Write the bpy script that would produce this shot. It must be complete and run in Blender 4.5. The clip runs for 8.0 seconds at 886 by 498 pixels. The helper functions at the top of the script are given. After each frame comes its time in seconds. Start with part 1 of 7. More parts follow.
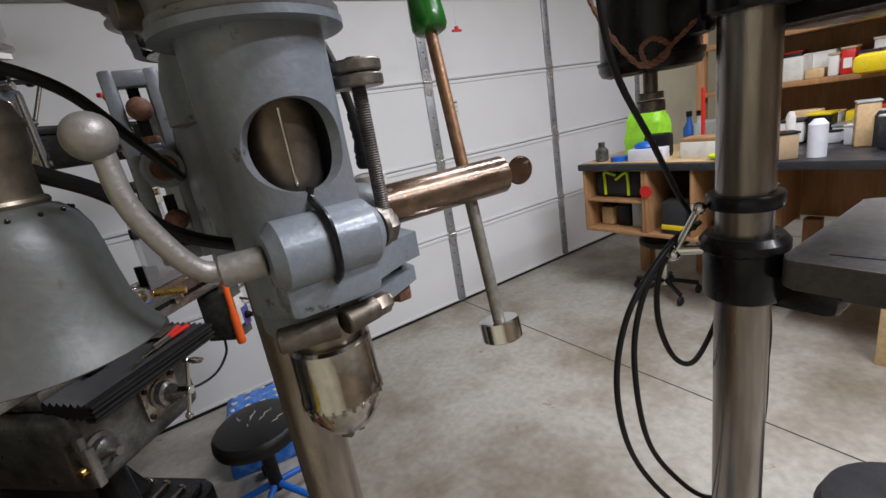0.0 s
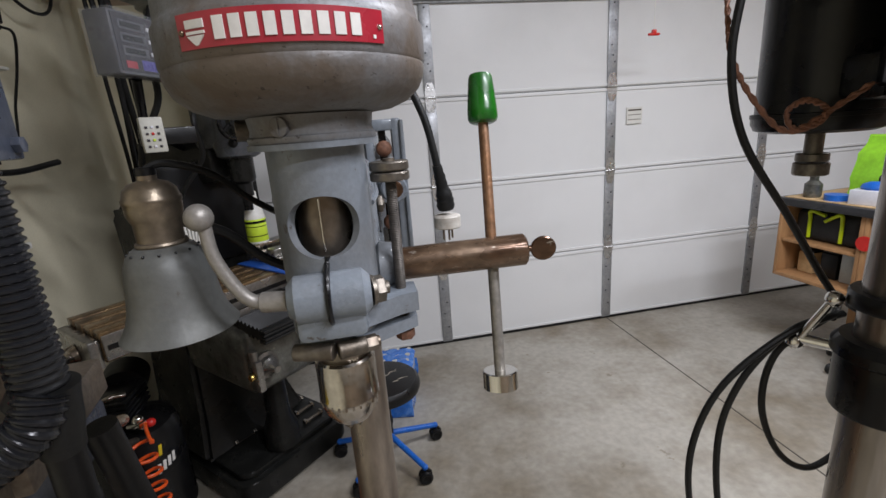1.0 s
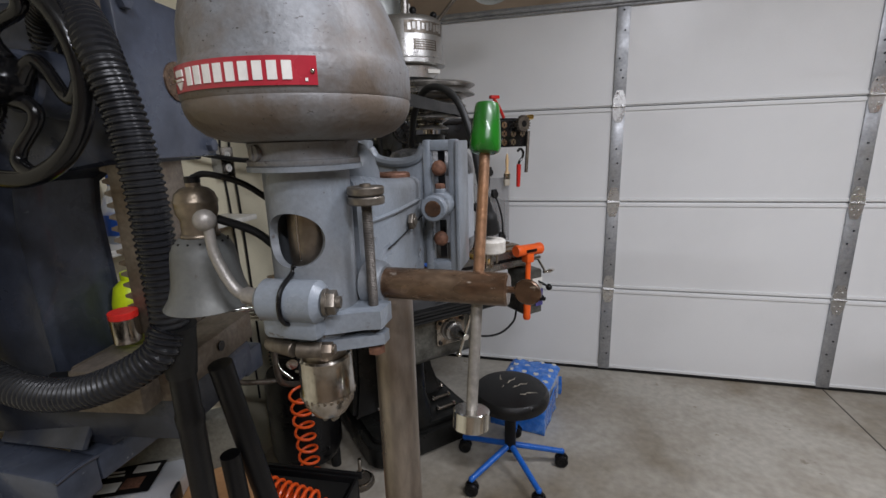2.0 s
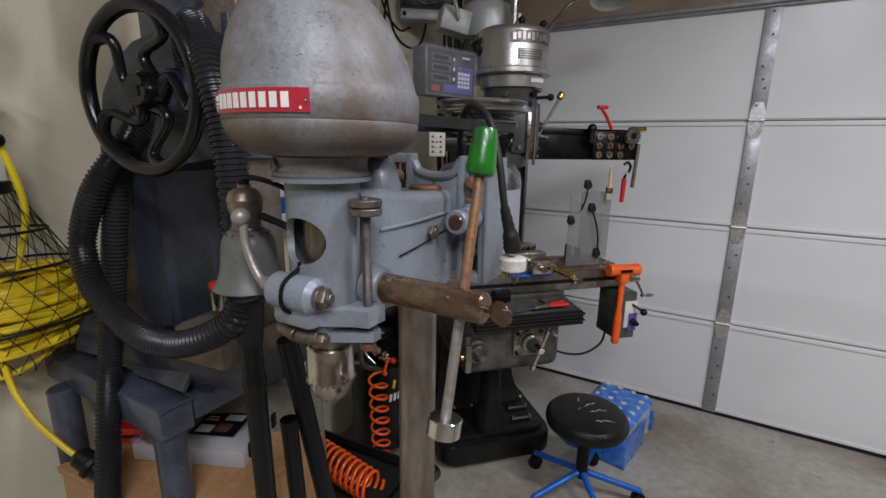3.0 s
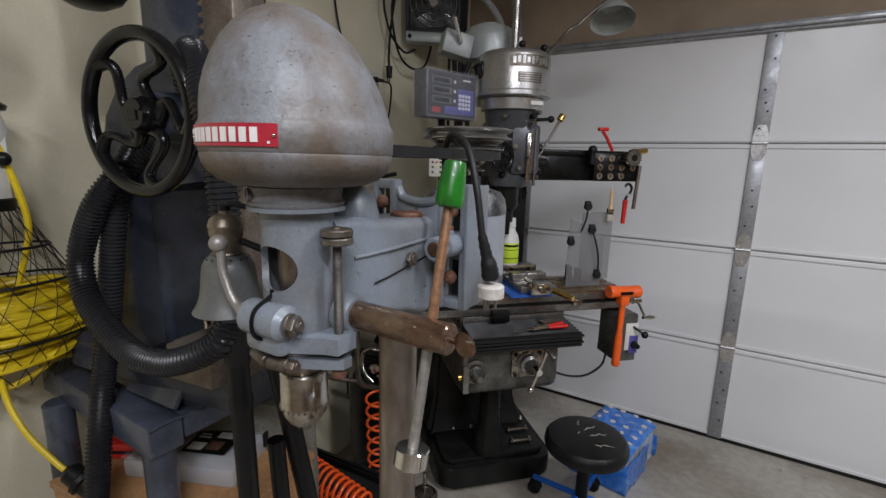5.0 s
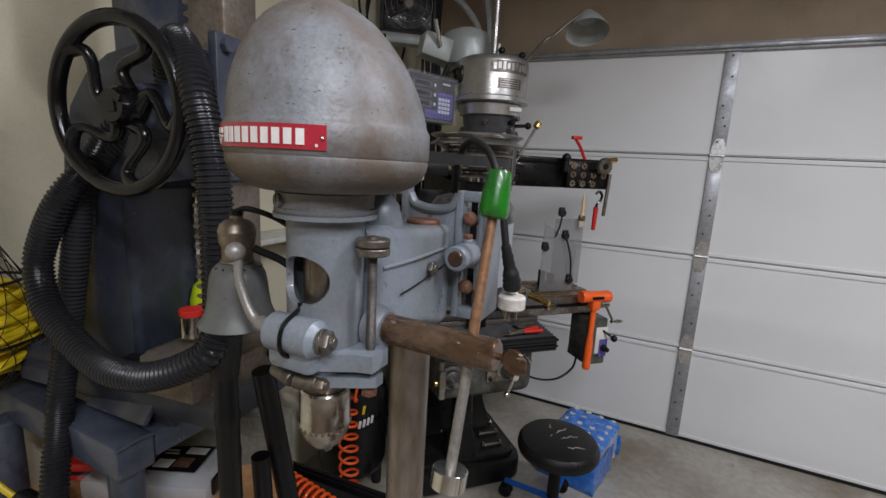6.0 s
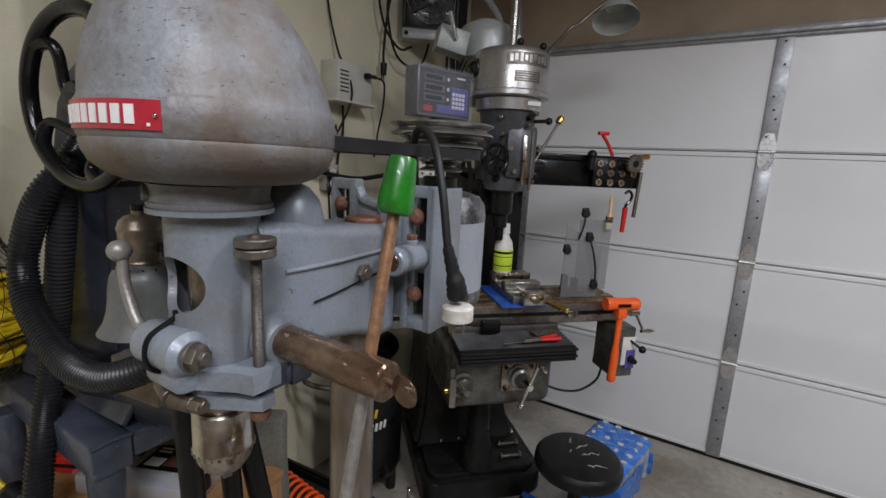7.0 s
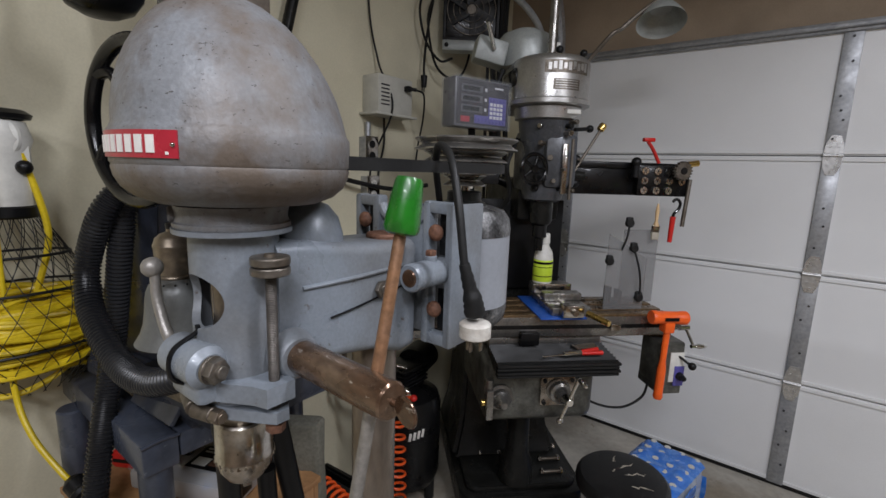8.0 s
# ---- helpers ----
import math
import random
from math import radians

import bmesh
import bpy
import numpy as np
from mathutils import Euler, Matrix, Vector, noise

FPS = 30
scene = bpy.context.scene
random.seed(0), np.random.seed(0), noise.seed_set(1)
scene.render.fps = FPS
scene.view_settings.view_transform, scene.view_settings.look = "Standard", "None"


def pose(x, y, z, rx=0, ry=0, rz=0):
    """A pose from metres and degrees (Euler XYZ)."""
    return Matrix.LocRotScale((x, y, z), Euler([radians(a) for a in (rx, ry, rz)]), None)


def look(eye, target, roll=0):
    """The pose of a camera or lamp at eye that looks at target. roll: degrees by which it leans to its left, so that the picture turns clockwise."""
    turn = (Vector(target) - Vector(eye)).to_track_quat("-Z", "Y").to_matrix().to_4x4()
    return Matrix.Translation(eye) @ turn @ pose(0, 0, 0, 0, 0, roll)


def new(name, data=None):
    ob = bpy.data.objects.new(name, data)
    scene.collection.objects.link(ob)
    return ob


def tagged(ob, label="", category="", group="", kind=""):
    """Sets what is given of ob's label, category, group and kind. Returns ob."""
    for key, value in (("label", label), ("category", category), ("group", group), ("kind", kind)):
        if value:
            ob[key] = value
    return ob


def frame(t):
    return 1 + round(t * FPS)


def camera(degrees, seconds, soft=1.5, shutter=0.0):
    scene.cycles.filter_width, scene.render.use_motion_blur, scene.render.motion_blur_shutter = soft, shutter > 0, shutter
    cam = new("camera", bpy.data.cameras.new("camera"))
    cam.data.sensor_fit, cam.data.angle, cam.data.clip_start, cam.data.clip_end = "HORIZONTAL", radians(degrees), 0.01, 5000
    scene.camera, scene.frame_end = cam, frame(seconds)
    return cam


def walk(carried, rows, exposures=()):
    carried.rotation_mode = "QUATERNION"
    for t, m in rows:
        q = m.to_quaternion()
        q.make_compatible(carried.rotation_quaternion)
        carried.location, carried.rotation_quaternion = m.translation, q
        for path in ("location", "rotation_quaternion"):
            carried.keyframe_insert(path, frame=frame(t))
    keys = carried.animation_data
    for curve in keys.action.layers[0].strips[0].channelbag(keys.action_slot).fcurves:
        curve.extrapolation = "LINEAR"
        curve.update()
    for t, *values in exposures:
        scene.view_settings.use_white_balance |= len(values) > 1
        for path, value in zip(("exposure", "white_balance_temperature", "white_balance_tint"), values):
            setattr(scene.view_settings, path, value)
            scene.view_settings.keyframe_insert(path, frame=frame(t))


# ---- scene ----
cam = camera(89.2, 8.0)
PATH = [
    (0, (-0.59, -2.679, 1.385), (0.428, -1.052, 0.822), -9.6),
    (0.5, (-0.536, -2.706, 1.42), (0.241, -0.937, 0.904), -8.1),
    (1, (-0.494, -2.779, 1.447), (-0.15, -0.88, 0.918), -4.2),
    (1.5, (-0.422, -2.805, 1.458), (-0.53, -0.882, 0.922), -4.3),
    (2, (-0.31, -2.77, 1.459), (-0.801, -0.89, 0.988), -1.8),
    (2.2, (-0.274, -2.749, 1.47), (-0.947, -0.937, 0.957), -0.5),
    (3.3, (-0.18, -2.747, 1.478), (-1.164, -1.059, 1.049), 1.0),
    (3.5, (-0.169, -2.743, 1.483), (-1.164, -1.06, 1.061), 1.2),
    (4, (-0.153, -2.73, 1.484), (-1.168, -1.055, 1.076), 1.2),
    (5.3, (-0.176, -2.733, 1.492), (-1.162, -1.035, 1.114), 1.5),
    (5.5, (-0.203, -2.747, 1.493), (-1.135, -1.018, 1.114), 1.7),
    (6, (-0.241, -2.752, 1.492), (-1.078, -0.974, 1.122), 3.1),
    (6.5, (-0.217, -2.693, 1.488), (-1.096, -0.935, 1.117), 3.5),
    (7, (-0.17, -2.636, 1.486), (-1.178, -0.949, 1.111), 2.8),
    (7.5, (-0.15, -2.624, 1.49), (-1.268, -1.006, 1.126), 2.3),
    (8, (-0.147, -2.618, 1.496), (-1.326, -1.041, 1.147), 1.9),
]
walk(cam, [(t, look(eye, target, roll)) for t, eye, target, roll in PATH],
     exposures=[(0, 0.28), (1.0, 0.33), (1.5, 0.27), (2.0, 0.14), (3.5, 0.11), (8.0, 0.1)])

# world and light
world = bpy.data.worlds.new("world")
scene.world = world
world.use_nodes = True
world.node_tree.nodes["Background"].inputs[0].default_value = (0.55, 0.6, 0.7, 1)
world.node_tree.nodes["Background"].inputs[1].default_value = 0.02
LAMP_WATTS = 34


def area_light(name, place, size_x, size_y, watts, colour=(0.952, 0.968, 1.065)):
    data = bpy.data.lights.new(name, "AREA")
    data.shape, data.size, data.size_y, data.energy, data.color = "RECTANGLE", size_x, size_y, watts, colour
    ob = new(name, data)
    ob.matrix_world = pose(*place)
    return ob


# ---- materials ----
def material(name, colour, rough=0.5, metal=0.0, grain=0.12, scale=60.0, stain=0.18, stain_scale=6.0, bump=0.0,
             second=None, coat=0.0, wear=0.0, wear_colour=(0.5, 0.5, 0.5), stretch=(1, 1, 1), rough_var=0.12):
    """A surface with fine grain, broad stains, uneven gloss and, where asked, worn spots of another colour."""
    m = bpy.data.materials.new(name)
    m.use_nodes = True
    nt = m.node_tree
    n, link = nt.nodes, nt.links
    bsdf = n["Principled BSDF"]
    coord = n.new("ShaderNodeTexCoord")
    mapping = n.new("ShaderNodeMapping")
    mapping.inputs["Scale"].default_value = stretch
    info = n.new("ShaderNodeObjectInfo")
    shift = n.new("ShaderNodeVectorMath")
    shift.operation = "SCALE"
    link.new(info.outputs["Random"], shift.inputs["Scale"])
    shift.inputs[0].default_value = (7.0, 3.0, 5.0)
    link.new(coord.outputs["Object"], mapping.inputs["Vector"])
    link.new(shift.outputs[0], mapping.inputs["Location"])

    def noise_node(sc, detail, rough_n=0.55):
        t = n.new("ShaderNodeTexNoise")
        t.inputs["Scale"].default_value, t.inputs["Detail"].default_value = sc, detail
        t.inputs["Roughness"].default_value = rough_n
        link.new(mapping.outputs[0], t.inputs["Vector"])
        return t

    fine, broad = noise_node(scale, 3), noise_node(stain_scale, 5)
    dark = second or tuple(c * 0.55 for c in colour)
    ramp = n.new("ShaderNodeMapRange")
    ramp.inputs[1].default_value, ramp.inputs[2].default_value = 0.42, 0.72
    ramp.inputs[3].default_value, ramp.inputs[4].default_value = 0.0, min(1.0, stain * 2.2)
    link.new(broad.outputs[0], ramp.inputs[0])
    mix = n.new("ShaderNodeMix")
    mix.data_type = "RGBA"
    mix.inputs[6].default_value, mix.inputs[7].default_value = (*colour, 1), (*dark, 1)
    link.new(ramp.outputs[0], mix.inputs[0])
    gr = n.new("ShaderNodeMapRange")
    gr.inputs[1].default_value, gr.inputs[2].default_value = 0.3, 0.7
    gr.inputs[3].default_value, gr.inputs[4].default_value = 1 - grain, 1 + grain
    link.new(fine.outputs[0], gr.inputs[0])
    mul = n.new("ShaderNodeMix")
    mul.data_type, mul.blend_type = "RGBA", "MULTIPLY"
    mul.inputs[0].default_value = 1.0
    link.new(mix.outputs[2], mul.inputs[6])
    link.new(gr.outputs[0], mul.inputs[7])
    out = mul.outputs[2]
    if wear:
        spots = noise_node(stain_scale * 4.5, 8, 0.7)
        wr = n.new("ShaderNodeMapRange")
        wr.inputs[1].default_value, wr.inputs[2].default_value = 0.68 - wear * 0.2, 0.72 - wear * 0.2
        link.new(spots.outputs[0], wr.inputs[0])
        wm = n.new("ShaderNodeMix")
        wm.data_type = "RGBA"
        wm.inputs[7].default_value = (*wear_colour, 1)
        link.new(wr.outputs[0], wm.inputs[0])
        link.new(out, wm.inputs[6])
        out = wm.outputs[2]
    link.new(out, bsdf.inputs["Base Color"])
    rr = n.new("ShaderNodeMapRange")
    rr.inputs[1].default_value, rr.inputs[2].default_value = 0.3, 0.7
    rr.inputs[3].default_value, rr.inputs[4].default_value = max(0.02, rough - rough_var), min(1, rough + rough_var)
    link.new(broad.outputs[0], rr.inputs[0])
    link.new(rr.outputs[0], bsdf.inputs["Roughness"])
    bsdf.inputs["Metallic"].default_value = metal
    bsdf.inputs["Specular IOR Level"].default_value = 0.28 if max(colour) < 0.06 else 0.45
    bsdf.inputs["Coat Weight"].default_value = coat
    if bump:
        b = n.new("ShaderNodeBump")
        b.inputs["Strength"].default_value, b.inputs["Distance"].default_value = min(1, bump), 0.002
        link.new(fine.outputs[0], b.inputs["Height"])
        link.new(b.outputs[0], bsdf.inputs["Normal"])
    return m


def stained_enamel():
    """Old grey enamel: broad brown oil stains, small dark pits and a faint orange peel."""
    m = material("hood_enamel", (0.172, 0.18, 0.19), 0.56, 0.0, 0.12, 300, 0.3, 5, 0.0, (0.13, 0.13, 0.13), 0.0, rough_var=0.16)
    n, link = m.node_tree.nodes, m.node_tree.links
    bsdf = n["Principled BSDF"]
    base = bsdf.inputs["Base Color"].links[0].from_socket
    coord = n.new("ShaderNodeTexCoord")

    def layer(scale, detail, low, high, colour, amount, under, stretch=(1, 1, 1)):
        mp = n.new("ShaderNodeMapping")
        mp.inputs["Scale"].default_value = stretch
        link.new(coord.outputs["Object"], mp.inputs["Vector"])
        t = n.new("ShaderNodeTexNoise")
        t.inputs["Scale"].default_value, t.inputs["Detail"].default_value, t.inputs["Roughness"].default_value = scale, detail, 0.62
        link.new(mp.outputs[0], t.inputs["Vector"])
        rng_n = n.new("ShaderNodeMapRange")
        rng_n.inputs[1].default_value, rng_n.inputs[2].default_value, rng_n.inputs[4].default_value = low, high, amount
        link.new(t.outputs[0], rng_n.inputs[0])
        mx = n.new("ShaderNodeMix")
        mx.data_type = "RGBA"
        mx.inputs[7].default_value = (*colour, 1)
        link.new(rng_n.outputs[0], mx.inputs[0])
        link.new(under, mx.inputs[6])
        return mx.outputs[2], t
    out, _ = layer(10, 6, 0.4, 0.6, (0.1, 0.07, 0.045), 0.85, base)
    out, _ = layer(38, 5, 0.56, 0.7, (0.075, 0.055, 0.04), 0.55, out, (1, 1, 0.6))
    out, pits = layer(190, 4, 0.645, 0.68, (0.03, 0.022, 0.016), 0.85, out, (1, 1, 1.8))
    link.new(out, bsdf.inputs["Base Color"])
    peel = n.new("ShaderNodeTexNoise")
    peel.inputs["Scale"].default_value, peel.inputs["Detail"].default_value = 150, 3
    link.new(coord.outputs["Object"], peel.inputs["Vector"])
    b = n.new("ShaderNodeBump")
    b.inputs["Strength"].default_value, b.inputs["Distance"].default_value = 0.55, 0.0013
    link.new(peel.outputs[0], b.inputs["Height"])
    link.new(b.outputs[0], bsdf.inputs["Normal"])
    return m


M = {}
M["hammer_grey"] = material("grey_enamel", (0.19, 0.214, 0.242), 0.42, 0.1, 0.08, 260, 0.4, 9, 0.16, (0.115, 0.114, 0.11), 0.1, 0.27, (0.07, 0.055, 0.042), rough_var=0.2)
M["hood_grey"] = stained_enamel()
M["thread_steel"] = material("thread_steel", (0.09, 0.08, 0.07), 0.6, 0.5, 0.25, 200, 0.4, 30, 0.2)
M["table_iron"] = material("table_iron", (0.115, 0.108, 0.105), 0.48, 0.3, 0.18, 120, 0.4, 9, 0.1, (0.07, 0.063, 0.06))
M["worn_steel"] = material("worn_steel", (0.27, 0.24, 0.205), 0.33, 0.9, 0.15, 120, 0.5, 14, 0.15, (0.14, 0.1, 0.065), rough_var=0.15)
M["dull_steel"] = material("dull_steel", (0.18, 0.16, 0.135), 0.45, 0.8, 0.25, 150, 0.45, 20, 0.25, (0.09, 0.07, 0.05))
M["column_steel"] = material("column_steel", (0.235, 0.2, 0.165), 0.38, 0.75, 0.2, 90, 0.5, 11, 0.12, (0.12, 0.085, 0.06), stretch=(1, 1, 0.3), wear=0.12, wear_colour=(0.32, 0.28, 0.23))
# Upright dark streaks hold both dirt and dark reflections put into the colour.
M["dark_column"] = material("dark_column", (0.42, 0.39, 0.355), 0.22, 0.95, 0.15, 90, 0.45, 7, 0.05, (0.16, 0.135, 0.115), stretch=(1, 1, 0.12))
M["chrome"] = material("chrome", (0.72, 0.71, 0.68), 0.12, 1.0, 0.06, 80, 0.2, 9, 0.03, (0.5, 0.48, 0.44), rough_var=0.06)
M["bright_steel"] = material("bright_steel", (0.5, 0.475, 0.44), 0.2, 1.0, 0.14, 140, 0.45, 20, 0.08, (0.22, 0.165, 0.115), wear=0.14, wear_colour=(0.12, 0.08, 0.05))
M["rust"] = material("rusty_steel", (0.095, 0.052, 0.03), 0.24, 0.55, 0.35, 130, 0.55, 26, 0.25, (0.19, 0.135, 0.09), 0.15, wear=0.24, wear_colour=(0.42, 0.36, 0.3), stretch=(0.45, 1, 1), rough_var=0.14)
M["rust_bolt"] = material("rust_bolt", (0.16, 0.075, 0.045), 0.7, 0.2, 0.35, 200, 0.4, 30, 0.5)
M["coppery_rod"] = material("coppery_rod", (0.32, 0.17, 0.09), 0.45, 0.6, 0.25, 150, 0.4, 22, 0.3, (0.2, 0.13, 0.09))
M["grey_rod"] = material("grey_rod", (0.3, 0.28, 0.25), 0.5, 0.6, 0.2, 150, 0.3, 22, 0.25)
M["aluminium"] = material("cast_aluminium", (0.47, 0.465, 0.45), 0.34, 0.85, 0.12, 200, 0.35, 13, 0.2, (0.3, 0.29, 0.27))
M["lamp_aluminium"] = material("lamp_aluminium", (0.145, 0.15, 0.145), 0.46, 0.35, 0.08, 180, 0.4, 14, 0.12, (0.1, 0.1, 0.09), wear=0.1, wear_colour=(0.1, 0.09, 0.08))
M["dull_alloy"] = material("dull_alloy", (0.28, 0.262, 0.238), 0.5, 0.5, 0.1, 220, 0.3, 20, 0.25, (0.24, 0.22, 0.19))
M["brass_old"] = material("aged_brass", (0.26, 0.215, 0.16), 0.38, 0.8, 0.15, 160, 0.5, 22, 0.15, (0.15, 0.125, 0.1))
M["brass"] = material("brass", (0.72, 0.5, 0.16), 0.28, 1.0, 0.1, 150, 0.2, 20)
M["green_paint"] = material("green_gloss", (0.015, 0.14, 0.012), 0.26, 0.0, 0.1, 60, 0.5, 40, 0.06, (0.008, 0.075, 0.008), 0.25)
M["red_plate"] = material("red_plate", (0.36, 0.02, 0.035), 0.33, 0.0, 0.06, 150, 0.2, 20, 0.0, (0.25, 0.02, 0.03), 0.3)
M["white_print"] = material("white_print", (0.72, 0.7, 0.66), 0.45, 0.0, 0.05, 200, 0.15, 40)
M["black_iron"] = material("black_gloss_iron", (0.0045, 0.0045, 0.005), 0.22, 0.0, 0.1, 150, 0.2, 20, 0.12, (0.01, 0.01, 0.01), 0.15)
M["black_plastic"] = material("black_plastic", (0.0055, 0.0055, 0.006), 0.42, 0.0, 0.15, 200, 0.2, 15, 0.15)
M["hose_plastic"] = material("hose_plastic", (0.014, 0.0145, 0.0165), 0.26, 0.0, 0.12, 150, 0.25, 9, 0.05, (0.022, 0.022, 0.022))
M["black_rubber"] = material("black_rubber", (0.009, 0.009, 0.009), 0.5, 0.0, 0.2, 200, 0.3, 12, 0.1, (0.016, 0.016, 0.015))
M["black_paint"] = material("black_paint", (0.004, 0.004, 0.0045), 0.3, 0.0, 0.15, 120, 0.3, 10, 0.12, (0.008, 0.008, 0.008), 0.08)
M["press_blue"] = material("blue_grey_paint", (0.06, 0.07, 0.095), 0.34, 0.0, 0.1, 90, 0.45, 7, 0.2, (0.018, 0.021, 0.03), 0.2, 0.14, (0.17, 0.185, 0.2))
M["press_navy"] = material("navy_cast_paint", (0.032, 0.037, 0.052), 0.32, 0.0, 0.12, 90, 0.45, 7, 0.25, (0.01, 0.012, 0.017), 0.15, 0.08, (0.07, 0.075, 0.085))
M["mill_grey"] = material("mill_grey", (0.08, 0.085, 0.094), 0.34, 0.2, 0.2, 120, 0.5, 9, 0.2, (0.03, 0.03, 0.03), wear=0.12, wear_colour=(0.13, 0.13, 0.13))
M["mill_dark"] = material("mill_dark", (0.016, 0.0162, 0.015), 0.32, 0.2, 0.3, 120, 0.6, 9, 0.3, (0.005, 0.005, 0.0045), wear=0.14, wear_colour=(0.05, 0.045, 0.038))
M["mill_knee"] = material("mill_knee", (0.13, 0.13, 0.115), 0.36, 0.4, 0.25, 90, 0.6, 12, 0.25, (0.03, 0.028, 0.022), wear=0.15, wear_colour=(0.18, 0.17, 0.15))
M["mill_light"] = material("mill_light_grey", (0.33, 0.35, 0.335), 0.4, 0.2, 0.08, 150, 0.3, 12, 0.1, (0.22, 0.23, 0.22))
M["oily_steel"] = material("oily_table", (0.2, 0.13, 0.065), 0.3, 0.55, 0.3, 120, 0.55, 16, 0.2, (0.07, 0.045, 0.026))
M["ground_steel"] = material("ground_steel", (0.3, 0.29, 0.27), 0.3, 0.85, 0.15, 140, 0.4, 14, 0.08, (0.14, 0.13, 0.12))
M["orange"] = material("orange_plastic", (0.85, 0.12, 0.015), 0.4, 0.0, 0.06, 120, 0.2, 20, 0.05)
M["orange_hose"] = material("orange_hose", (0.8, 0.1, 0.015), 0.3, 0.0, 0.06, 120, 0.1, 20)
M["blue_plastic"] = material("blue_plastic", (0.015, 0.08, 0.36), 0.4, 0.0, 0.1, 120, 0.2, 20)
M["blue_paint"] = material("blue_paint", (0.012, 0.12, 0.5), 0.35, 0.0, 0.1, 120, 0.2, 20, 0.05)
M["vinyl"] = material("black_vinyl", (0.008, 0.008, 0.008), 0.38, 0.0, 0.25, 220, 0.4, 12, 0.4, (0.016, 0.0155, 0.015))
M["foam"] = material("torn_foam", (0.4, 0.36, 0.29), 0.8, 0.0, 0.2, 200, 0.3, 30, 0.3)
M["door_white"] = material("door_white", (0.745, 0.75, 0.745), 0.4, 0.0, 0.02, 300, 0.2, 1.6, 0.04, (0.6, 0.6, 0.59))
M["galvanised"] = material("galvanised", (0.4, 0.41, 0.425), 0.48, 0.7, 0.14, 70, 0.35, 12, 0.1, (0.28, 0.29, 0.3))
M["hinge_zinc"] = material("hinge_zinc", (0.66, 0.66, 0.65), 0.3, 0.85, 0.12, 70, 0.3, 16, 0.08, (0.42, 0.42, 0.42))
M["cream_wall"] = material("cream_wall", (0.66, 0.615, 0.455), 0.75, 0.0, 0.04, 150, 0.3, 2.3, 0.2, (0.5, 0.46, 0.34))
# Tan darkened for the header's shade and to dim the unseen walls' reflections.
M["header"] = material("dimmed_tan", (0.36, 0.28, 0.2), 0.8, 0.0, 0.05, 150, 0.25, 3, 0.12)
M["ceiling"] = material("ceiling_white", (0.55, 0.53, 0.48), 0.8, 0.0, 0.03, 150, 0.1, 3, 0.1)
M["wood"] = material("plywood", (0.37, 0.2, 0.088), 0.6, 0.0, 0.15, 60, 0.35, 8, 0.1, (0.25, 0.125, 0.052), stretch=(1, 1, 0.15))
M["pale_wood"] = material("pale_wood", (0.58, 0.4, 0.21), 0.55, 0.0, 0.12, 60, 0.3, 8, 0.08, (0.45, 0.29, 0.14), stretch=(0.15, 1, 1))
M["bench_top"] = material("black_bench", (0.03, 0.03, 0.032), 0.35, 0.0, 0.15, 80, 0.3, 6, 0.05)
M["yellow"] = material("yellow_cord", (0.68, 0.5, 0.015), 0.4, 0.0, 0.08, 120, 0.2, 20, 0.03, (0.5, 0.36, 0.01))
M["label_green"] = material("label_green", (0.5, 0.66, 0.04), 0.45, 0.0, 0.05, 100, 0.1, 20)
M["lime"] = material("lime", (0.28, 0.62, 0.03), 0.45, 0.0, 0.08, 60, 0.2, 20, 0.1)
M["neon_yellow"] = material("neon_yellow", (0.55, 0.68, 0.01), 0.4, 0.0, 0.06, 100, 0.2, 20)
M["white_plastic"] = material("white_plastic", (0.66, 0.65, 0.6), 0.45, 0.0, 0.04, 150, 0.2, 20, 0.03)
M["beige_plastic"] = material("beige_plastic", (0.5, 0.49, 0.43), 0.5, 0.0, 0.04, 150, 0.15, 15, 0.03)
M["plug_white"] = material("dirty_white_plug", (0.55, 0.53, 0.48), 0.5, 0.0, 0.1, 150, 0.4, 40, 0.1, (0.3, 0.25, 0.2), wear=0.2, wear_colour=(0.25, 0.17, 0.1))
M["speckle"] = material("speckled_enamel", (0.04, 0.04, 0.04), 0.35, 0.3, 0.5, 260, 0.4, 40, 0.5, (0.2, 0.2, 0.2))
M["motor_enamel"] = material("motor_enamel", (0.27, 0.285, 0.31), 0.4, 0.1, 0.05, 150, 0.25, 8, 0.08, (0.19, 0.2, 0.215))
M["screen_grey"] = material("readout_grey", (0.1, 0.1, 0.112), 0.35, 0.0, 0.08, 150, 0.25, 12)
M["screen_dark"] = material("readout_dark", (0.04, 0.036, 0.042), 0.25, 0.0, 0.05, 150, 0.15, 12)
M["violet"] = material("violet_keypad", (0.09, 0.08, 0.3), 0.45, 0.0, 0.05, 150, 0.1, 20)
M["key_white"] = material("key_white", (0.62, 0.62, 0.66), 0.45, 0.0, 0.04, 150, 0.1, 20)
M["red_plastic"] = material("red_plastic", (0.55, 0.02, 0.015), 0.35, 0.0, 0.06, 150, 0.2, 20)
M["paper"] = material("paper", (0.68, 0.67, 0.62), 0.7, 0.0, 0.04, 150, 0.1, 20)
M["copper_wire"] = material("twisted_flex", (0.22, 0.1, 0.06), 0.5, 0.3, 0.3, 200, 0.3, 30, 0.3)
M["cardboard"] = material("cardboard", (0.42, 0.3, 0.18), 0.75, 0.0, 0.08, 100, 0.2, 8)
M["skin_grey"] = material("grey_bag", (0.025, 0.025, 0.026), 0.7, 0.0, 0.15, 150, 0.2, 12, 0.1)
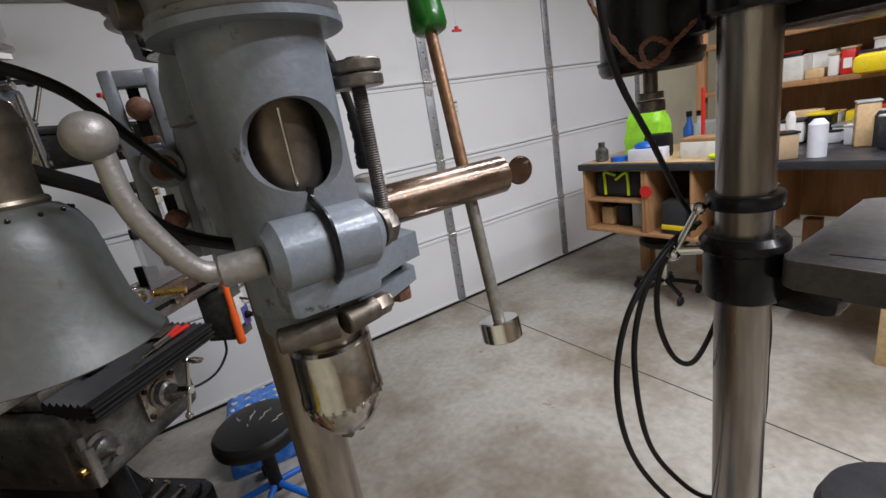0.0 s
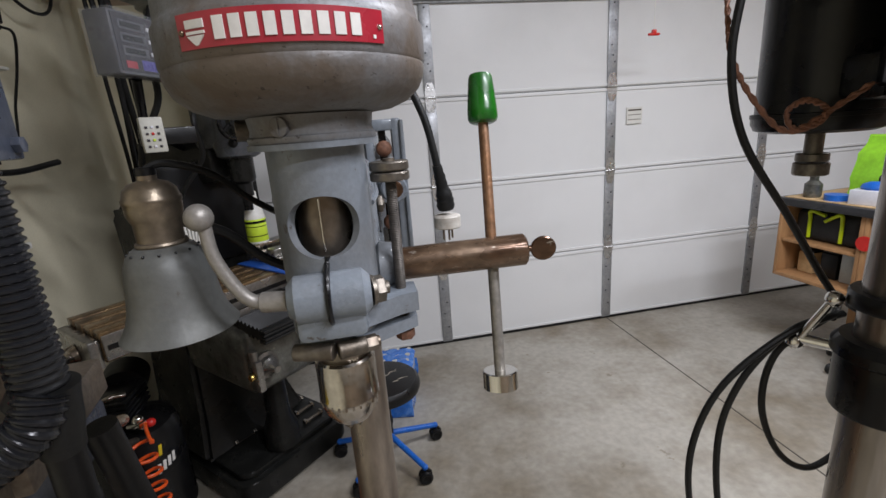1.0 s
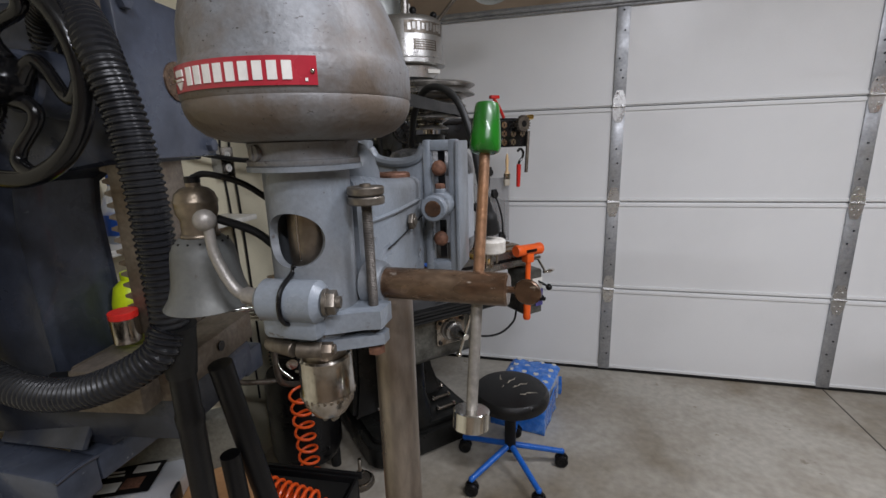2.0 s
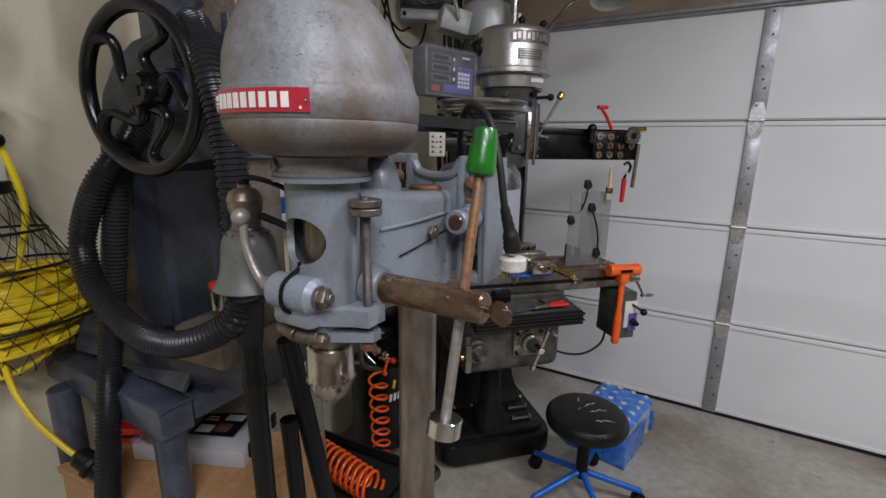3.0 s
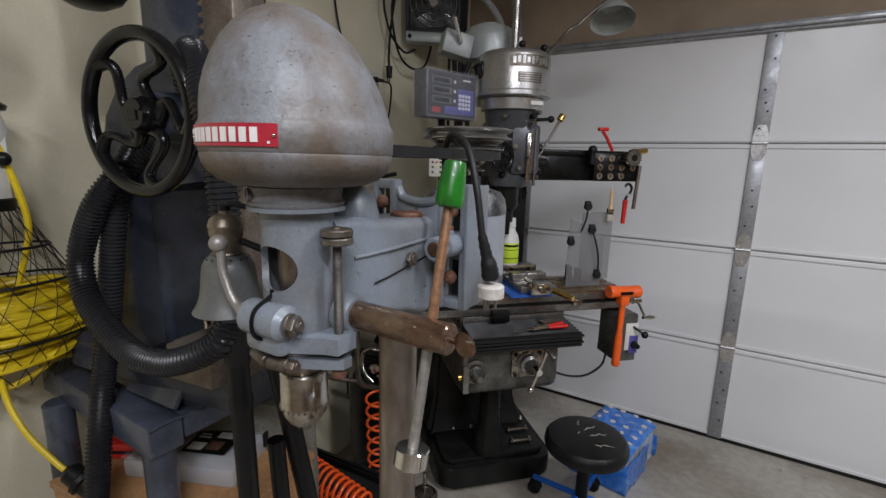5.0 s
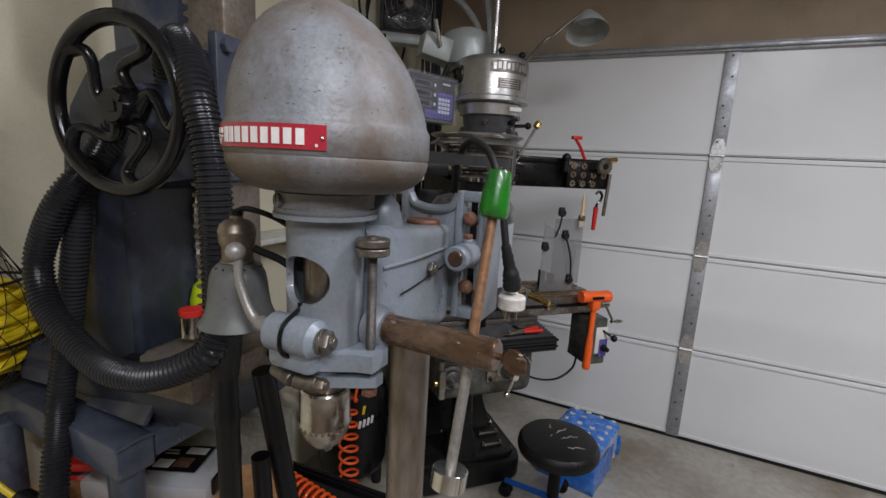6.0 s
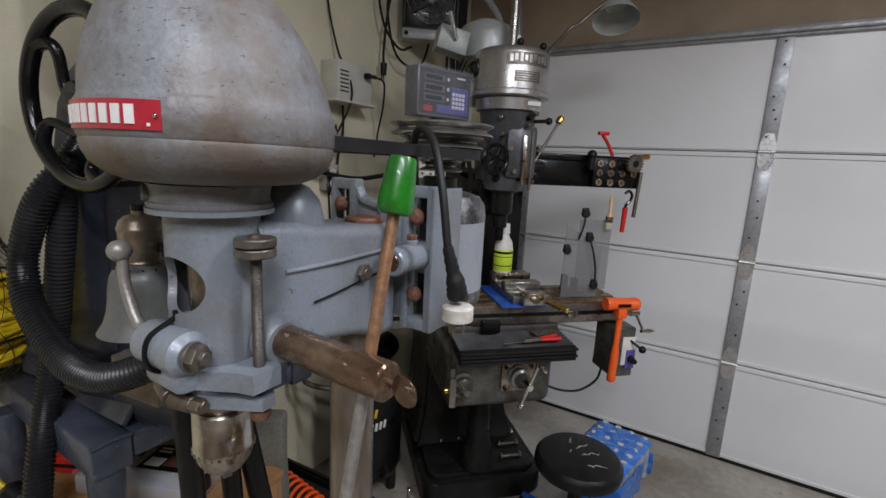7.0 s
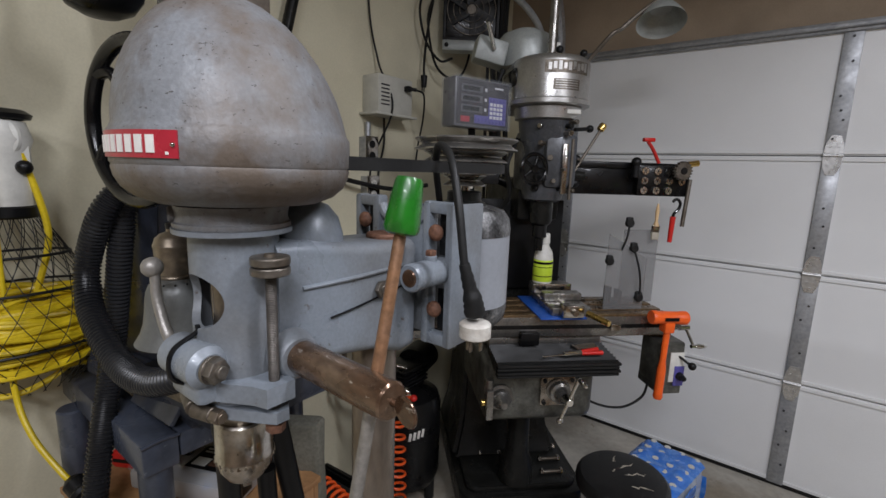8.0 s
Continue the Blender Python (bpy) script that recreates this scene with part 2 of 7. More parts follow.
M["leather"] = material("worn_vise_steel", (0.2, 0.17, 0.14), 0.5, 0.6, 0.2, 120, 0.5, 14, 0.2, (0.12, 0.09, 0.06))
M["concrete"] = material("concrete", (0.39, 0.365, 0.315), 0.4, 0.0, 0.13, 30, 0.75, 2.1, 0.06, (0.2, 0.165, 0.115), wear=0.2, wear_colour=(0.23, 0.2, 0.15))
M["joint"] = material("joint_dark", (0.07, 0.06, 0.05), 0.9, 0.0, 0.1, 80, 0.2, 9)
M["green_cover"] = material("khaki_canvas", (0.16, 0.155, 0.125), 0.7, 0, 0.2, 120, 0.2, 10)


def glass_material(name, colour, rough=0.03, alpha=1.0):
    m = bpy.data.materials.new(name)
    m.use_nodes = True
    b = m.node_tree.nodes["Principled BSDF"]
    b.inputs["Base Color"].default_value = (*colour, 1)
    b.inputs["Roughness"].default_value = rough
    if alpha < 1:
        b.inputs["Alpha"].default_value = alpha
    else:
        b.inputs["Transmission Weight"].default_value = 1.0
        b.inputs["IOR"].default_value = 1.33
    return m


M["clear"] = glass_material("clear_plastic", (0.75, 0.82, 0.9), 0.1, 0.38)
M["film"] = glass_material("clear_film", (0.8, 0.85, 0.9), 0.12, 0.09)
M["guard"] = glass_material("smoky_guard", (0.22, 0.22, 0.22), 0.12, 0.42)
M["translucent"] = glass_material("frosted_plastic", (0.62, 0.64, 0.66), 0.3, 0.55)
M["blue_wrap"] = material("blue_wrap", (0.02, 0.16, 0.62), 0.25, 0.0, 0.12, 40, 0.35, 22, 0.3, (0.15, 0.35, 0.75), 0.3)


# ---- mesh helpers ----
def thing(name, label, category, place=(0, 0, 0), turn=(0, 0, 0), group="", kind=""):
    ob = new(name)
    ob.empty_display_size = 0.02
    ob.matrix_world = pose(*place, *turn)
    return tagged(ob, label, category, group, kind)


def part(name, bm, mat, parent=None, label="", smooth=35, m=None):
    """Links a bmesh as one mesh object under a thing or a part."""
    if m is not None:
        bm.transform(m)
    bmesh.ops.recalc_face_normals(bm, faces=bm.faces)
    me = bpy.data.meshes.new(name)
    if smooth:
        for f in bm.faces:
            f.smooth = True
        for e in bm.edges:
            if len(e.link_faces) != 2 or e.calc_face_angle(0) > radians(smooth):
                e.smooth = False
    bm.to_mesh(me)
    bm.free()
    me.materials.append(M[mat] if isinstance(mat, str) else mat)
    ob = new(name, me)
    if parent is not None:
        ob.parent = parent
    if label:
        ob["label"] = label
    return ob


def join(*bms):
    out = bmesh.new()
    for b in bms:
        me = bpy.data.meshes.new("tmp")
        b.to_mesh(me)
        out.from_mesh(me)
        bpy.data.meshes.remove(me)
        b.free()
    return out


def moved(bm, m):
    bm.transform(m)
    return bm


def box(sx, sy, sz, bevel=0.0, at=(0, 0, 0), seg=2):
    """A box centred at `at`, with rounded edges."""
    bm = bmesh.new()
    bmesh.ops.create_cube(bm, size=1)
    bm.transform(Matrix.Translation(at) @ Matrix.Diagonal((sx, sy, sz, 1)))
    if bevel:
        bmesh.ops.bevel(bm, geom=bm.edges[:], offset=bevel, segments=seg, affect="EDGES", profile=0.5)
    return bm


def span(x0, x1, y0, y1, z0, z1, bevel=0.0, seg=2):
    return box(abs(x1 - x0), abs(y1 - y0), abs(z1 - z0), bevel, ((x0 + x1) / 2, (y0 + y1) / 2, (z0 + z1) / 2), seg)


def lathe(profile, seg=40, m=None):
    """A turned solid: (radius, height) pairs from one end to the other, round the z axis."""
    bm = bmesh.new()
    rings = []
    for r, z in profile:
        if r < 1e-6:
            rings.append([bm.verts.new((0, 0, z))])
        else:
            rings.append([bm.verts.new((r * math.cos(2 * math.pi * k / seg), r * math.sin(2 * math.pi * k / seg), z)) for k in range(seg)])
    for a, b in zip(rings, rings[1:]):
        for k in range(seg):
            j = (k + 1) % seg
            if len(a) == 1 and len(b) == 1:
                continue
            if len(a) == 1:
                bm.faces.new((a[0], b[k], b[j]))
            elif len(b) == 1:
                bm.faces.new((a[k], b[0], a[j]))
            else:
                bm.faces.new((a[k], a[j], b[j], b[k]))
    for ring in (rings[0], rings[-1]):
        if len(ring) > 1:
            bm.faces.new(ring)
    if m is not None:
        bm.transform(m)
    return bm


def rod(r, h, bevel=0.0, seg=28, m=None):
    """A cylinder from z = 0 to h with softened rims."""
    b = bevel or min(r, h) * 0.08
    return lathe([(0, 0), (r - b, 0), (r, b), (r, h - b), (r - b, h), (0, h)], seg, m)


def along(a, b):
    """The pose at a whose z axis points to b."""
    d = Vector(b) - Vector(a)
    return Matrix.Translation(a) @ d.to_track_quat("Z", "Y").to_matrix().to_4x4()


def bar(a, b, r, r2=None, seg=20):
    """A round bar from a to b."""
    h = (Vector(b) - Vector(a)).length
    r2 = r if r2 is None else r2
    c = min(r, r2, h) * 0.12
    return lathe([(0, 0), (r - c, 0), (r, c), (r2, h - c), (r2 - c, h), (0, h)], seg, along(a, b))


def smooth_path(points, steps=10):
    """Catmull-Rom through the points."""
    p = [Vector(q) for q in points]
    p = [p[0] * 2 - p[1], *p, p[-1] * 2 - p[-2]]
    out = []
    for i in range(1, len(p) - 2):
        for s in range(steps):
            t = s / steps
            a, b, c, d = p[i - 1:i + 3]
            out.append(0.5 * ((2 * b) + (c - a) * t + (2 * a - 5 * b + 4 * c - d) * t * t + (3 * b - a - 3 * c + d) * t ** 3))
    out.append(p[-2])
    return out


def tube(points, r, seg=10, steps=8, smooth=True, radii=None):
    """A round cord or pipe through the points; radii may change along it."""
    pts = smooth_path(points, steps) if smooth else [Vector(q) for q in points]
    bm = bmesh.new()
    rings = []
    tang = (pts[1] - pts[0]).normalized()
    side = tang.orthogonal().normalized()
    for i, q in enumerate(pts):
        t = (pts[min(i + 1, len(pts) - 1)] - pts[max(i - 1, 0)])
        if t.length < 1e-9:
            t = tang
        t.normalize()
        side = (side - t * side.dot(t)).normalized()
        up = t.cross(side)
        rr = radii[i] if radii else r
        rings.append([bm.verts.new(q + (side * math.cos(2 * math.pi * k / seg) + up * math.sin(2 * math.pi * k / seg)) * rr) for k in range(seg)])
    for a, b in zip(rings, rings[1:]):
        for k in range(seg):
            j = (k + 1) % seg
            bm.faces.new((a[k], a[j], b[j], b[k]))
    bm.faces.new(rings[0])
    bm.faces.new(rings[-1])
    return bm


def ribbed(points, r, pitch=0.009, depth=0.12, seg=18):
    """A corrugated hose."""
    pts = smooth_path(points, 40)
    total = [0.0]
    for a, b in zip(pts, pts[1:]):
        total.append(total[-1] + (b - a).length)
    n = int(total[-1] / pitch * 4)
    out, radii, i = [], [], 0
    for k in range(n + 1):
        s = total[-1] * k / n
        while i < len(pts) - 2 and total[i + 1] < s:
            i += 1
        f = (s - total[i]) / max(1e-9, total[i + 1] - total[i])
        out.append(pts[i].lerp(pts[i + 1], f))
        radii.append(r * (1 - depth * (0, 0, 1, 1)[k % 4]))
    return tube(out, r, seg, 1, False, radii)


def prism(outline, depth, bevel=0.0, m=None):
    """An outline in x, y pushed up by depth along z, with softened rims."""
    bm = bmesh.new()
    low = [bm.verts.new((x, y, 0)) for x, y in outline]
    top = [bm.verts.new((x, y, depth)) for x, y in outline]
    bm.faces.new(low[::-1])
    bm.faces.new(top)
    n = len(outline)
    for k in range(n):
        bm.faces.new((low[k], low[(k + 1) % n], top[(k + 1) % n], top[k]))
    if bevel:
        rim = [e for e in bm.edges if abs(e.verts[0].co.z - e.verts[1].co.z) < 1e-7]
        bmesh.ops.bevel(bm, geom=rim, offset=bevel, segments=2, affect="EDGES", profile=0.5)
    if m is not None:
        bm.transform(m)
    return bm


def rounded(w, h, r, seg=6):
    """The outline of a rounded rectangle."""
    out = []
    for cx, cy, a in ((w / 2 - r, h / 2 - r, 0), (-w / 2 + r, h / 2 - r, 90), (-w / 2 + r, -h / 2 + r, 180), (w / 2 - r, -h / 2 + r, 270)):
        out += [(cx + r * math.cos(radians(a + 90 * k / seg)), cy + r * math.sin(radians(a + 90 * k / seg))) for k in range(seg + 1)]
    return out


def loft(sections):
    """A skin through closed rings of equal count, capped at both ends."""
    bm = bmesh.new()
    rings = [[bm.verts.new(q) for q in s] for s in sections]
    n = len(rings[0])
    for a, b in zip(rings, rings[1:]):
        for k in range(n):
            bm.faces.new((a[k], a[(k + 1) % n], b[(k + 1) % n], b[k]))
    bm.faces.new(rings[0])
    bm.faces.new(rings[-1])
    return bm


def hexagon(r, h, m=None):
    return prism([(r * math.cos(radians(60 * k)), r * math.sin(radians(60 * k))) for k in range(6)], h, r * 0.12, m)


def torus(R, r, seg=48, ring=12, m=None):
    bm = bmesh.new()
    rows = [[bm.verts.new(((R + r * math.cos(2 * math.pi * j / ring)) * math.cos(2 * math.pi * i / seg),
                           (R + r * math.cos(2 * math.pi * j / ring)) * math.sin(2 * math.pi * i / seg),
                           r * math.sin(2 * math.pi * j / ring))) for j in range(ring)] for i in range(seg)]
    for i in range(seg):
        for j in range(ring):
            a, b = rows[i], rows[(i + 1) % seg]
            bm.faces.new((a[j], b[j], b[(j + 1) % ring], a[(j + 1) % ring]))
    if m is not None:
        bm.transform(m)
    return bm


def ball(r, at=(0, 0, 0), seg=20, scale=(1, 1, 1)):
    bm = bmesh.new()
    bmesh.ops.create_uvsphere(bm, u_segments=seg, v_segments=max(6, seg // 2), radius=r)
    bm.transform(Matrix.Translation(at) @ Matrix.Diagonal((*scale, 1)))
    return bm


def facing(at, right, up):
    """A pose whose x axis is `right`, y axis `up`, and z axis their normal."""
    x = Vector(right).normalized()
    z = x.cross(Vector(up)).normalized()
    y = z.cross(x)
    m = Matrix((x, y, z)).transposed().to_4x4()
    m.translation = at
    return m


# ---- the garage ----
WALL_X, BACK_Y, RIGHT_X, CEIL = -1.66, -6.5, 5.2, 2.75
SEC, BAY = 0.533, 1.188

floor = tagged(part("floor", span(WALL_X - 0.2, RIGHT_X + 0.2, BACK_Y - 0.2, 0.25, -0.1, 0.0), "concrete", smooth=0),
               "stained bare concrete garage floor with saw-cut joints", "floor", kind="structure")
for x0, x1, y0, y1 in ((1.19, 1.197, BACK_Y, 0.0), (-0.6, 5.2, -3.2, -3.193), (3.6, 3.607, BACK_Y, 0.0)):
    part("joint", span(x0, x1, y0, y1, -0.002, 0.0012), "joint", floor, smooth=0)
tagged(part("wall_left", span(WALL_X - 0.15, WALL_X, BACK_Y, 0.15, 0, CEIL), "cream_wall", smooth=0), "cream painted plaster wall with cords hung on it", "wall", kind="structure")
# Unseen walls that close the room, toned dark to dim reflections in metal.
tagged(part("wall_right", span(RIGHT_X, RIGHT_X + 0.15, BACK_Y, 0.15, 0, CEIL), "header", smooth=0), "unseen garage wall, toned tan to dim reflections", "wall", kind="structure")
tagged(part("wall_back", span(WALL_X, RIGHT_X, BACK_Y - 0.15, BACK_Y, 0, CEIL), "header", smooth=0), "unseen garage wall, toned tan to dim reflections", "wall", kind="structure")
tagged(part("ceiling", span(WALL_X - 0.15, RIGHT_X + 0.15, BACK_Y - 0.15, 0.3, CEIL, CEIL + 0.1), "ceiling", smooth=0), "pale garage ceiling", "ceiling", kind="structure")
# Shade above the door is put into this tan, darker than the jambs' cream.
tagged(part("wall_header", span(WALL_X, RIGHT_X, 0.06, 0.2, 2.16, CEIL), "header", smooth=0), "tan wall above the garage door, shade put into its colour", "wall", kind="structure")
tagged(part("wall_jamb", span(WALL_X, -1.26, 0.06, 0.2, 0, 2.16), "cream_wall", smooth=0), "cream wall beside the garage door", "wall", kind="structure")
tagged(part("wall_jamb", span(3.63, RIGHT_X, 0.06, 0.2, 0, 2.16), "cream_wall", smooth=0), "cream wall beside the garage door", "wall", kind="structure")


def garage_door():
    door = thing("garage_door", "closed white sectional garage door with galvanised stiles and hinges", "garage door", kind="structure")
    x0, x1 = -1.26, 3.63
    for k in range(4):
        z0 = 0.012 + k * SEC
        panel = part("panel", join(span(x0, x1, 0.012, 0.055, z0, z0 + SEC - 0.004, 0.003),
                                   span(x0, x1, 0.004, 0.013, z0 + 0.006, z0 + 0.022, 0.002),
                                   span(x0, x1, 0.004, 0.013, z0 + SEC - 0.026, z0 + SEC - 0.01, 0.002)), "door_white", door, smooth=20)
        for j in range(5):
            c = -BAY + j * BAY
            part("stile", span(c - 0.033, c + 0.033, 0.0, 0.014, z0 + 0.001, z0 + SEC - 0.006, 0.002), "galvanised", panel, "galvanised steel stile")
    for k in range(1, 4):
        for j in range(5):
            c, z = -BAY + j * BAY, 0.012 + k * SEC
            plate = prism([(-0.034, 0.006), (0.034, 0.006), (0.03, 0.05), (0.016, 0.085), (-0.016, 0.085), (-0.03, 0.05)], 0.003)
            plate2 = prism([(-0.034, -0.006), (0.034, -0.006), (0.03, -0.05), (0.016, -0.085), (-0.016, -0.085), (-0.03, -0.05)], 0.003)
            m = facing((c, -0.001, z), (1, 0, 0), (0, 0, 1))
            hinge = join(moved(plate, m), moved(plate2, m), bar((c - 0.034, -0.006, z), (c + 0.034, -0.006, z), 0.007),
                         *[rod(0.006, 0.005, m=facing((c + sx, -0.003, z + sz), (1, 0, 0), (0, 0, 1))) for sx, sz in ((-0.014, 0.04), (0.014, 0.04), (0.0, 0.068), (-0.014, -0.04), (0.014, -0.04), (0.0, -0.068))])
            part("hinge", hinge, "hinge_zinc", door, "bright zinc door hinge")
    for j in range(5):
        c = -BAY + j * BAY
        screws = join(*[rod(0.005, 0.004, seg=8, m=facing((c + dx, 0.0, z), (1, 0, 0), (0, 0, 1)))
                        for dx, z in ((0.012, 0.12), (-0.01, 0.22), (0.01, 0.3), (-0.012, 0.4), (0.008, 0.7), (-0.01, 0.86), (0.01, 0.93), (-0.008, 1.2), (0.01, 1.3), (0.0, 1.38), (-0.012, 1.68), (0.012, 1.76), (0, 1.8), (-0.01, 1.86), (0.01, 2.0), (0, 2.1))])
        part("screw", screws, "bench_top", door)
    part("weather_strip", span(x0, x1, 0.0, 0.05, 0.0, 0.014, 0.003), "black_rubber", door)
    sheet = join(span(x0, x1, -0.012, 0.012, 2.118, 2.162, 0.004), span(x0, x1, -0.03, -0.01, 2.13, 2.152, 0.006))
    part("top_rail", sheet, "galvanised", door, "galvanised steel stiffening rail")
    cut = part("sticker", span(1.3, 1.41, -0.0005, 0.011, 1.37, 1.475), "paper", door, "paper warning sticker")
    for z in (1.452, 1.425, 1.395):
        part("print_line", span(1.308, 1.402, -0.0012, 0.0, z, z + (0.01 if z > 1.43 else 0.004)), "dull_steel", cut, smooth=0)
    return door


garage_door()
track = thing("door_track", "galvanised curved garage door track", "door track", kind="structure")
part("rail", join(span(-1.3, -1.27, -0.06, 0.0, 0.02, 2.05, 0.004), tube([(-1.285, -0.03, 2.0), (-1.285, -0.05, 2.3), (-1.285, -0.2, 2.52), (-1.285, -0.5, 2.6), (-1.285, -2.6, 2.62)], 0.03, 8)), "galvanised", track)
pull = thing("pull_handle", "red door release handle hanging on a cord", "handle")
part("cord", bar((1.235, -0.33, 1.87), (1.235, -0.33, 2.75), 0.0016, seg=6), "white_plastic", pull)
part("grip", join(span(1.2, 1.27, -0.338, -0.322, 1.848, 1.862, 0.005), span(1.222, 1.248, -0.338, -0.322, 1.855, 1.88, 0.005)), "red_plastic", pull)

# added ceiling battens, none in view, that carry the garage's light
for i, (lx, ly) in enumerate(((0.9, -2.0), (0.6, -4.2), (3.0, -2.4), (0.6, -3.3))):
    fixture = thing("added_batten", "white ceiling batten, added out of view to carry an area light", "ceiling light", (lx, ly, CEIL), group="ceiling lights")
    part("housing", span(-0.6, 0.6, -0.07, 0.07, -0.05, 0, 0.01), "white_plastic", fixture)
    area_light("added_batten_glow", (lx, ly, CEIL - 0.055), 1.15, 0.12, LAMP_WATTS)


# ---- the grey drill press ----
SX, SY, FY = -0.521, -2.419, -2.434          # spindle axis and clamp line
CX, CY = -0.513, -2.259         # column axis
HX, HY = -0.524, -2.409         # hood centre


def ring_points(cx, cy, rx, ry, z, n=48, power=2.0):
    out = []
    for k in range(n):
        a = 2 * math.pi * k / n
        c, s = math.cos(a), math.sin(a)
        out.append((cx + rx * math.copysign(abs(c) ** (2 / power), c), cy + ry * math.copysign(abs(s) ** (2 / power), s), z))
    return out


def drill_press():
    dp = thing("drill_press", "old grey enamelled drill press on a worn steel column", "drill press", (0, 0, 0))
    base = join(moved(prism(rounded(0.3, 0.44, 0.05), 0.035, 0.008), Matrix.Translation((CX, CY - 0.07, 0))),
                lathe([(0.07, 0.03), (0.068, 0.06), (0.045, 0.09), (0.042, 0.14), (0.0, 0.14)], 32, Matrix.Translation((CX, CY, 0))))
    part("base", base, "hammer_grey", dp)
    part("column", lathe([(0, 0.1), (0.0262, 0.1), (0.0262, 1.405), (0.0245, 1.409), (0, 1.409)], 40, Matrix.Translation((CX, CY, 0))), "column_steel", dp, "worn brown-stained steel column")
    # hood
    prof = [(0.048, 1.461), (0.066, 1.463), (0.079, 1.468), (0.0885, 1.476), (0.0925, 1.484), (0.0938, 1.4905), (0.0931, 1.4925), (0.0944, 1.4945), (0.0946, 1.506), (0.0944, 1.517),
            (0.0926, 1.5195), (0.0914, 1.5225), (0.0896, 1.535), (0.0862, 1.55), (0.0805, 1.565), (0.073, 1.58), (0.063, 1.595), (0.051, 1.608), (0.036, 1.619), (0.02, 1.6265), (0.008, 1.6292), (0.0, 1.63)]
    prof = [(r * 0.975, z) for r, z in prof]
    dome = lathe(prof, 72, Matrix.Translation((HX, HY, 0)))
    for v in dome.verts:
        lean = max(0.0, v.co.z - 1.522) / 0.108
        v.co.x -= 0.0095 * lean
        v.co.y -= 0.006 * lean
    hood = part("hood", dome, "hood_grey", dp, "domed cast belt hood with brown oil stains", smooth=50)
    # name plate bent round the hood
    bm = bmesh.new()
    a0, a1, n = radians(-127.5), radians(-52.5), 24
    rows = []
    for r in (0.0921, 0.0935):
        for z in (1.4972, 1.5155):
            rows.append([bm.verts.new((HX + r * math.cos(a0 + (a1 - a0) * k / n), HY + r * math.sin(a0 + (a1 - a0) * k / n), z)) for k in range(n + 1)])
    lo_in, hi_in, lo, hi = rows
    for k in range(n):
        bm.faces.new((lo[k], lo[k + 1], hi[k + 1], hi[k]))
        bm.faces.new((hi[k], hi[k + 1], hi_in[k + 1], hi_in[k]))
        bm.faces.new((lo[k + 1], lo[k], lo_in[k], lo_in[k + 1]))
    bm.faces.new((lo[0], hi[0], hi_in[0], lo_in[0]))
    bm.faces.new((lo[n], lo_in[n], hi_in[n], hi[n]))
    plate = part("name_plate", bm, "red_plate", hood, "red enamel name plate")

    def bent_block(a_mid, width, za, zb, name, lift=0.0007):
        """A plain raised block that follows the bent plate."""
        bm = bmesh.new()
        rings = []
        for q in range(5):
            a = radians(a_mid) + (q / 4 - 0.5) * width / 0.0935
            rings.append([bm.verts.new((HX + r * math.cos(a), HY + r * math.sin(a), z)) for r, z in ((0.0933, za), (0.0935 + lift, za), (0.0935 + lift, zb), (0.0933, zb))])
        for a, b in zip(rings, rings[1:]):
            for k in range(4):
                bm.faces.new((a[k], a[(k + 1) % 4], b[(k + 1) % 4], b[k]))
        bm.faces.new(rings[0])
        bm.faces.new(rings[-1])
        return part(name, bm, "white_print", plate, smooth=30)
    for i in range(9):
        bent_block(-110.2 + 5.75 * i, 0.0062, 1.5006, 1.5123, "print_block")
    bent_block(-119.5, 0.0125, 1.5075, 1.5118, "print_bar")
    bent_block(-119.5, 0.0125, 1.5045, 1.506, "print_bar")
    bent_block(-56.9, 0.0018, 1.4995, 1.5015, "print_bar")
    part("trade_mark", moved(prism([(-0.006, 0.002), (0.006, 0.002), (0.001, -0.003), (-0.001, -0.003)], 0.0006), facing((HX + 0.0934 * math.cos(radians(-119.5)), HY + 0.0934 * math.sin(radians(-119.5)), 1.5018), (0.87, -0.49, 0), (0, 0, 1))), "white_print", plate)
    for ang in (-125.5, -54.3):
        part("rivet", ball(0.0017, (HX + 0.0937 * math.cos(radians(ang)), HY + 0.0937 * math.sin(radians(ang)), 1.506), 10), "bright_steel", plate)
    # neck and its screw
    part("neck", join(lathe([(0, 1.4425), (0.0455, 1.4425), (0.0465, 1.444), (0.0465, 1.447), (0.0448, 1.448), (0.044, 1.452), (0.0455, 1.461), (0, 1.461)], 48, Matrix.Translation((SX, SY, 0)))), "hood_grey", dp)
    part("gasket", lathe([(0, 1.4385), (0.0475, 1.4385), (0.0475, 1.4425), (0, 1.4425)], 48, Matrix.Translation((SX, SY, 0))), "hammer_grey", dp)
    sc = facing((SX - 0.017, SY - 0.0405, 1.4535), (0.93, -0.37, 0), (0, 0, 1))
    part("neck_screw", join(moved(rod(0.0065, 0.004), sc), moved(box(0.0015, 0.011, 0.0016, at=(0, 0, 0.0042)), sc)), "hood_grey", dp)
    sc = facing((SX - 0.044, SY + 0.01, 1.4535), (0.2, -1, 0), (0, 0, 1))
    part("neck_screw", rod(0.0075, 0.012, m=sc), "dull_steel", dp)
    # quill body with the round window
    seg, rows_n = 96, 60
    z0, z1, R = 1.296, 1.4385, 0.0362
    bm = bmesh.new()
    win_a, win_z, wr = radians(-89), 1.3825, 0.0262
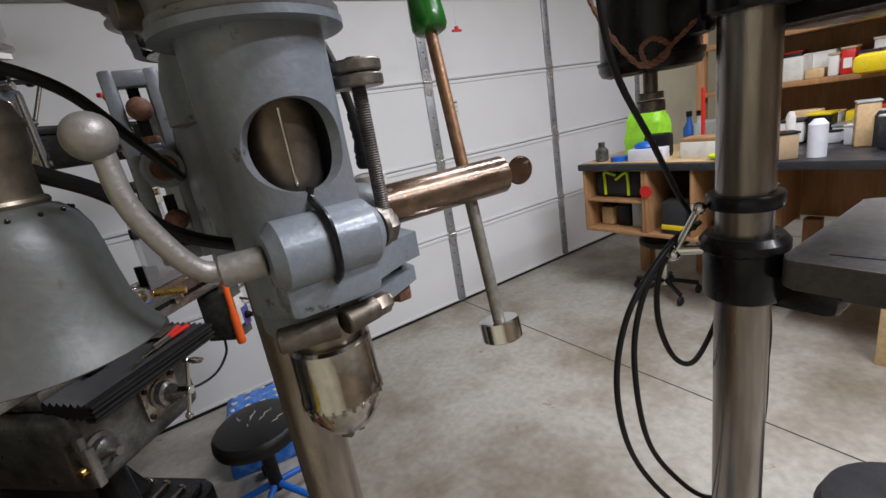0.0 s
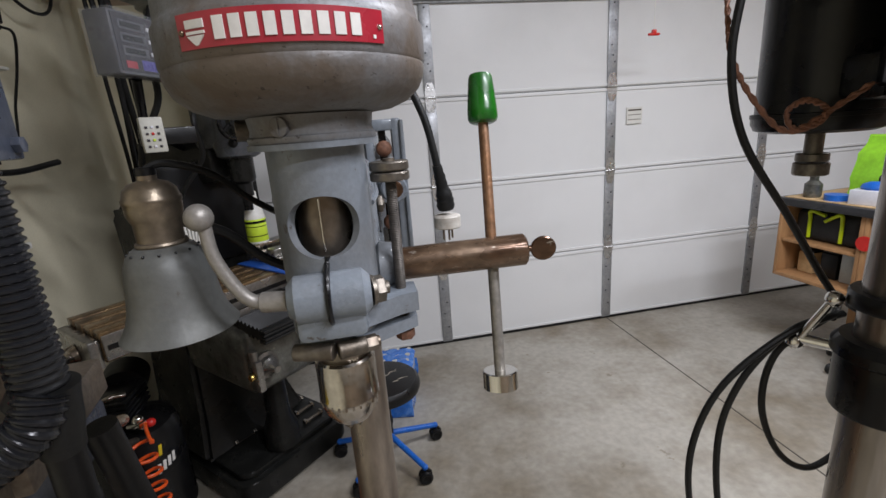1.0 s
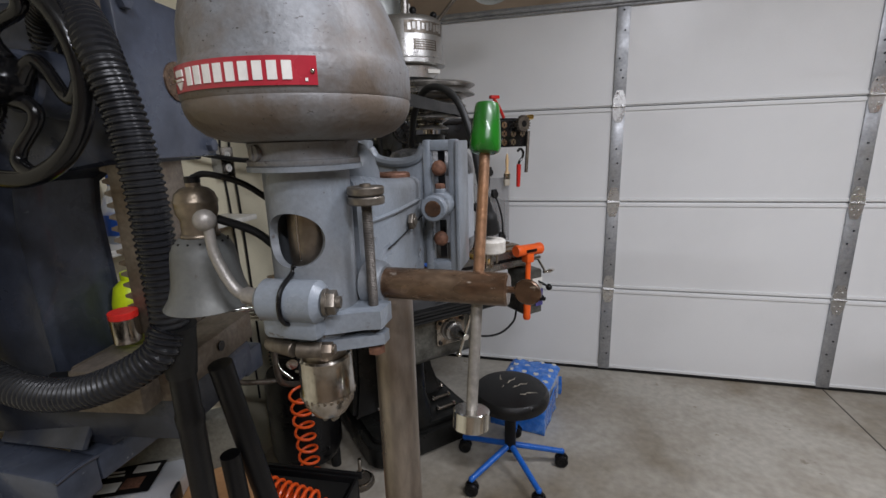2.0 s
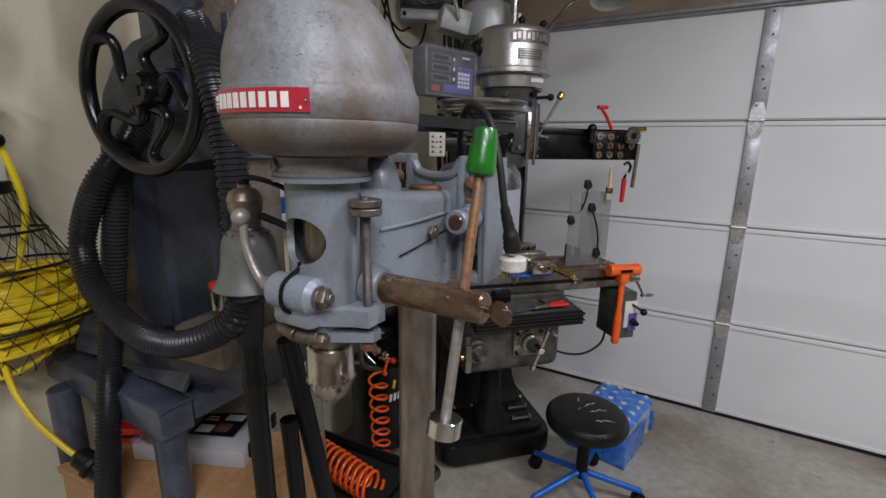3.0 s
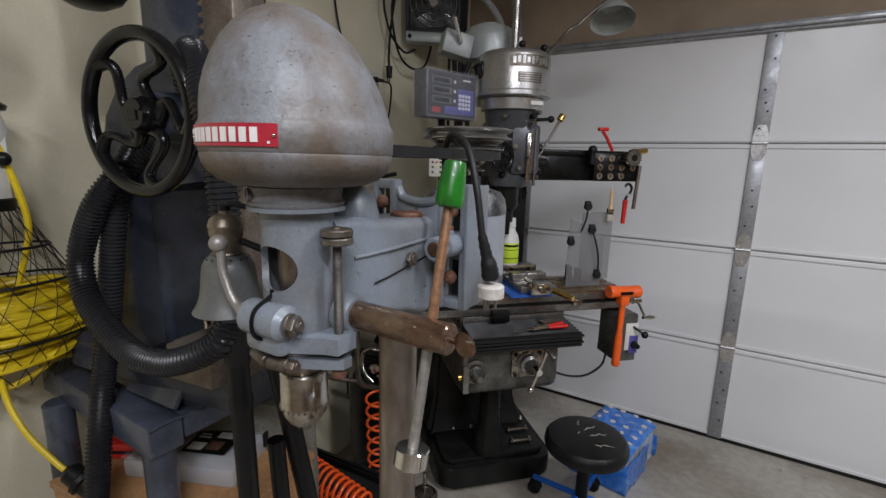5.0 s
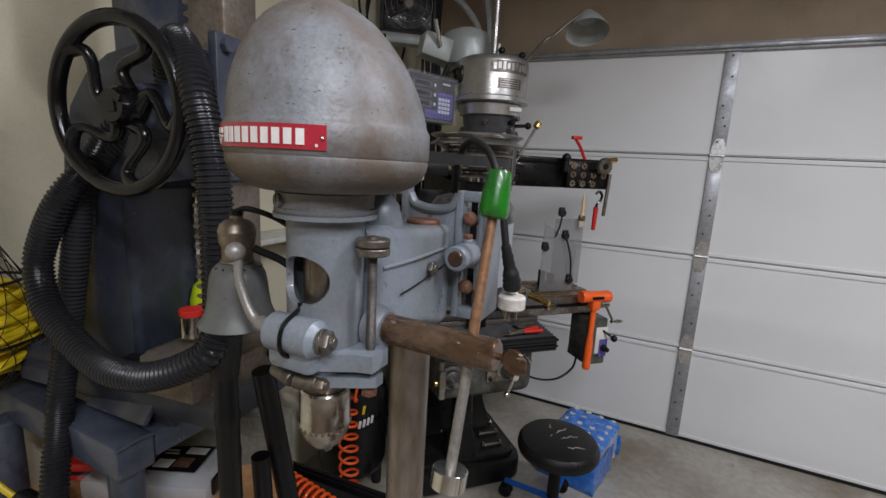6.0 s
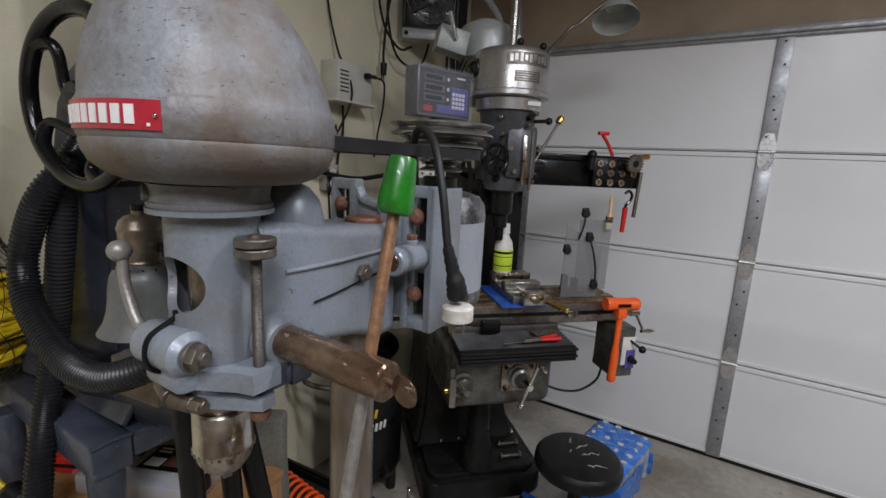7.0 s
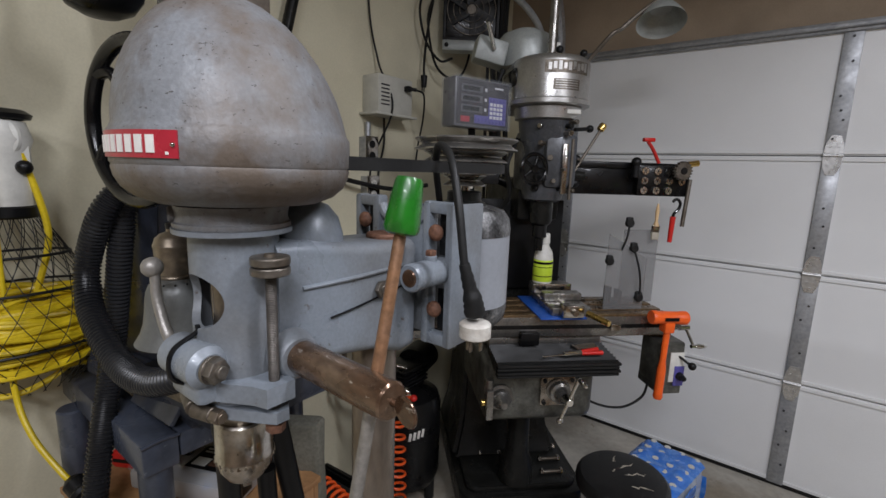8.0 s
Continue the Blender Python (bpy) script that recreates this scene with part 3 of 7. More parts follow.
    grid_o = [[bm.verts.new((SX + R * math.cos(2 * math.pi * k / seg), SY + R * math.sin(2 * math.pi * k / seg), z0 + (z1 - z0) * j / rows_n)) for k in range(seg)] for j in range(rows_n + 1)]
    Ri = R - 0.0065
    grid_i = [[bm.verts.new((SX + Ri * math.cos(2 * math.pi * k / seg), SY + Ri * math.sin(2 * math.pi * k / seg), z0 + (z1 - z0) * j / rows_n)) for k in range(seg)] for j in range(rows_n + 1)]

    def open_at(j, k):
        a = 2 * math.pi * (k + 0.5) / seg - (win_a % (2 * math.pi))
        a = (a + math.pi) % (2 * math.pi) - math.pi
        z = z0 + (z1 - z0) * (j + 0.5) / rows_n
        if math.hypot(a * R * 0.92, (z - win_z) / 0.87) < wr:
            return True
        return False
    for j in range(rows_n):
        for k in range(seg):
            q = (k + 1) % seg
            if not open_at(j, k):
                bm.faces.new((grid_o[j][k], grid_o[j][q], grid_o[j + 1][q], grid_o[j + 1][k]))
                bm.faces.new((grid_i[j][k], grid_i[j + 1][k], grid_i[j + 1][q], grid_i[j][q]))
                for dj, dk, e in ((1, 0, ((j + 1, k), (j + 1, q))), (-1, 0, ((j, k), (j, q))), (0, 1, ((j, q), (j + 1, q))), (0, -1, ((j, k), (j + 1, k)))):
                    if 0 <= j + dj < rows_n and open_at(j + dj, (k + dk) % seg):
                        (a, b), (c, d) = e
                        bm.faces.new((grid_o[a][b], grid_o[c][d], grid_i[c][d], grid_i[a][b]))
    # smooth the stepped rim of the window onto a true ellipse
    for gr, rad in ((grid_o, R), (grid_i, Ri)):
        for j in range(rows_n + 1):
            for k in range(seg):
                v = gr[j][k]
                a = 2 * math.pi * k / seg - (win_a % (2 * math.pi))
                a = (a + math.pi) % (2 * math.pi) - math.pi
                x, z = a * R * 0.92, (v.co.z - win_z) / 0.87
                d = math.hypot(x, z)
                faces_open = any(open_at(jj, kk % seg) for jj in (j - 1, j) for kk in (k - 1, k) if 0 <= jj < rows_n)
                faces_shut = any(not open_at(jj, kk % seg) for jj in (j - 1, j) for kk in (k - 1, k) if 0 <= jj < rows_n)
                if faces_open and faces_shut and d > 1e-6:
                    x, z = x * wr / d, z * wr / d
                    a2 = win_a + x / (R * 0.92)
                    v.co = Vector((SX + rad * math.cos(a2), SY + rad * math.sin(a2), win_z + z * 0.87))
    for k in range(seg):
        q = (k + 1) % seg
        bm.faces.new((grid_o[0][k], grid_i[0][k], grid_i[0][q], grid_o[0][q]))
        bm.faces.new((grid_o[-1][k], grid_o[-1][q], grid_i[-1][q], grid_i[-1][k]))
    bmesh.ops.delete(bm, geom=[v for v in bm.verts if not v.link_faces], context="VERTS")
    body = part("quill_housing", bm, "hammer_grey", dp, "grey cast quill housing with a round window", smooth=40)
    part("quill", lathe([(0, 1.255), (0.0205, 1.255), (0.0205, 1.36), (0.021, 1.362), (0.021, 1.43), (0, 1.43)], 40, Matrix.Translation((SX, SY, 0))), "worn_steel", dp, "worn steel quill sleeve")
    part("quill_seam", bar((SX - 0.0015, SY - 0.0206, 1.362), (SX - 0.0015, SY - 0.0206, 1.402), 0.0011, seg=8), "bright_steel", dp)
    # clamp boss in front, split by a slot
    boss = join(rod(0.0178, 0.059, 0.0055, 40, along((SX - 0.0305, FY - 0.0258, 1.333), (SX + 0.0285, FY - 0.0242, 1.333))), span(SX - 0.028, SX + 0.024, FY - 0.034, FY - 0.01, 1.3, 1.33, 0.006))
    part("clamp_boss", boss, "hammer_grey", body)
    part("cast_fillet", ball(0.03, (SX - 0.002, SY - 0.019, 1.333), 40, (1.0, 0.74, 0.78)), "hammer_grey", body)
    slot = [(SX + 0.0005, SY - 0.0357, 1.362), (SX - 0.0008, SY - 0.0362, 1.356), (SX - 0.001, FY - 0.0392, 1.3468), (SX - 0.0015, FY - 0.0438, 1.333), (SX - 0.0015, FY - 0.0402, 1.32), (SX - 0.0015, SY - 0.0375, 1.308), (SX - 0.002, SY - 0.036, 1.297)]
    part("slot", tube(slot, 0.0021, 8), "black_paint", body, "dark split line")
    part("clamp_screw", bar((SX - 0.05, FY - 0.02, 1.333), (SX - 0.03, FY - 0.024, 1.333), 0.0075, seg=24), "dull_alloy", body)
    nut_m = along((SX + 0.028, FY - 0.025, 1.333), (SX + 0.06, FY - 0.017, 1.333))
    part("hex_nut", join(moved(rod(0.0115, 0.003), nut_m), moved(hexagon(0.0105, 0.0085), nut_m @ Matrix.Translation((0, 0, 0.002))), moved(rod(0.0052, 0.014), nut_m)), "dull_steel", body, "brown-grey hexagon clamp nut")
    # lever with a ball end
    lever = join(tube([(SX - 0.045, FY - 0.021, 1.333), (SX - 0.056, FY - 0.0205, 1.3355), (SX - 0.065, FY - 0.021, 1.347), (SX - 0.075, FY - 0.0215, 1.371), (-0.598, -2.455, 1.396)], 0.0052, 14, 8,
                      radii=[0.0052 - 0.0008 * k / 32 for k in range(33)]), ball(0.0095, (-0.6, -2.456, 1.399), 28))
    part("clamp_lever", lever, "dull_alloy", dp, "dull metal clamp lever with a ball end")
    # arm back to the column
    def arm_ring(y, hw, zb, zt, cx=CX - 0.002):
        w, r = hw, min(0.012, hw * 0.4)
        o = rounded(2 * w, zt - zb, r, 5)
        return [(cx + px, y, (zb + zt) / 2 + pz) for px, pz in o]
    arm = loft([arm_ring(SY + 0.018, 0.03, 1.303, 1.43), arm_ring(SY + 0.05, 0.034, 1.31, 1.428), arm_ring(-2.34, 0.038, 1.308, 1.424), arm_ring(-2.29, 0.0395, 1.3, 1.418), arm_ring(-2.252, 0.041, 1.286, 1.417), arm_ring(-2.23, 0.038, 1.286, 1.416), arm_ring(-2.222, 0.03, 1.29, 1.412)])
    arm_ob = part("arm", arm, "hammer_grey", dp, "grey cast arm", smooth=50)
    part("rib", join(tube([(CX + 0.031, SY + 0.04, 1.386), (CX + 0.0375, -2.33, 1.3875), (CX + 0.0395, -2.25, 1.39)], 0.0022, 8)), "hammer_grey", arm_ob)
    part("split_line", tube([(CX + 0.0368, -2.352, 1.353), (CX + 0.0382, -2.32, 1.357), (CX + 0.0392, -2.24, 1.369)], 0.0011, 6), "black_paint", arm_ob)
    part("arch", lathe([(0.0385, 1.405), (0.038, 1.428), (0.0335, 1.445), (0.024, 1.457), (0.01, 1.463), (0, 1.464)], 40, Matrix.Translation((CX - 0.012, -2.345, 0))), "hammer_grey", arm_ob)
    part("column_cap", lathe([(0, 1.414), (0.0205, 1.414), (0.0215, 1.416), (0.0215, 1.4205), (0.02, 1.4225), (0, 1.4225)], 32, Matrix.Translation((CX + 0.006, -2.249, 0))), "rust_bolt", arm_ob, "rusty brown column cap")
    nm = along((CX + 0.039, -2.288, 1.37), (CX + 0.06, -2.288, 1.37))
    part("arm_bolt", join(moved(hexagon(0.0098, 0.006), nm), moved(rod(0.0055, 0.0075), nm)), "dull_steel", arm_ob)
    part("side_flange", bar((CX + 0.03, -2.394, 1.331), (CX + 0.05, -2.396, 1.331), 0.0225, 0.0195, 32), "hammer_grey", arm_ob)
    # depth stop
    part("stop_lug", join(loft([[(SX + 0.02 + dx, y, z) for dx, y in ((0.0, FY - 0.022), (0.032, FY - 0.004), (0.046, FY + 0.0), (0.046, FY + 0.026), (0.02, FY + 0.03), (0.0, FY + 0.02))] for z in (1.3015, 1.31, 1.318)])), "hammer_grey", body)
    rx, ry = -0.4672, -2.4195
    part("stop_rod", lathe([(0.0046 - (0.00045 if k % 2 else 0), 1.272 + 0.14 * k / 190) for k in range(191)], 16, Matrix.Translation((rx, ry, 0))), "thread_steel", dp, "threaded steel depth stop rod")
    for z in (1.4085, 1.4165):
        part("knurled_nut", lathe([(0, z), (0.0148, z), (0.0156, z + 0.001), (0.0156, z + 0.0058), (0.0148, z + 0.0068), (0, z + 0.0068)], 48, Matrix.Translation((rx, ry, 0))), "dull_steel", dp, "knurled brown steel nut")
    part("rod_tip", lathe([(0.005, 1.423), (0.0046, 1.4255), (0, 1.426)], 16, Matrix.Translation((rx, ry, 0))), "dull_steel", dp)
    # collar below the housing
    collar = join(lathe([(0.0205, 1.282), (0.033, 1.282), (0.034, 1.2835), (0.034, 1.2935), (0.033, 1.295), (0.0205, 1.295)], 40, Matrix.Translation((SX, SY, 0))),
                  loft([[(x, y, z) for x, y in ((SX + 0.015, FY - 0.02), (rx + 0.002, ry - 0.0115), (rx + 0.011, ry - 0.006), (rx + 0.011, ry + 0.006), (rx + 0.002, ry + 0.0115), (SX + 0.015, FY + 0.025))] for z in (1.2835, 1.2935)]))
    part("stop_collar", collar, "hammer_grey", dp)
    bolt = join(bar((SX - 0.034, FY - 0.0175, 1.2885), (SX - 0.004, FY - 0.026, 1.2885), 0.0068, seg=20), bar((SX - 0.001, FY - 0.0265, 1.2885), (SX + 0.02, FY - 0.021, 1.2885), 0.0068, seg=20))
    part("collar_lug", bolt, "dull_steel", dp)
    bmx = along((SX + 0.018, FY - 0.0215, 1.2885), (SX + 0.05, FY - 0.0135, 1.2885))
    part("collar_bolt", join(moved(hexagon(0.0065, 0.011), bmx), moved(rod(0.0045, 0.013), bmx)), "worn_steel", dp)
    part("stop_nut", moved(hexagon(0.0082, 0.0075), Matrix.Translation((rx, ry, 1.272))), "rust_bolt", dp)
    # chuck
    part("chuck_arbor", lathe([(0, 1.26), (0.0165, 1.26), (0.0165, 1.283), (0, 1.283)], 28, Matrix.Translation((SX, SY, 0))), "black_paint", dp)
    chuck = part("chuck", lathe([(0, 1.2665), (0.0235, 1.2665), (0.0252, 1.2645), (0.0252, 1.2315), (0.0258, 1.2305), (0.0258, 1.2265), (0.0245, 1.2255), (0.0235, 1.217), (0.0165, 1.206), (0.0135, 1.2055), (0, 1.2055)], 56, Matrix.Translation((SX, SY, 0))), "bright_steel", dp, "steel three-jaw drill chuck")
    for k in range(26):
        a = 2 * math.pi * k / 26
        part("tooth", box(0.002, 0.0028, 0.0035, at=(SX + 0.0249 * math.cos(a), SY + 0.0249 * math.sin(a), 1.2266)), "worn_steel", chuck, smooth=0)
    for k in range(3):
        a = radians(-60 + 120 * k)
        d = Vector((math.cos(a), math.sin(a), 0))
        part("key_hole", rod(0.0035, 0.002, m=along(Vector((SX, SY, 1.2185)) + d * 0.0205, Vector((SX, SY, 1.216)) + d * 0.05)), "black_paint", chuck)
        part("jaw", moved(box(0.0045, 0.008, 0.014, 0.001, (0.006, 0, 1.2035)), Matrix.Translation((SX, SY, 0)) @ pose(0, 0, 0, 0, 0, -20 + 120 * k)), "dull_steel", chuck)
    # feed hub and spokes
    hub = part("feed_hub", join(bar((CX + 0.045, -2.394, 1.331), (-0.349, -2.4015, 1.3325), 0.0146, seg=40)), "rust", dp, "rusty brown feed hub tube")
    part("thumb_screw", join(bar((-0.352, -2.4015, 1.3325), (-0.338, -2.402, 1.3325), 0.003), moved(rod(0.0118, 0.0035, 0.0012), facing((-0.3325, -2.4035, 1.3325), (0.95, -0.2, 0), (0, -0.1, 1)))), "rust", dp)
    top, low = Vector((-0.3727, -2.3605, 1.489)), Vector((-0.3815, -2.4145, 1.209))
    dirn = (top - low).normalized()
    mid = low + dirn * 0.125
    part("spoke", bar(mid - dirn * 0.004, top - dirn * 0.03, 0.0052, 0.0047, 20), "coppery_rod", dp, "brown stained feed spoke")
    part("spoke", bar(low, mid, 0.0052, seg=20), "grey_rod", dp)
    kp = along(top - dirn * 0.0435, top)
    part("knob", lathe([(0, 0), (0.0095, 0), (0.0124, 0.0015), (0.0138, 0.0045), (0.0136, 0.012), (0.0122, 0.028), (0.0108, 0.0405), (0.0096, 0.0432), (0.006, 0.0438), (0, 0.0438)], 36, kp), "green_paint", dp, "glossy green tapered knob")
    kp = along(low - dirn * 0.0005, low + dirn)
    part("end_ring", lathe([(0.0055, 0.002), (0.0155, 0.002), (0.0165, 0.003), (0.0165, 0.0185), (0.0155, 0.0195), (0.0055, 0.0195)], 40, kp @ Matrix.Translation((0, 0, -0.008))), "chrome", dp, "polished steel end ring")
    # motor mount
    def slot_frame(xa, xb, zb, zt, zm0, zm1):
        return join(span(xa, xa + 0.011, -2.217, -2.2, zb, zt, 0.003), span(xb - 0.012, xb, -2.217, -2.2, zb, zt, 0.003), span(xa + 0.008, xb - 0.009, -2.2165, -2.2005, zt - 0.014, zt - 0.0005, 0.003),
                    span(xa + 0.008, xb - 0.009, -2.2165, -2.2005, zb + 0.0005, zb + 0.015, 0.003), span(xa + 0.008, xb - 0.009, -2.2165, -2.2005, zm0, zm1, 0.003))
    mount = part("mount_web", join(span(-0.551, -0.476, -2.211, -2.204, 1.3, 1.438, 0.002), tube([(-0.55, -2.21, 1.45), (-0.54, -2.21, 1.437), (-0.513, -2.21, 1.432), (-0.487, -2.21, 1.437), (-0.477, -2.21, 1.453)], 0.0065, 10)), "hammer_grey", dp, "grey cast motor mount web")
    part("mount_frame", slot_frame(-0.592, -0.549, 1.296, 1.462, 1.366, 1.394), "hammer_grey", mount, "grey cast slotted frame")
    part("mount_frame", slot_frame(-0.478, -0.433, 1.289, 1.46, 1.364, 1.392), "hammer_grey", mount, "grey cast slotted frame")
    part("mount_flange", span(-0.4355, -0.4305, -2.222, -2.16, 1.292, 1.458, 0.002), "hammer_grey", mount)
    for x, z in ((-0.571, 1.43), (-0.456, 1.425), (-0.456, 1.335), (-0.571, 1.335)):
        part("mount_bolt", ball(0.0098, (x, -2.219, z), 16, (1, 0.7, 1)), "rust_bolt", mount)
        part("slot_back", span(x - 0.0045, x + 0.0045, -2.2055, -2.2035, z - 0.028, z + 0.022), "black_paint", mount, smooth=0)
    for x, z in ((-0.452, 1.381), (-0.57, 1.381)):
        boss = part("rod_boss", join(bar((x, -2.268, z), (x, -2.208, z), 0.0155, seg=28), bar((x, -2.232, z + 0.012), (x, -2.232, z + 0.02), 0.007, seg=16)), "hammer_grey", mount)
        part("mount_rod", bar((x, -2.2695, z), (x, -2.15, z), 0.0098, seg=24), "rust", boss)
        part("set_screw", moved(hexagon(0.0065, 0.006), Matrix.Translation((x, -2.232, z + 0.02))), "rust_bolt", boss)
    # motor
    MX, MY = -0.502, -2.098
    mr = 0.066
    motor = part("motor_shell", lathe([(mr, 1.313), (mr, 1.412)], 56, Matrix.Translation((MX, MY, 0))), "motor_enamel", dp, "grey enamelled motor shell")
    for prof_m in ([(0, 1.448), (0.04, 1.448), (0.056, 1.443), (mr - 0.002, 1.432), (mr + 0.0005, 1.418), (mr + 0.0005, 1.41), (0, 1.41)], [(0, 1.278), (0.04, 1.278), (0.056, 1.283), (mr - 0.002, 1.293), (mr + 0.0005, 1.305), (mr + 0.0005, 1.314), (0, 1.314)]):
        part("end_bell", lathe(prof_m, 56, Matrix.Translation((MX, MY, 0))), "speckle", motor, "black speckled motor end bell")
    part("bearing_housing", lathe([(0.032, 1.446), (0.03, 1.452), (0.024, 1.455), (0.024, 1.466), (0.02, 1.468), (0.0, 1.468)], 36, Matrix.Translation((MX, MY, 0))), "mill_dark", motor)
    part("motor_shaft", rod(0.008, 0.098, m=Matrix.Translation((MX, MY, 1.44))), "bright_steel", motor)
    steps = []
    z = 1.475
    for r in (0.03, 0.043, 0.057, 0.07):
        steps += [(r, z), (r, z + 0.0015), (r - 0.009, z + 0.0065), (r - 0.009, z + 0.008), (r, z + 0.013), (r, z + 0.0145)]
        z += 0.0158
    part("cone_pulley", lathe([(0.008, 1.475), *steps, (0.066, z), (0.06, z - 0.004), (0.02, z - 0.004), (0.02, z), (0.008, z)], 64, Matrix.Translation((MX, MY, 0))), "ground_steel", dp, "worn cast metal four-step cone pulley")
    # v belt
    bz = 1.4985
    pts = []
    for cx, cy, r, a_0, a_1 in ((MX, MY, 0.05, -5, 185), (SX, SY, 0.06, 180, 360)):
        pts += [(cx + r * math.cos(radians(a_0 + (a_1 - a_0) * k / 20)), cy + r * math.sin(radians(a_0 + (a_1 - a_0) * k / 20)), bz) for k in range(21)]
    bm = bmesh.new()
    rings = []
    n = len(pts)
    for i, q in enumerate(pts):
        q = Vector(q)
        t = (Vector(pts[(i + 1) % n]) - Vector(pts[i - 1])).normalized()
        nrm = Vector((t.y, -t.x, 0))
        rings.append([bm.verts.new(q + nrm * o + Vector((0, 0, h))) for o, h in ((0.004, -0.0062), (0.004, 0.0062), (-0.004, 0.0042), (-0.004, -0.0042))])
    for a, b in zip(rings, rings[1:] + rings[:1]):
        for k in range(4):
            bm.faces.new((a[k], a[(k + 1) % 4], b[(k + 1) % 4], b[k]))
    part("v_belt", bm, "black_rubber", dp, "frayed black rubber drive belt", smooth=30)
    # cord and plug
    cord = part("power_cord", tube([(-0.52, -2.13, 1.452), (-0.5, -2.166, 1.5), (-0.47, -2.2, 1.523), (-0.432, -2.228, 1.508), (-0.409, -2.243, 1.46), (-0.397, -2.246, 1.4), (-0.391, -2.24, 1.364)], 0.0045, 12), "black_rubber", dp, "taped black rubber power cord")
    part("taped_end", tube([(-0.3975, -2.246, 1.402), (-0.393, -2.242, 1.38), (-0.3895, -2.2385, 1.362), (-0.388, -2.236, 1.347)], 0.0068, 12, 5, radii=[0.0055, 0.0062, 0.006, 0.0072, 0.0066, 0.0076, 0.007, 0.0082, 0.0095, 0.0105, 0.0098, 0.0112, 0.0105, 0.0115, 0.011, 0.01]), "black_rubber", cord)
    plug = part("plug", lathe([(0, 1.323), (0.0155, 1.323), (0.0168, 1.3245), (0.0168, 1.3375), (0.0155, 1.339), (0.012, 1.34), (0, 1.34)], 36, Matrix.Translation((-0.3875, -2.2355, 0))), "plug_white", cord, "chipped white plug")
    for dx, dy in ((-0.006, -0.003), (0.006, 0.003), (0.0, -0.007)):
        part("prong", box(0.002, 0.0045, 0.016, 0.0004, (-0.3875 + dx, -2.2355 + dy, 1.3165)), "brass_old", plug)
    return dp


drill_press()


def bell_lamp():
    lamp = thing("work_lamp", "small aluminium bell work lamp with a brass socket", "lamp", (-0.64, -2.42, 0.004))
    shade_out = [(0.0135, 1.374), (0.0195, 1.3722), (0.0248, 1.3675), (0.0282, 1.36), (0.0298, 1.35), (0.031, 1.338), (0.0328, 1.326), (0.036, 1.316), (0.0398, 1.3095), (0.0418, 1.3065)]
    prof = shade_out + [(0.0412, 1.3058), (0.039, 1.3088), (0.035, 1.3155), (0.0318, 1.326), (0.03, 1.338), (0.0288, 1.35), (0.027, 1.3595), (0.0238, 1.3662), (0.0185, 1.3702), (0, 1.3705)]
    shade = part("shade", lathe([(0, 1.374), *prof], 48), "lamp_aluminium", lamp, "spun aluminium bell shade, scratched")
    part("socket", lathe([(0, 1.373), (0.0172, 1.373), (0.0178, 1.3745), (0.0172, 1.376), (0.0158, 1.3768), (0.0158, 1.39), (0.0168, 1.392), (0.0185, 1.396), (0.0188, 1.4), (0.0188, 1.404), (0.0195, 1.405), (0.0195, 1.4075), (0.0188, 1.4085), (0.0172, 1.414), (0.0125, 1.4185), (0.0065, 1.4205), (0.0065, 1.424), (0, 1.424)], 40), "brass_old", lamp, "aged brass lamp socket")
    for k in range(14):
        a = 2 * math.pi * k / 14
        part("vent_hole", ball(0.0011, (0.0235 * math.cos(a), 0.0235 * math.sin(a), 1.3692), 6), "black_paint", shade)
    part("bulb", lathe([(0, 1.32), (0.012, 1.325), (0.017, 1.337), (0.014, 1.352), (0.009, 1.37), (0, 1.37)], 24), "white_plastic", lamp)
    part("cap", rod(0.0068, 0.006, m=Matrix.Translation((0, 0, 1.4235))), "black_plastic", lamp)
    part("flex", tube([(0, 0, 1.428), (0.012, 0.006, 1.431), (0.035, 0.025, 1.42), (0.055, 0.05, 1.395), (0.075, 0.09, 1.37)], 0.003, 8), "black_rubber", lamp)
    part("bracket", tube([(0.01, 0.012, 1.388), (0.035, 0.035, 1.37), (0.06, 0.05, 1.34), (0.095, 0.05, 1.322), (0.125, 0.04, 1.32)], 0.0042, 10), "black_rubber", lamp, "black flexible lamp arm")


bell_lamp()


# ---- the milling machine in the corner ----
def handle_crank(parent, at, axis, arm_dir, length, name="crank_handle", back=0.4):
    """A chrome crank arm with a ball handle."""
    a, d = Vector(at), Vector(arm_dir).normalized()
    ax = Vector(axis).normalized()
    e = a + d * length
    bm = join(bar(a - ax * 0.02, a + ax * 0.025, 0.013), bar(a + ax * 0.012 - d * length * back, e + ax * 0.012, 0.007, 0.006),
              ball(0.012, a + ax * 0.012 - d * length * back, 14), bar(e, e + ax * 0.02, 0.008), lathe([(0, 0), (0.006, 0.0), (0.011, 0.02), (0.009, 0.045), (0.005, 0.055), (0, 0.056)], 16, along(e + ax * 0.015, e + ax)))
    return part(name, bm, "chrome", parent, "chromed crank handle")


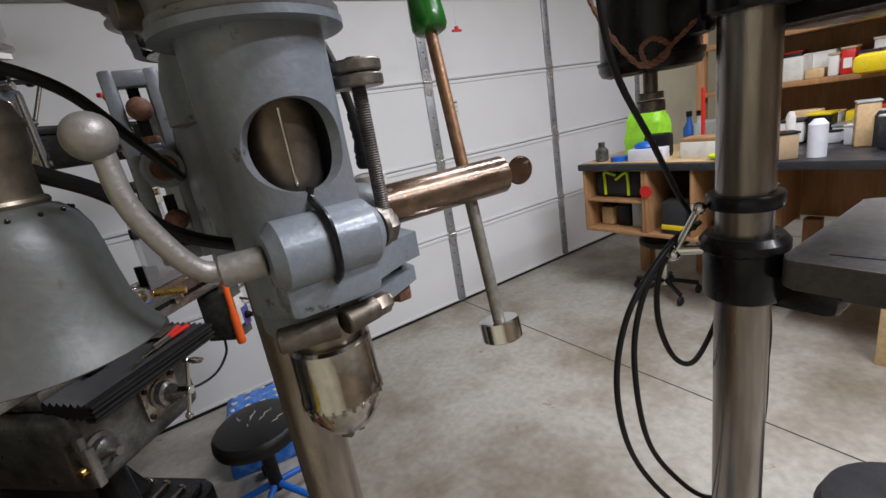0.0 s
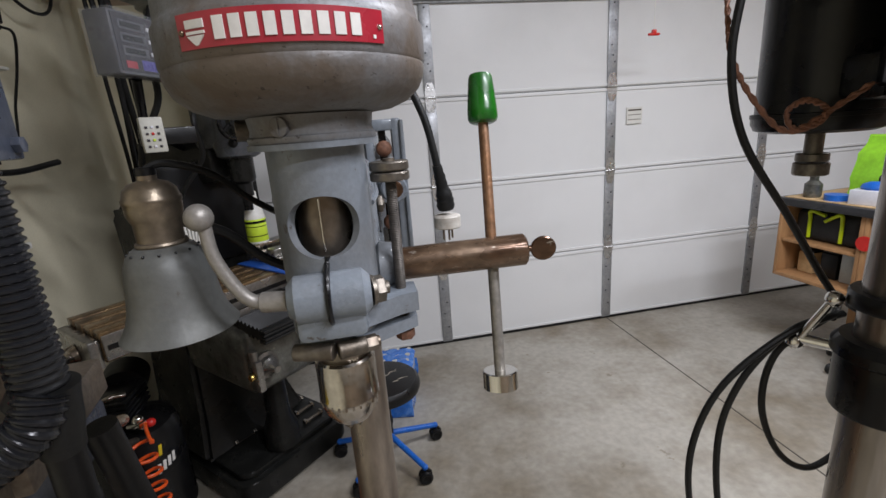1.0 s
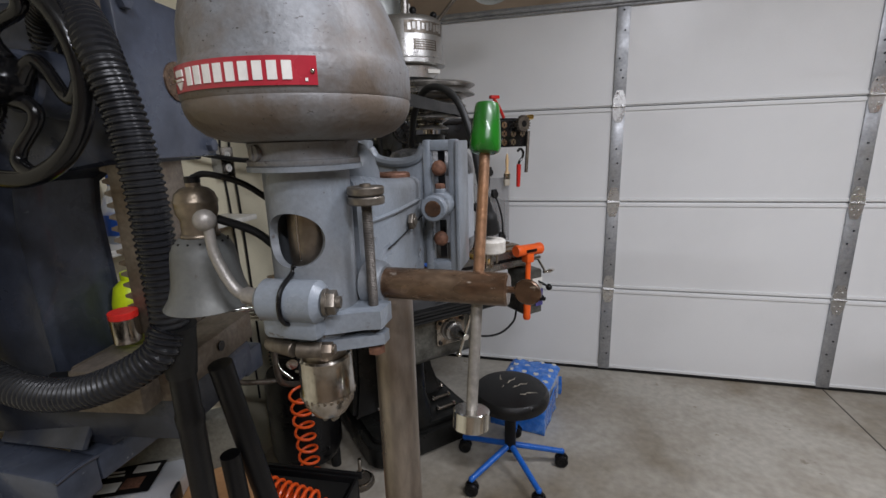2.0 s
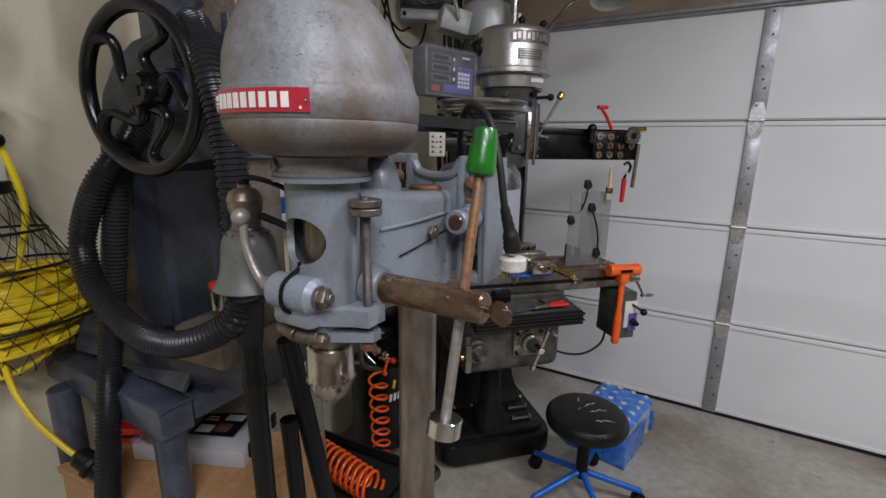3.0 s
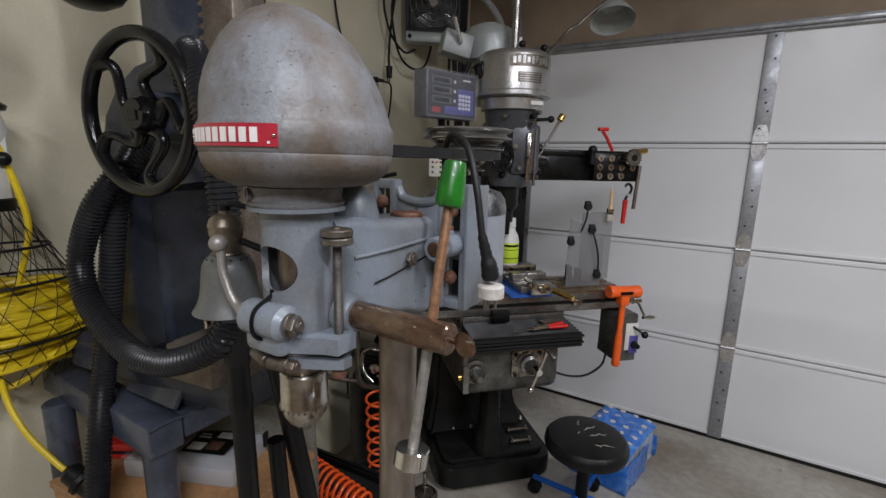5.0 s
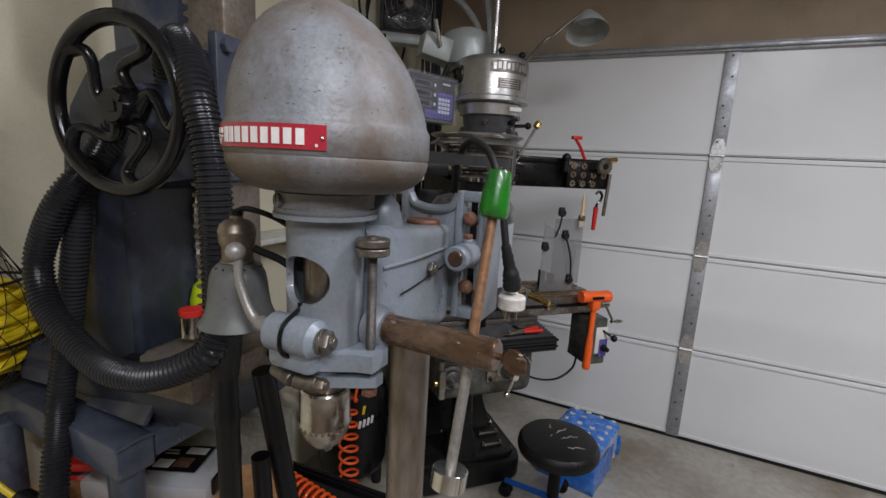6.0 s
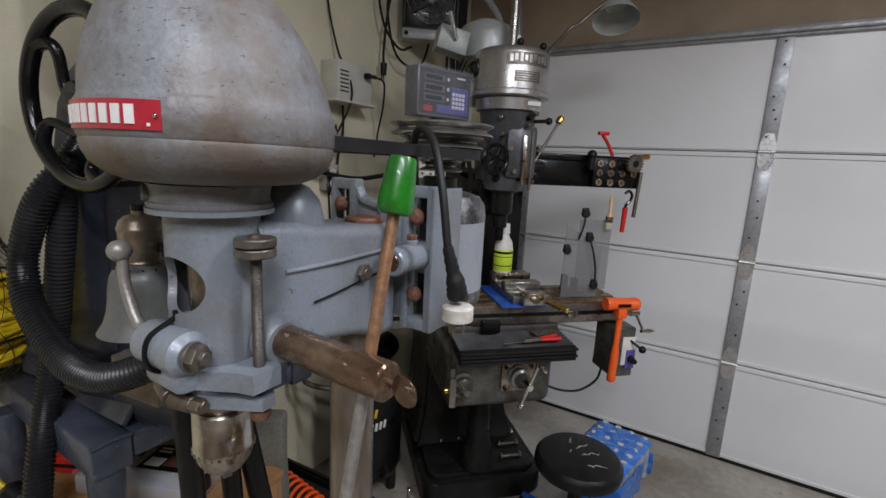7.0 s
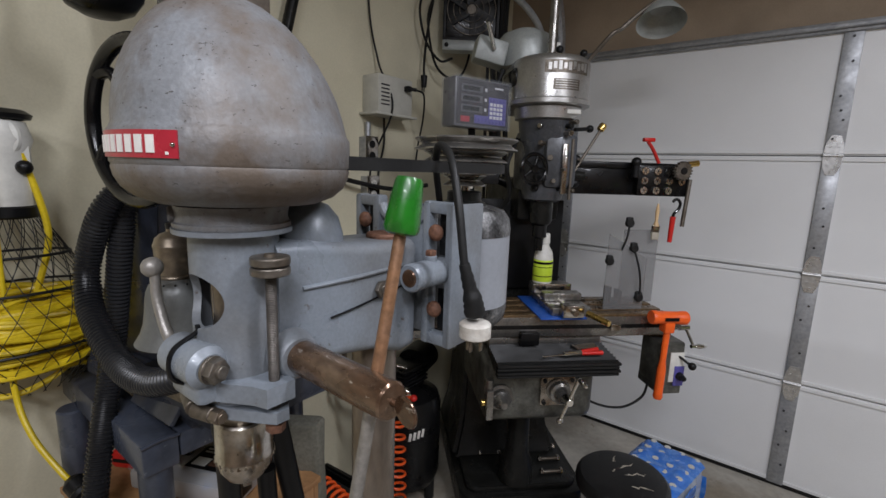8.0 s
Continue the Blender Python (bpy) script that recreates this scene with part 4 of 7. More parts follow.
def milling_machine():
    mill = thing("milling_machine", "dark grey knee milling machine with a silver belt housing", "milling machine", (-0.876, -0.974, 0), (0, 0, 44.5))
    part("base", join(moved(prism(rounded(0.56, 0.8, 0.07), 0.1, 0.012), Matrix.Translation((-0.015, 0.37, 0.025))), moved(prism(rounded(0.5, 0.74, 0.05), 0.03, 0.012), Matrix.Translation((-0.015, 0.37, 0.124)))), "mill_dark", mill, "dark oily cast base")
    for x in (-0.23, 0.2):
        part("foot", join(rod(0.05, 0.02, m=Matrix.Translation((x, 0.08, 0))), rod(0.012, 0.1, m=Matrix.Translation((x, 0.08, 0.0)))), "dull_steel", mill)
    ped = loft([[(cx * w, cy, z) for cx, cy in ((-1.5, y0), (1, y0), (1, 0.68), (-1.5, 0.68))] for z, w, y0 in ((0.15, 0.2, 0.2), (0.3, 0.17, 0.27), (0.7, 0.155, 0.29), (1.18, 0.165, 0.29), (1.22, 0.15, 0.3))])
    bmesh.ops.bevel(ped, geom=ped.edges[:], offset=0.02, segments=2, affect="EDGES")
    part("column", ped, "mill_dark", mill)
    part("column_way", span(-0.12, 0.12, 0.225, 0.3, 0.45, 1.2, 0.004), "mill_dark", mill)
    part("elevating_screw", bar((-0.04, 0.05, 0.15), (-0.04, 0.05, 0.62), 0.022), "mill_dark", mill)
    part("screw_boss", lathe([(0.075, 0.16), (0.07, 0.24), (0.05, 0.3), (0.045, 0.5), (0, 0.5)], 28, Matrix.Translation((-0.04, 0.05, 0))), "mill_dark", mill)
    knee = span(-0.2125, 0.2125, -0.2, 0.26, 0.575, 0.83, 0.04, 3)
    knee = part("knee", knee, "mill_knee", mill, "oil-stained cast knee")
    knee.location.x = -0.047
    part("feed_plate", prism(rounded(0.13, 0.11, 0.008), 0.014, 0.002, facing((0.058, -0.2, 0.705), (1, 0, 0), (0, 0, 1))), "bright_steel", knee)
    for sx in (-1, 1):
        for sz in (-1, 1):
            part("cap_screw", rod(0.008, 0.009, m=facing((0.058 + sx * 0.052, -0.212, 0.705 + sz * 0.043), (1, 0, 0), (0, 0, 1))), "black_paint", knee)
    part("dial", lathe([(0.045, 0.0), (0.045, 0.012), (0.038, 0.014), (0.038, 0.035), (0.028, 0.04), (0.02, 0.075), (0.014, 0.095), (0, 0.095)], 36, facing((0.056, -0.212, 0.712), (1, 0, 0), (0, 0, 1))), "ground_steel", knee)
    handle_crank(knee, (0.053, -0.31, 0.721), (0, -1, 0), (0.35, 0, 0.94), 0.088, back=0.85)
    part("knee_dial", lathe([(0.048, 0.0), (0.048, 0.012), (0.036, 0.016), (0.034, 0.035), (0.02, 0.05), (0.012, 0.075), (0, 0.078)], 36, facing((-0.158, -0.2, 0.686), (1, 0, 0), (0, 0, 1))), "ground_steel", knee)
    part("oiler", join(span(-0.214, -0.189, -0.24, -0.19, 0.612, 0.725, 0.004), rod(0.014, 0.035, m=Matrix.Translation((-0.202, -0.215, 0.725)))), "ground_steel", knee)
    part("oiler_knob", rod(0.012, 0.014, m=along((-0.229, -0.215, 0.67), (-0.214, -0.215, 0.67))), "brass", knee)
    part("saddle", span(-0.24, 0.2, -0.14, 0.2, 0.832, 0.888, 0.008), "ground_steel", mill)
    folds = []
    for k in range(7):
        y, z = -0.135 - 0.0215 * k, 0.852 - 0.002 * k
        folds += [(y, z), (y - 0.013, z + 0.012)]
    bm = bmesh.new()
    rows = [[bm.verts.new((x, y, z + dz)) for x in (-0.22, 0.22)] for dz in (0.0, -0.04) for y, z in folds]
    n = len(folds)
    for r in (range(n - 1), range(n, 2 * n - 1)):
        for i in r:
            bm.faces.new((rows[i][0], rows[i][1], rows[i + 1][1], rows[i + 1][0]))
    for i in range(n - 1):
        for e in (0, 1):
            bm.faces.new((rows[i][e], rows[i + 1][e], rows[n + i + 1][e], rows[n + i][e]))
    for i in (0, n - 1):
        bm.faces.new((rows[i][0], rows[i][1], rows[n + i][1], rows[n + i][0]))
    part("bellows", bm, "black_rubber", mill, "black pleated rubber way cover", smooth=0).location.x = -0.02
    for k in range(4):
        part("pleat", span(-0.242, 0.2 + 0.004 * (k % 2), -0.292 - 0.004 * (k % 2), -0.26, 0.797 + 0.013 * k, 0.806 + 0.013 * k, 0.002), "black_rubber", mill)
    # table
    ty0, ty1, tz = -0.145, 0.095, 0.975
    slabs = [span(-0.62, 0.47, ty0, ty1, 0.888, 0.948, 0.003)]
    for a, b in ((ty0, ty0 + 0.045), (ty0 + 0.062, ty0 + 0.112), (ty0 + 0.128, ty0 + 0.178), (ty0 + 0.195, ty1)):
        slabs.append(span(-0.62, 0.47, a, b, 0.946, tz, 0.002))
    table = part("table", join(*slabs), "oily_steel", mill, "oil-browned steel table with T-slots")
    part("front_edge", span(-0.618, 0.468, ty0 - 0.004, ty0 + 0.002, 0.892, 0.966, 0.002), "ground_steel", table)
    part("front_slot", span(-0.61, 0.46, ty0 - 0.0055, ty0, 0.922, 0.937), "black_paint", table, smooth=0)
    part("stop_block", span(0.22, 0.26, ty0 - 0.025, ty0 - 0.004, 0.918, 0.944, 0.003), "bright_steel", table)
    part("lock_block", span(-0.13, -0.06, ty0 - 0.035, ty0 + 0.01, 0.868, 0.915, 0.003), "black_paint", table)
    part("gib", span(-0.16, 0.16, ty0 + 0.004, ty1 - 0.01, 0.882, 0.892, 0.002), "ground_steel", mill)
    # power feed at the table's end
    feed = part("power_feed", join(span(0.425, 0.53, -0.18, -0.05, 0.69, 0.87, 0.01), span(0.43, 0.525, -0.185, -0.045, 0.662, 0.695, 0.004)), "mill_knee", mill, "grey power feed box with blue panel")
    part("panel", span(0.47, 0.528, -0.1835, -0.179, 0.71, 0.83, 0.001), "white_plastic", feed)
    part("label_panel", span(0.49, 0.531, -0.186, -0.18, 0.695, 0.775, 0.001), "violet", feed)
    part("speed_knob", lathe([(0.016, 0), (0.014, 0.014), (0.01, 0.016), (0.01, 0.03), (0, 0.031)], 20, facing((0.512, -0.186, 0.736), (1, 0, 0), (0, 0, 1))), "black_plastic", feed)
    part("feed_lever", join(bar((0.505, -0.18, 0.815), (0.535, -0.22, 0.79), 0.005), ball(0.015, (0.535, -0.22, 0.79), 14)), "black_plastic", feed)
    part("end_bracket", span(0.465, 0.495, ty0 + 0.01, ty1, 0.87, 0.955, 0.006), "ground_steel", mill)
    part("table_dial", bar((0.49, -0.03, 0.885), (0.6, -0.03, 0.885), 0.03, 0.018), "bright_steel", mill)
    handle_crank(mill, (0.62, -0.03, 0.875), (1, 0, 0), (0.0, -0.7, -0.68), 0.085)
    part("end_bracket", span(-0.65, -0.62, ty0 + 0.01, ty1, 0.87, 0.955, 0.006), "ground_steel", mill)
    part("table_dial", bar((-0.65, -0.03, 0.9), (-0.69, -0.03, 0.9), 0.032, 0.022), "bright_steel", mill)
    handle_crank(mill, (-0.71, -0.03, 0.9), (-1, 0, 0), (0.0, -0.8, 0.3), 0.1)
    part("feed_cord", tube([(0.43, -0.12, 0.68), (0.4, -0.13, 0.62), (0.32, -0.12, 0.575), (0.22, -0.08, 0.58), (0.14, 0.02, 0.62)], 0.005, 8), "black_rubber", mill)
    # head
    hy, HXM = 0.02, -0.018
    part("quill_head", join(lathe([(0.055, 1.385), (0.075, 1.395), (0.082, 1.43), (0.082, 1.58), (0.1, 1.62), (0.108, 1.69), (0, 1.69)], 40, Matrix.Translation((HXM, hy, 0))), span(-0.1, 0.02, hy - 0.03, hy + 0.16, 1.42, 1.66, 0.03), span(-0.05, 0.075, hy - 0.1, hy, 1.44, 1.64, 0.02)), "mill_grey", mill, "grey painted quill head")
    part("collar", lathe([(0.11, 1.687), (0.122, 1.691), (0.126, 1.73), (0.12, 1.736), (0, 1.736)], 48, Matrix.Translation((HXM, hy, 0))), "aluminium", mill)
    part("collar_label", span(0.01, 0.06, hy - 0.123, hy - 0.1, 1.706, 1.72), "paper", mill, smooth=0)

    def house(r, z):
        out = []
        for k in range(33):
            a = radians(-180 + 180 * k / 32)
            out.append((HXM + r * math.cos(a), hy + r * math.sin(a), z))
        return out + [(HXM + r * 0.93, hy + 0.2, z), (HXM + r * 0.6, hy + 0.3, z), (HXM - r * 0.6, hy + 0.3, z), (HXM - r * 0.93, hy + 0.2, z)]
    housing = part("belt_housing", loft([house(0.142, 1.736), house(0.15, 1.74), house(0.15, 1.755), house(0.143, 1.76), house(0.142, 1.882), house(0.137, 1.897), house(0.124, 1.905)]), "aluminium", mill, "polished cast belt housing", smooth=40)
    part("belt_opening", span(-0.167, -0.13, hy - 0.04, hy + 0.14, 1.8, 1.875, 0.02), "black_paint", housing)
    # badge: lettering left as a plain raised shape
    def curved_bar(a0, a1, z0, z1, r, mat, name, parent):
        bm = bmesh.new()
        low = [bm.verts.new((HXM + r * math.sin(radians(a0 + (a1 - a0) * k / 10)), hy - r * math.cos(radians(a0 + (a1 - a0) * k / 10)), z0)) for k in range(11)]
        up = [bm.verts.new((v.co.x, v.co.y, z1)) for v in low]
        low2 = [bm.verts.new((HXM + (v.co.x - HXM) * 0.96, hy + (v.co.y - hy) * 0.96, z0)) for v in low]
        up2 = [bm.verts.new((HXM + (v.co.x - HXM) * 0.96, hy + (v.co.y - hy) * 0.96, z1)) for v in low]
        for k in range(10):
            bm.faces.new((low[k], low[k + 1], up[k + 1], up[k]))
            bm.faces.new((up[k], up[k + 1], up2[k + 1], up2[k]))
            bm.faces.new((low[k + 1], low[k], low2[k], low2[k + 1]))
        bm.faces.new((low[0], up[0], up2[0], low2[0]))
        bm.faces.new((low[10], low2[10], up2[10], up[10]))
        return part(name, bm, mat, parent)
    curved_bar(-28, 42, 1.838, 1.88, 0.1438, "dull_steel", "badge", housing)
    for k in range(9):
        curved_bar(-23 + 7 * k, -18.5 + 7 * k, 1.847 + 0.004 * (k % 2), 1.87 + 0.003 * (k % 3), 0.1452, "aluminium", "badge_stroke", housing)
    curved_bar(-15, 25, 1.782, 1.818, 0.1436, "dull_steel", "data_plate", housing)
    for k in range(4):
        curved_bar(-12, 22, 1.787 + 0.008 * k, 1.790 + 0.008 * k, 0.1442, "aluminium", "print_line", housing)
    for x, y in ((-0.02, -0.05), (0.085, -0.02)):
        part("top_knob", join(bar((x, hy + y, 1.902), (x + 0.01, hy + y, 1.925), 0.005), ball(0.014, (x + 0.012, hy + y, 1.935), 16)), "black_plastic", mill)
    part("drawbar", bar((HXM, hy, 1.9), (HXM, hy, 2.3), 0.016), "ground_steel", mill)
    motor = part("motor", lathe([(0.11, 1.9), (0.112, 1.912), (0.112, 1.985), (0.106, 2.012), (0.09, 2.03), (0.06, 2.036), (0.055, 2.046), (0, 2.047)], 40, Matrix.Translation((-0.075, hy + 0.15, 0))), "mill_light", mill, "light grey drive motor")
    part("motor_plate", span(-0.005, 0.03, hy + 0.045, hy + 0.08, 1.93, 1.985), "paper", motor, smooth=0)
    sw = part("switch_box", moved(box(0.12, 0.09, 0.09, 0.008), Matrix.Translation((-0.232, hy + 0.1, 1.945)) @ pose(0, 0, 0, 0, 12, 0)), "mill_light", mill, "grey switch box with a chrome lever")
    part("switch_lever", bar((-0.225, hy + 0.05, 1.945), (-0.265, hy + 0.0, 2.025), 0.0085, 0.007), "chrome", sw)
    part("motor_conduit", tube([(-0.02, hy + 0.23, 1.97), (0.02, hy + 0.26, 2.08), (-0.05, hy + 0.34, 2.22), (-0.2, hy + 0.45, 2.35)], 0.014, 12), "galvanised", mill)
    # quill feed parts
    part("quill", lathe([(0.04, 1.3), (0.045, 1.31), (0.045, 1.41), (0, 1.41)], 28, Matrix.Translation((HXM, hy, 0))), "mill_dark", mill)
    part("spindle_nose", lathe([(0, 1.19), (0.016, 1.19), (0.018, 1.24), (0.028, 1.245), (0.028, 1.29), (0.04, 1.3), (0, 1.3)], 24, Matrix.Translation((HXM, hy, 0))), "black_paint", mill)
    wheel_m = facing((-0.092, hy - 0.105, 1.509), (1, 0.25, 0), (0, 0, 1))
    part("fine_feed_wheel", join(torus(0.052, 0.008, 36, 10, wheel_m), moved(rod(0.014, 0.02), wheel_m @ Matrix.Translation((0, 0, -0.01))), *[bar(wheel_m @ Vector((0, 0, 0)), wheel_m @ Vector((0.05 * math.cos(radians(72 * k)), 0.05 * math.sin(radians(72 * k)), 0)), 0.005) for k in range(5)]), "black_iron", mill, "black spoked fine feed wheel")
    part("depth_scale", span(0.01, 0.03, hy - 0.115, hy - 0.1, 1.42, 1.6, 0.002), "bright_steel", mill)
    part("depth_stop_rod", bar((0.05, hy - 0.1, 1.4), (0.05, hy - 0.1, 1.62), 0.006), "dull_steel", mill)
    part("speed_lever", join(bar((0.06, hy - 0.08, 1.655), (0.123, hy - 0.06, 1.662), 0.007), ball(0.014, (0.128, hy - 0.06, 1.662), 16)), "black_plastic", mill)
    for x, z in ((0.085, 1.55), (0.085, 1.46), (-0.07, 1.44)):
        part("head_knob", ball(0.016, (x, hy - 0.06, z), 16), "black_plastic", mill)
    lever = part("feed_lever", bar((0.08, hy - 0.04, 1.49), (0.19, hy - 0.02, 1.665), 0.0055), "dull_steel", mill)
    part("lever_knob", lathe([(0.008, 0), (0.014, 0.004), (0.015, 0.022), (0.012, 0.03), (0, 0.031)], 20, along((0.186, hy - 0.02, 1.66), (0.206, hy - 0.02, 1.692))), "brass", lever, "brass lever knob")
    part("feed_hub", bar((0.06, hy - 0.02, 1.49), (0.14, hy - 0.02, 1.49), 0.022, 0.016), "mill_dark", mill)
    rng_h = random.Random(21)
    for k in range(16):
        a = radians(-150 + 120 * rng_h.random())
        z = 1.43 + 0.25 * rng_h.random()
        r = 0.082 if z < 1.6 else 0.1
        c = Vector((r * math.cos(a), hy + r * math.sin(a) - 0.018, z))
        d = Vector((math.cos(a), math.sin(a), 0))
        part("head_fitting", join(bar(c - d * 0.03, c + d * rng_h.uniform(0.006, 0.03), rng_h.uniform(0.005, 0.012), seg=14)), rng_h.choice(("mill_dark", "dull_steel", "bright_steel", "black_plastic")), mill)
    part("head_cable", tube([(-0.12, 0.05, 1.62), (-0.17, 0.0, 1.52), (-0.15, 0.03, 1.4), (-0.2, 0.12, 1.28), (-0.18, 0.25, 1.15)], 0.009, 10), "black_rubber", mill)
    part("head_cable", tube([(-0.18, 0.1, 1.88), (-0.23, 0.08, 1.75), (-0.21, 0.12, 1.6), (-0.26, 0.2, 1.45), (-0.22, 0.35, 1.3)], 0.011, 10), "black_rubber", mill)
    # Added black panel that stands for the dark column face behind the spindle.
    part("back_guard", span(-0.25, 0.15, 0.2, 0.215, 0.985, 1.38, 0.004), "black_plastic", mill)
    # ram and turret
    part("ram", span(-0.09, 0.09, hy + 0.08, 0.68, 1.3, 1.47, 0.02), "mill_dark", mill)
    part("turret", lathe([(0.17, 1.21), (0.17, 1.25), (0.15, 1.3), (0, 1.3)], 40, Matrix.Translation((0, 0.5, 0))), "mill_dark", mill)
    # task lamp arm
    arm = part("lamp_arm", tube([(0.115, 0.08, 1.885), (0.16, 0.04, 1.95), (0.2, 0.0, 2.008), (0.235, 0.0, 2.03), (0.285, 0.0, 2.075), (0.36, 0.0, 2.135)], 0.008, 10, 6), "dull_steel", mill)
    shade = lathe([(0.012, 0.095), (0.03, 0.09), (0.044, 0.072), (0.064, 0.045), (0.083, 0.012), (0.087, 0.0), (0.083, 0.003), (0.06, 0.04), (0.04, 0.066), (0, 0.078)], 40)
    part("lamp_shade", moved(shade, Matrix.Translation((0.39, 0.0, 2.06)) @ pose(0, 0, 0, -22, 8, 0)), "mill_light", mill, "grey domed task lamp shade")
    # collet rail
    part("rail", join(span(0.1, 0.72, 0.02, 0.06, 1.535, 1.56, 0.003), span(0.1, 0.5, 0.03, 0.055, 1.43, 1.54, 0.003)), "black_paint", mill, "black tool rail").location = (-0.115, 0, -0.012)
    rack = part("collet_rack", span(0.48, 0.7, 0.0, 0.045, 1.43, 1.55, 0.004), "black_paint", mill, "black block holding steel collets")
    rack.location = (-0.115, 0, -0.012)
    for r in range(3):
        for c in range(4):
            if (r, c) in ((0, 3),):
                continue
            m = facing((0.505 + 0.053 * c, 0.001, 1.452 + 0.038 * r), (1, 0, 0), (0, 0, 1))
            col = part("collet", lathe([(0.006, -0.002), (0.0145, -0.002), (0.0155, 0.003), (0.0145, 0.008), (0.006, 0.008)], 20, m), "chrome", rack)
            part("collet_slit", join(*[moved(box(0.03, 0.0016, 0.002, at=(0, 0, 0.0082)), m @ pose(0, 0, 0, 0, 0, 60 * q)) for q in range(3)]), "black_paint", col, smooth=0)
    teeth = [((0.038 if k % 4 < 2 else 0.031) * math.cos(2 * math.pi * k / 72), (0.038 if k % 4 < 2 else 0.031) * math.sin(2 * math.pi * k / 72)) for k in range(72)]
    cutter = part("gear_cutter", prism(teeth, 0.016, m=facing((0.64, -0.03, 1.532), (1, 0, 0), (0, 0, 1))), "dull_steel", rack, "toothed steel gear cutter")
    part("bore", rod(0.014, 0.004, m=facing((0.64, -0.044, 1.532), (1, 0, 0), (0, 0, 1))), "black_paint", cutter)
    part("brass_tip", bar((0.7, 0.02, 1.56), (0.745, 0.02, 1.565), 0.012), "brass", rack)
    part("red_bracket", join(tube([(0.56, 0.0, 1.56), (0.53, 0.0, 1.61), (0.505, 0.0, 1.64)], 0.007, 8), span(0.485, 0.53, -0.01, 0.01, 1.64, 1.655, 0.003)), "red_plastic", rack)
    part("clamp_star", join(ball(0.02, (0.46, -0.01, 1.56), 10), bar((0.46, -0.01, 1.5), (0.46, -0.01, 1.56), 0.014)), "black_plastic", rack)
    part("hanging_rod", bar((0.7, -0.005, 1.5), (0.685, -0.01, 1.31), 0.008), "dull_steel", rack)
    return mill


milling_machine()
MILL = pose(-0.876, -0.974, 0, 0, 0, 44.5)


def on_mill(name, label, category, x, y, z, turn=0):
    ob = thing(name, label, category)
    ob.matrix_world = MILL @ pose(x, y, z, 0, 0, turn)
    return ob


dro = thing("digital_readout", "grey digital readout box with a violet keypad", "readout", (-1.046, -1.206, 1.627), (0, 0, 72))
part("case", span(-0.125, 0.125, 0.0, 0.075, 0.02, 0.185, 0.006), "screen_grey", dro)
part("face", span(-0.117, 0.117, -0.003, 0.001, 0.028, 0.178, 0.001), "screen_dark", dro)
for k in range(3):
    part("display", span(-0.1, -0.005, -0.0045, -0.002, 0.138 - 0.034 * k, 0.162 - 0.034 * k, 0.0005), "screen_grey", dro)
    part("window", span(-0.094, -0.02, -0.0055, -0.004, 0.143 - 0.034 * k, 0.157 - 0.034 * k), "black_paint", dro, smooth=0)
    part("axis_key", span(0.004, 0.014, -0.005, -0.002, 0.145 - 0.034 * k, 0.156 - 0.034 * k, 0.001), "key_white", dro)
part("keypad", span(0.024, 0.108, -0.0042, -0.002, 0.034, 0.128, 0.0005), "violet", dro)
part("function_strip", span(-0.04, 0.024, -0.0042, -0.002, 0.034, 0.062, 0.0005), "violet", dro)
for r in range(6):
    for c in range(5):
        part("key", span(0.029 + 0.016 * c, 0.041 + 0.016 * c, -0.0065, -0.0035, 0.038 + 0.015 * r, 0.049 + 0.015 * r, 0.001), "key_white" if 0 < r < 5 and c < 4 else "violet", dro)
for c in range(4):
    part("key", span(-0.036 + 0.015 * c, -0.025 + 0.015 * c, -0.0065, -0.0035, 0.042, 0.055, 0.001), "violet", dro)
part("red_print", span(-0.1, -0.062, -0.0045, -0.002, 0.036, 0.055), "red_plate", dro, smooth=0)
part("brand_bar", span(0.05, 0.09, -0.0045, -0.002, 0.158, 0.164), "key_white", dro, smooth=0)
part("dust_cover", span(-0.128, 0.128, -0.01, 0.08, 0.016, 0.189, 0.004), "film", dro, "clear plastic dust cover")
part("bracket_arm", join(bar((0.0, 0.06, 0.02), (0.06, 0.12, -0.12), 0.014), bar((0.06, 0.12, -0.12), (0.35, 0.2, -0.2), 0.014)), "black_paint", dro)

vfd = on_mill("control_pendant", "small beige control pendant with coloured buttons", "control box", -0.349, -0.1, 1.43, -15)
part("case", span(-0.03, 0.03, -0.01, 0.02, 0.0, 0.1, 0.005), "beige_plastic", vfd)
for r in range(4):
    for c in range(3):
        part("button", span(-0.019 + 0.0145 * c, -0.012 + 0.0145 * c, -0.013, -0.009, 0.014 + 0.018 * r, 0.021 + 0.018 * r, 0.001), ("screen_dark", "key_white", "screen_dark", "label_green", "screen_dark", "red_plastic")[(r * 2 + c) % 6], vfd)
part("back_bracket", span(-0.03, 0.12, 0.02, 0.05, 0.02, 0.07, 0.004), "black_paint", vfd)

vise = on_mill("machine_vise", "ground steel machine vise with a brass handle", "vise", 0.056, -0.04, 0.982)
part("bed", span(-0.075, 0.075, -0.14, 0.14, 0.0, 0.03, 0.004), "ground_steel", vise)
part("fixed_jaw", span(-0.08, 0.08, 0.07, 0.13, 0.03, 0.066, 0.004), "ground_steel", vise)
part("moving_jaw", span(-0.075, 0.075, -0.05, 0.0, 0.03, 0.06, 0.005), "ground_steel", vise)
part("jaw_plate", span(-0.078, 0.078, 0.058, 0.07, 0.032, 0.069, 0.002), "bright_steel", vise)
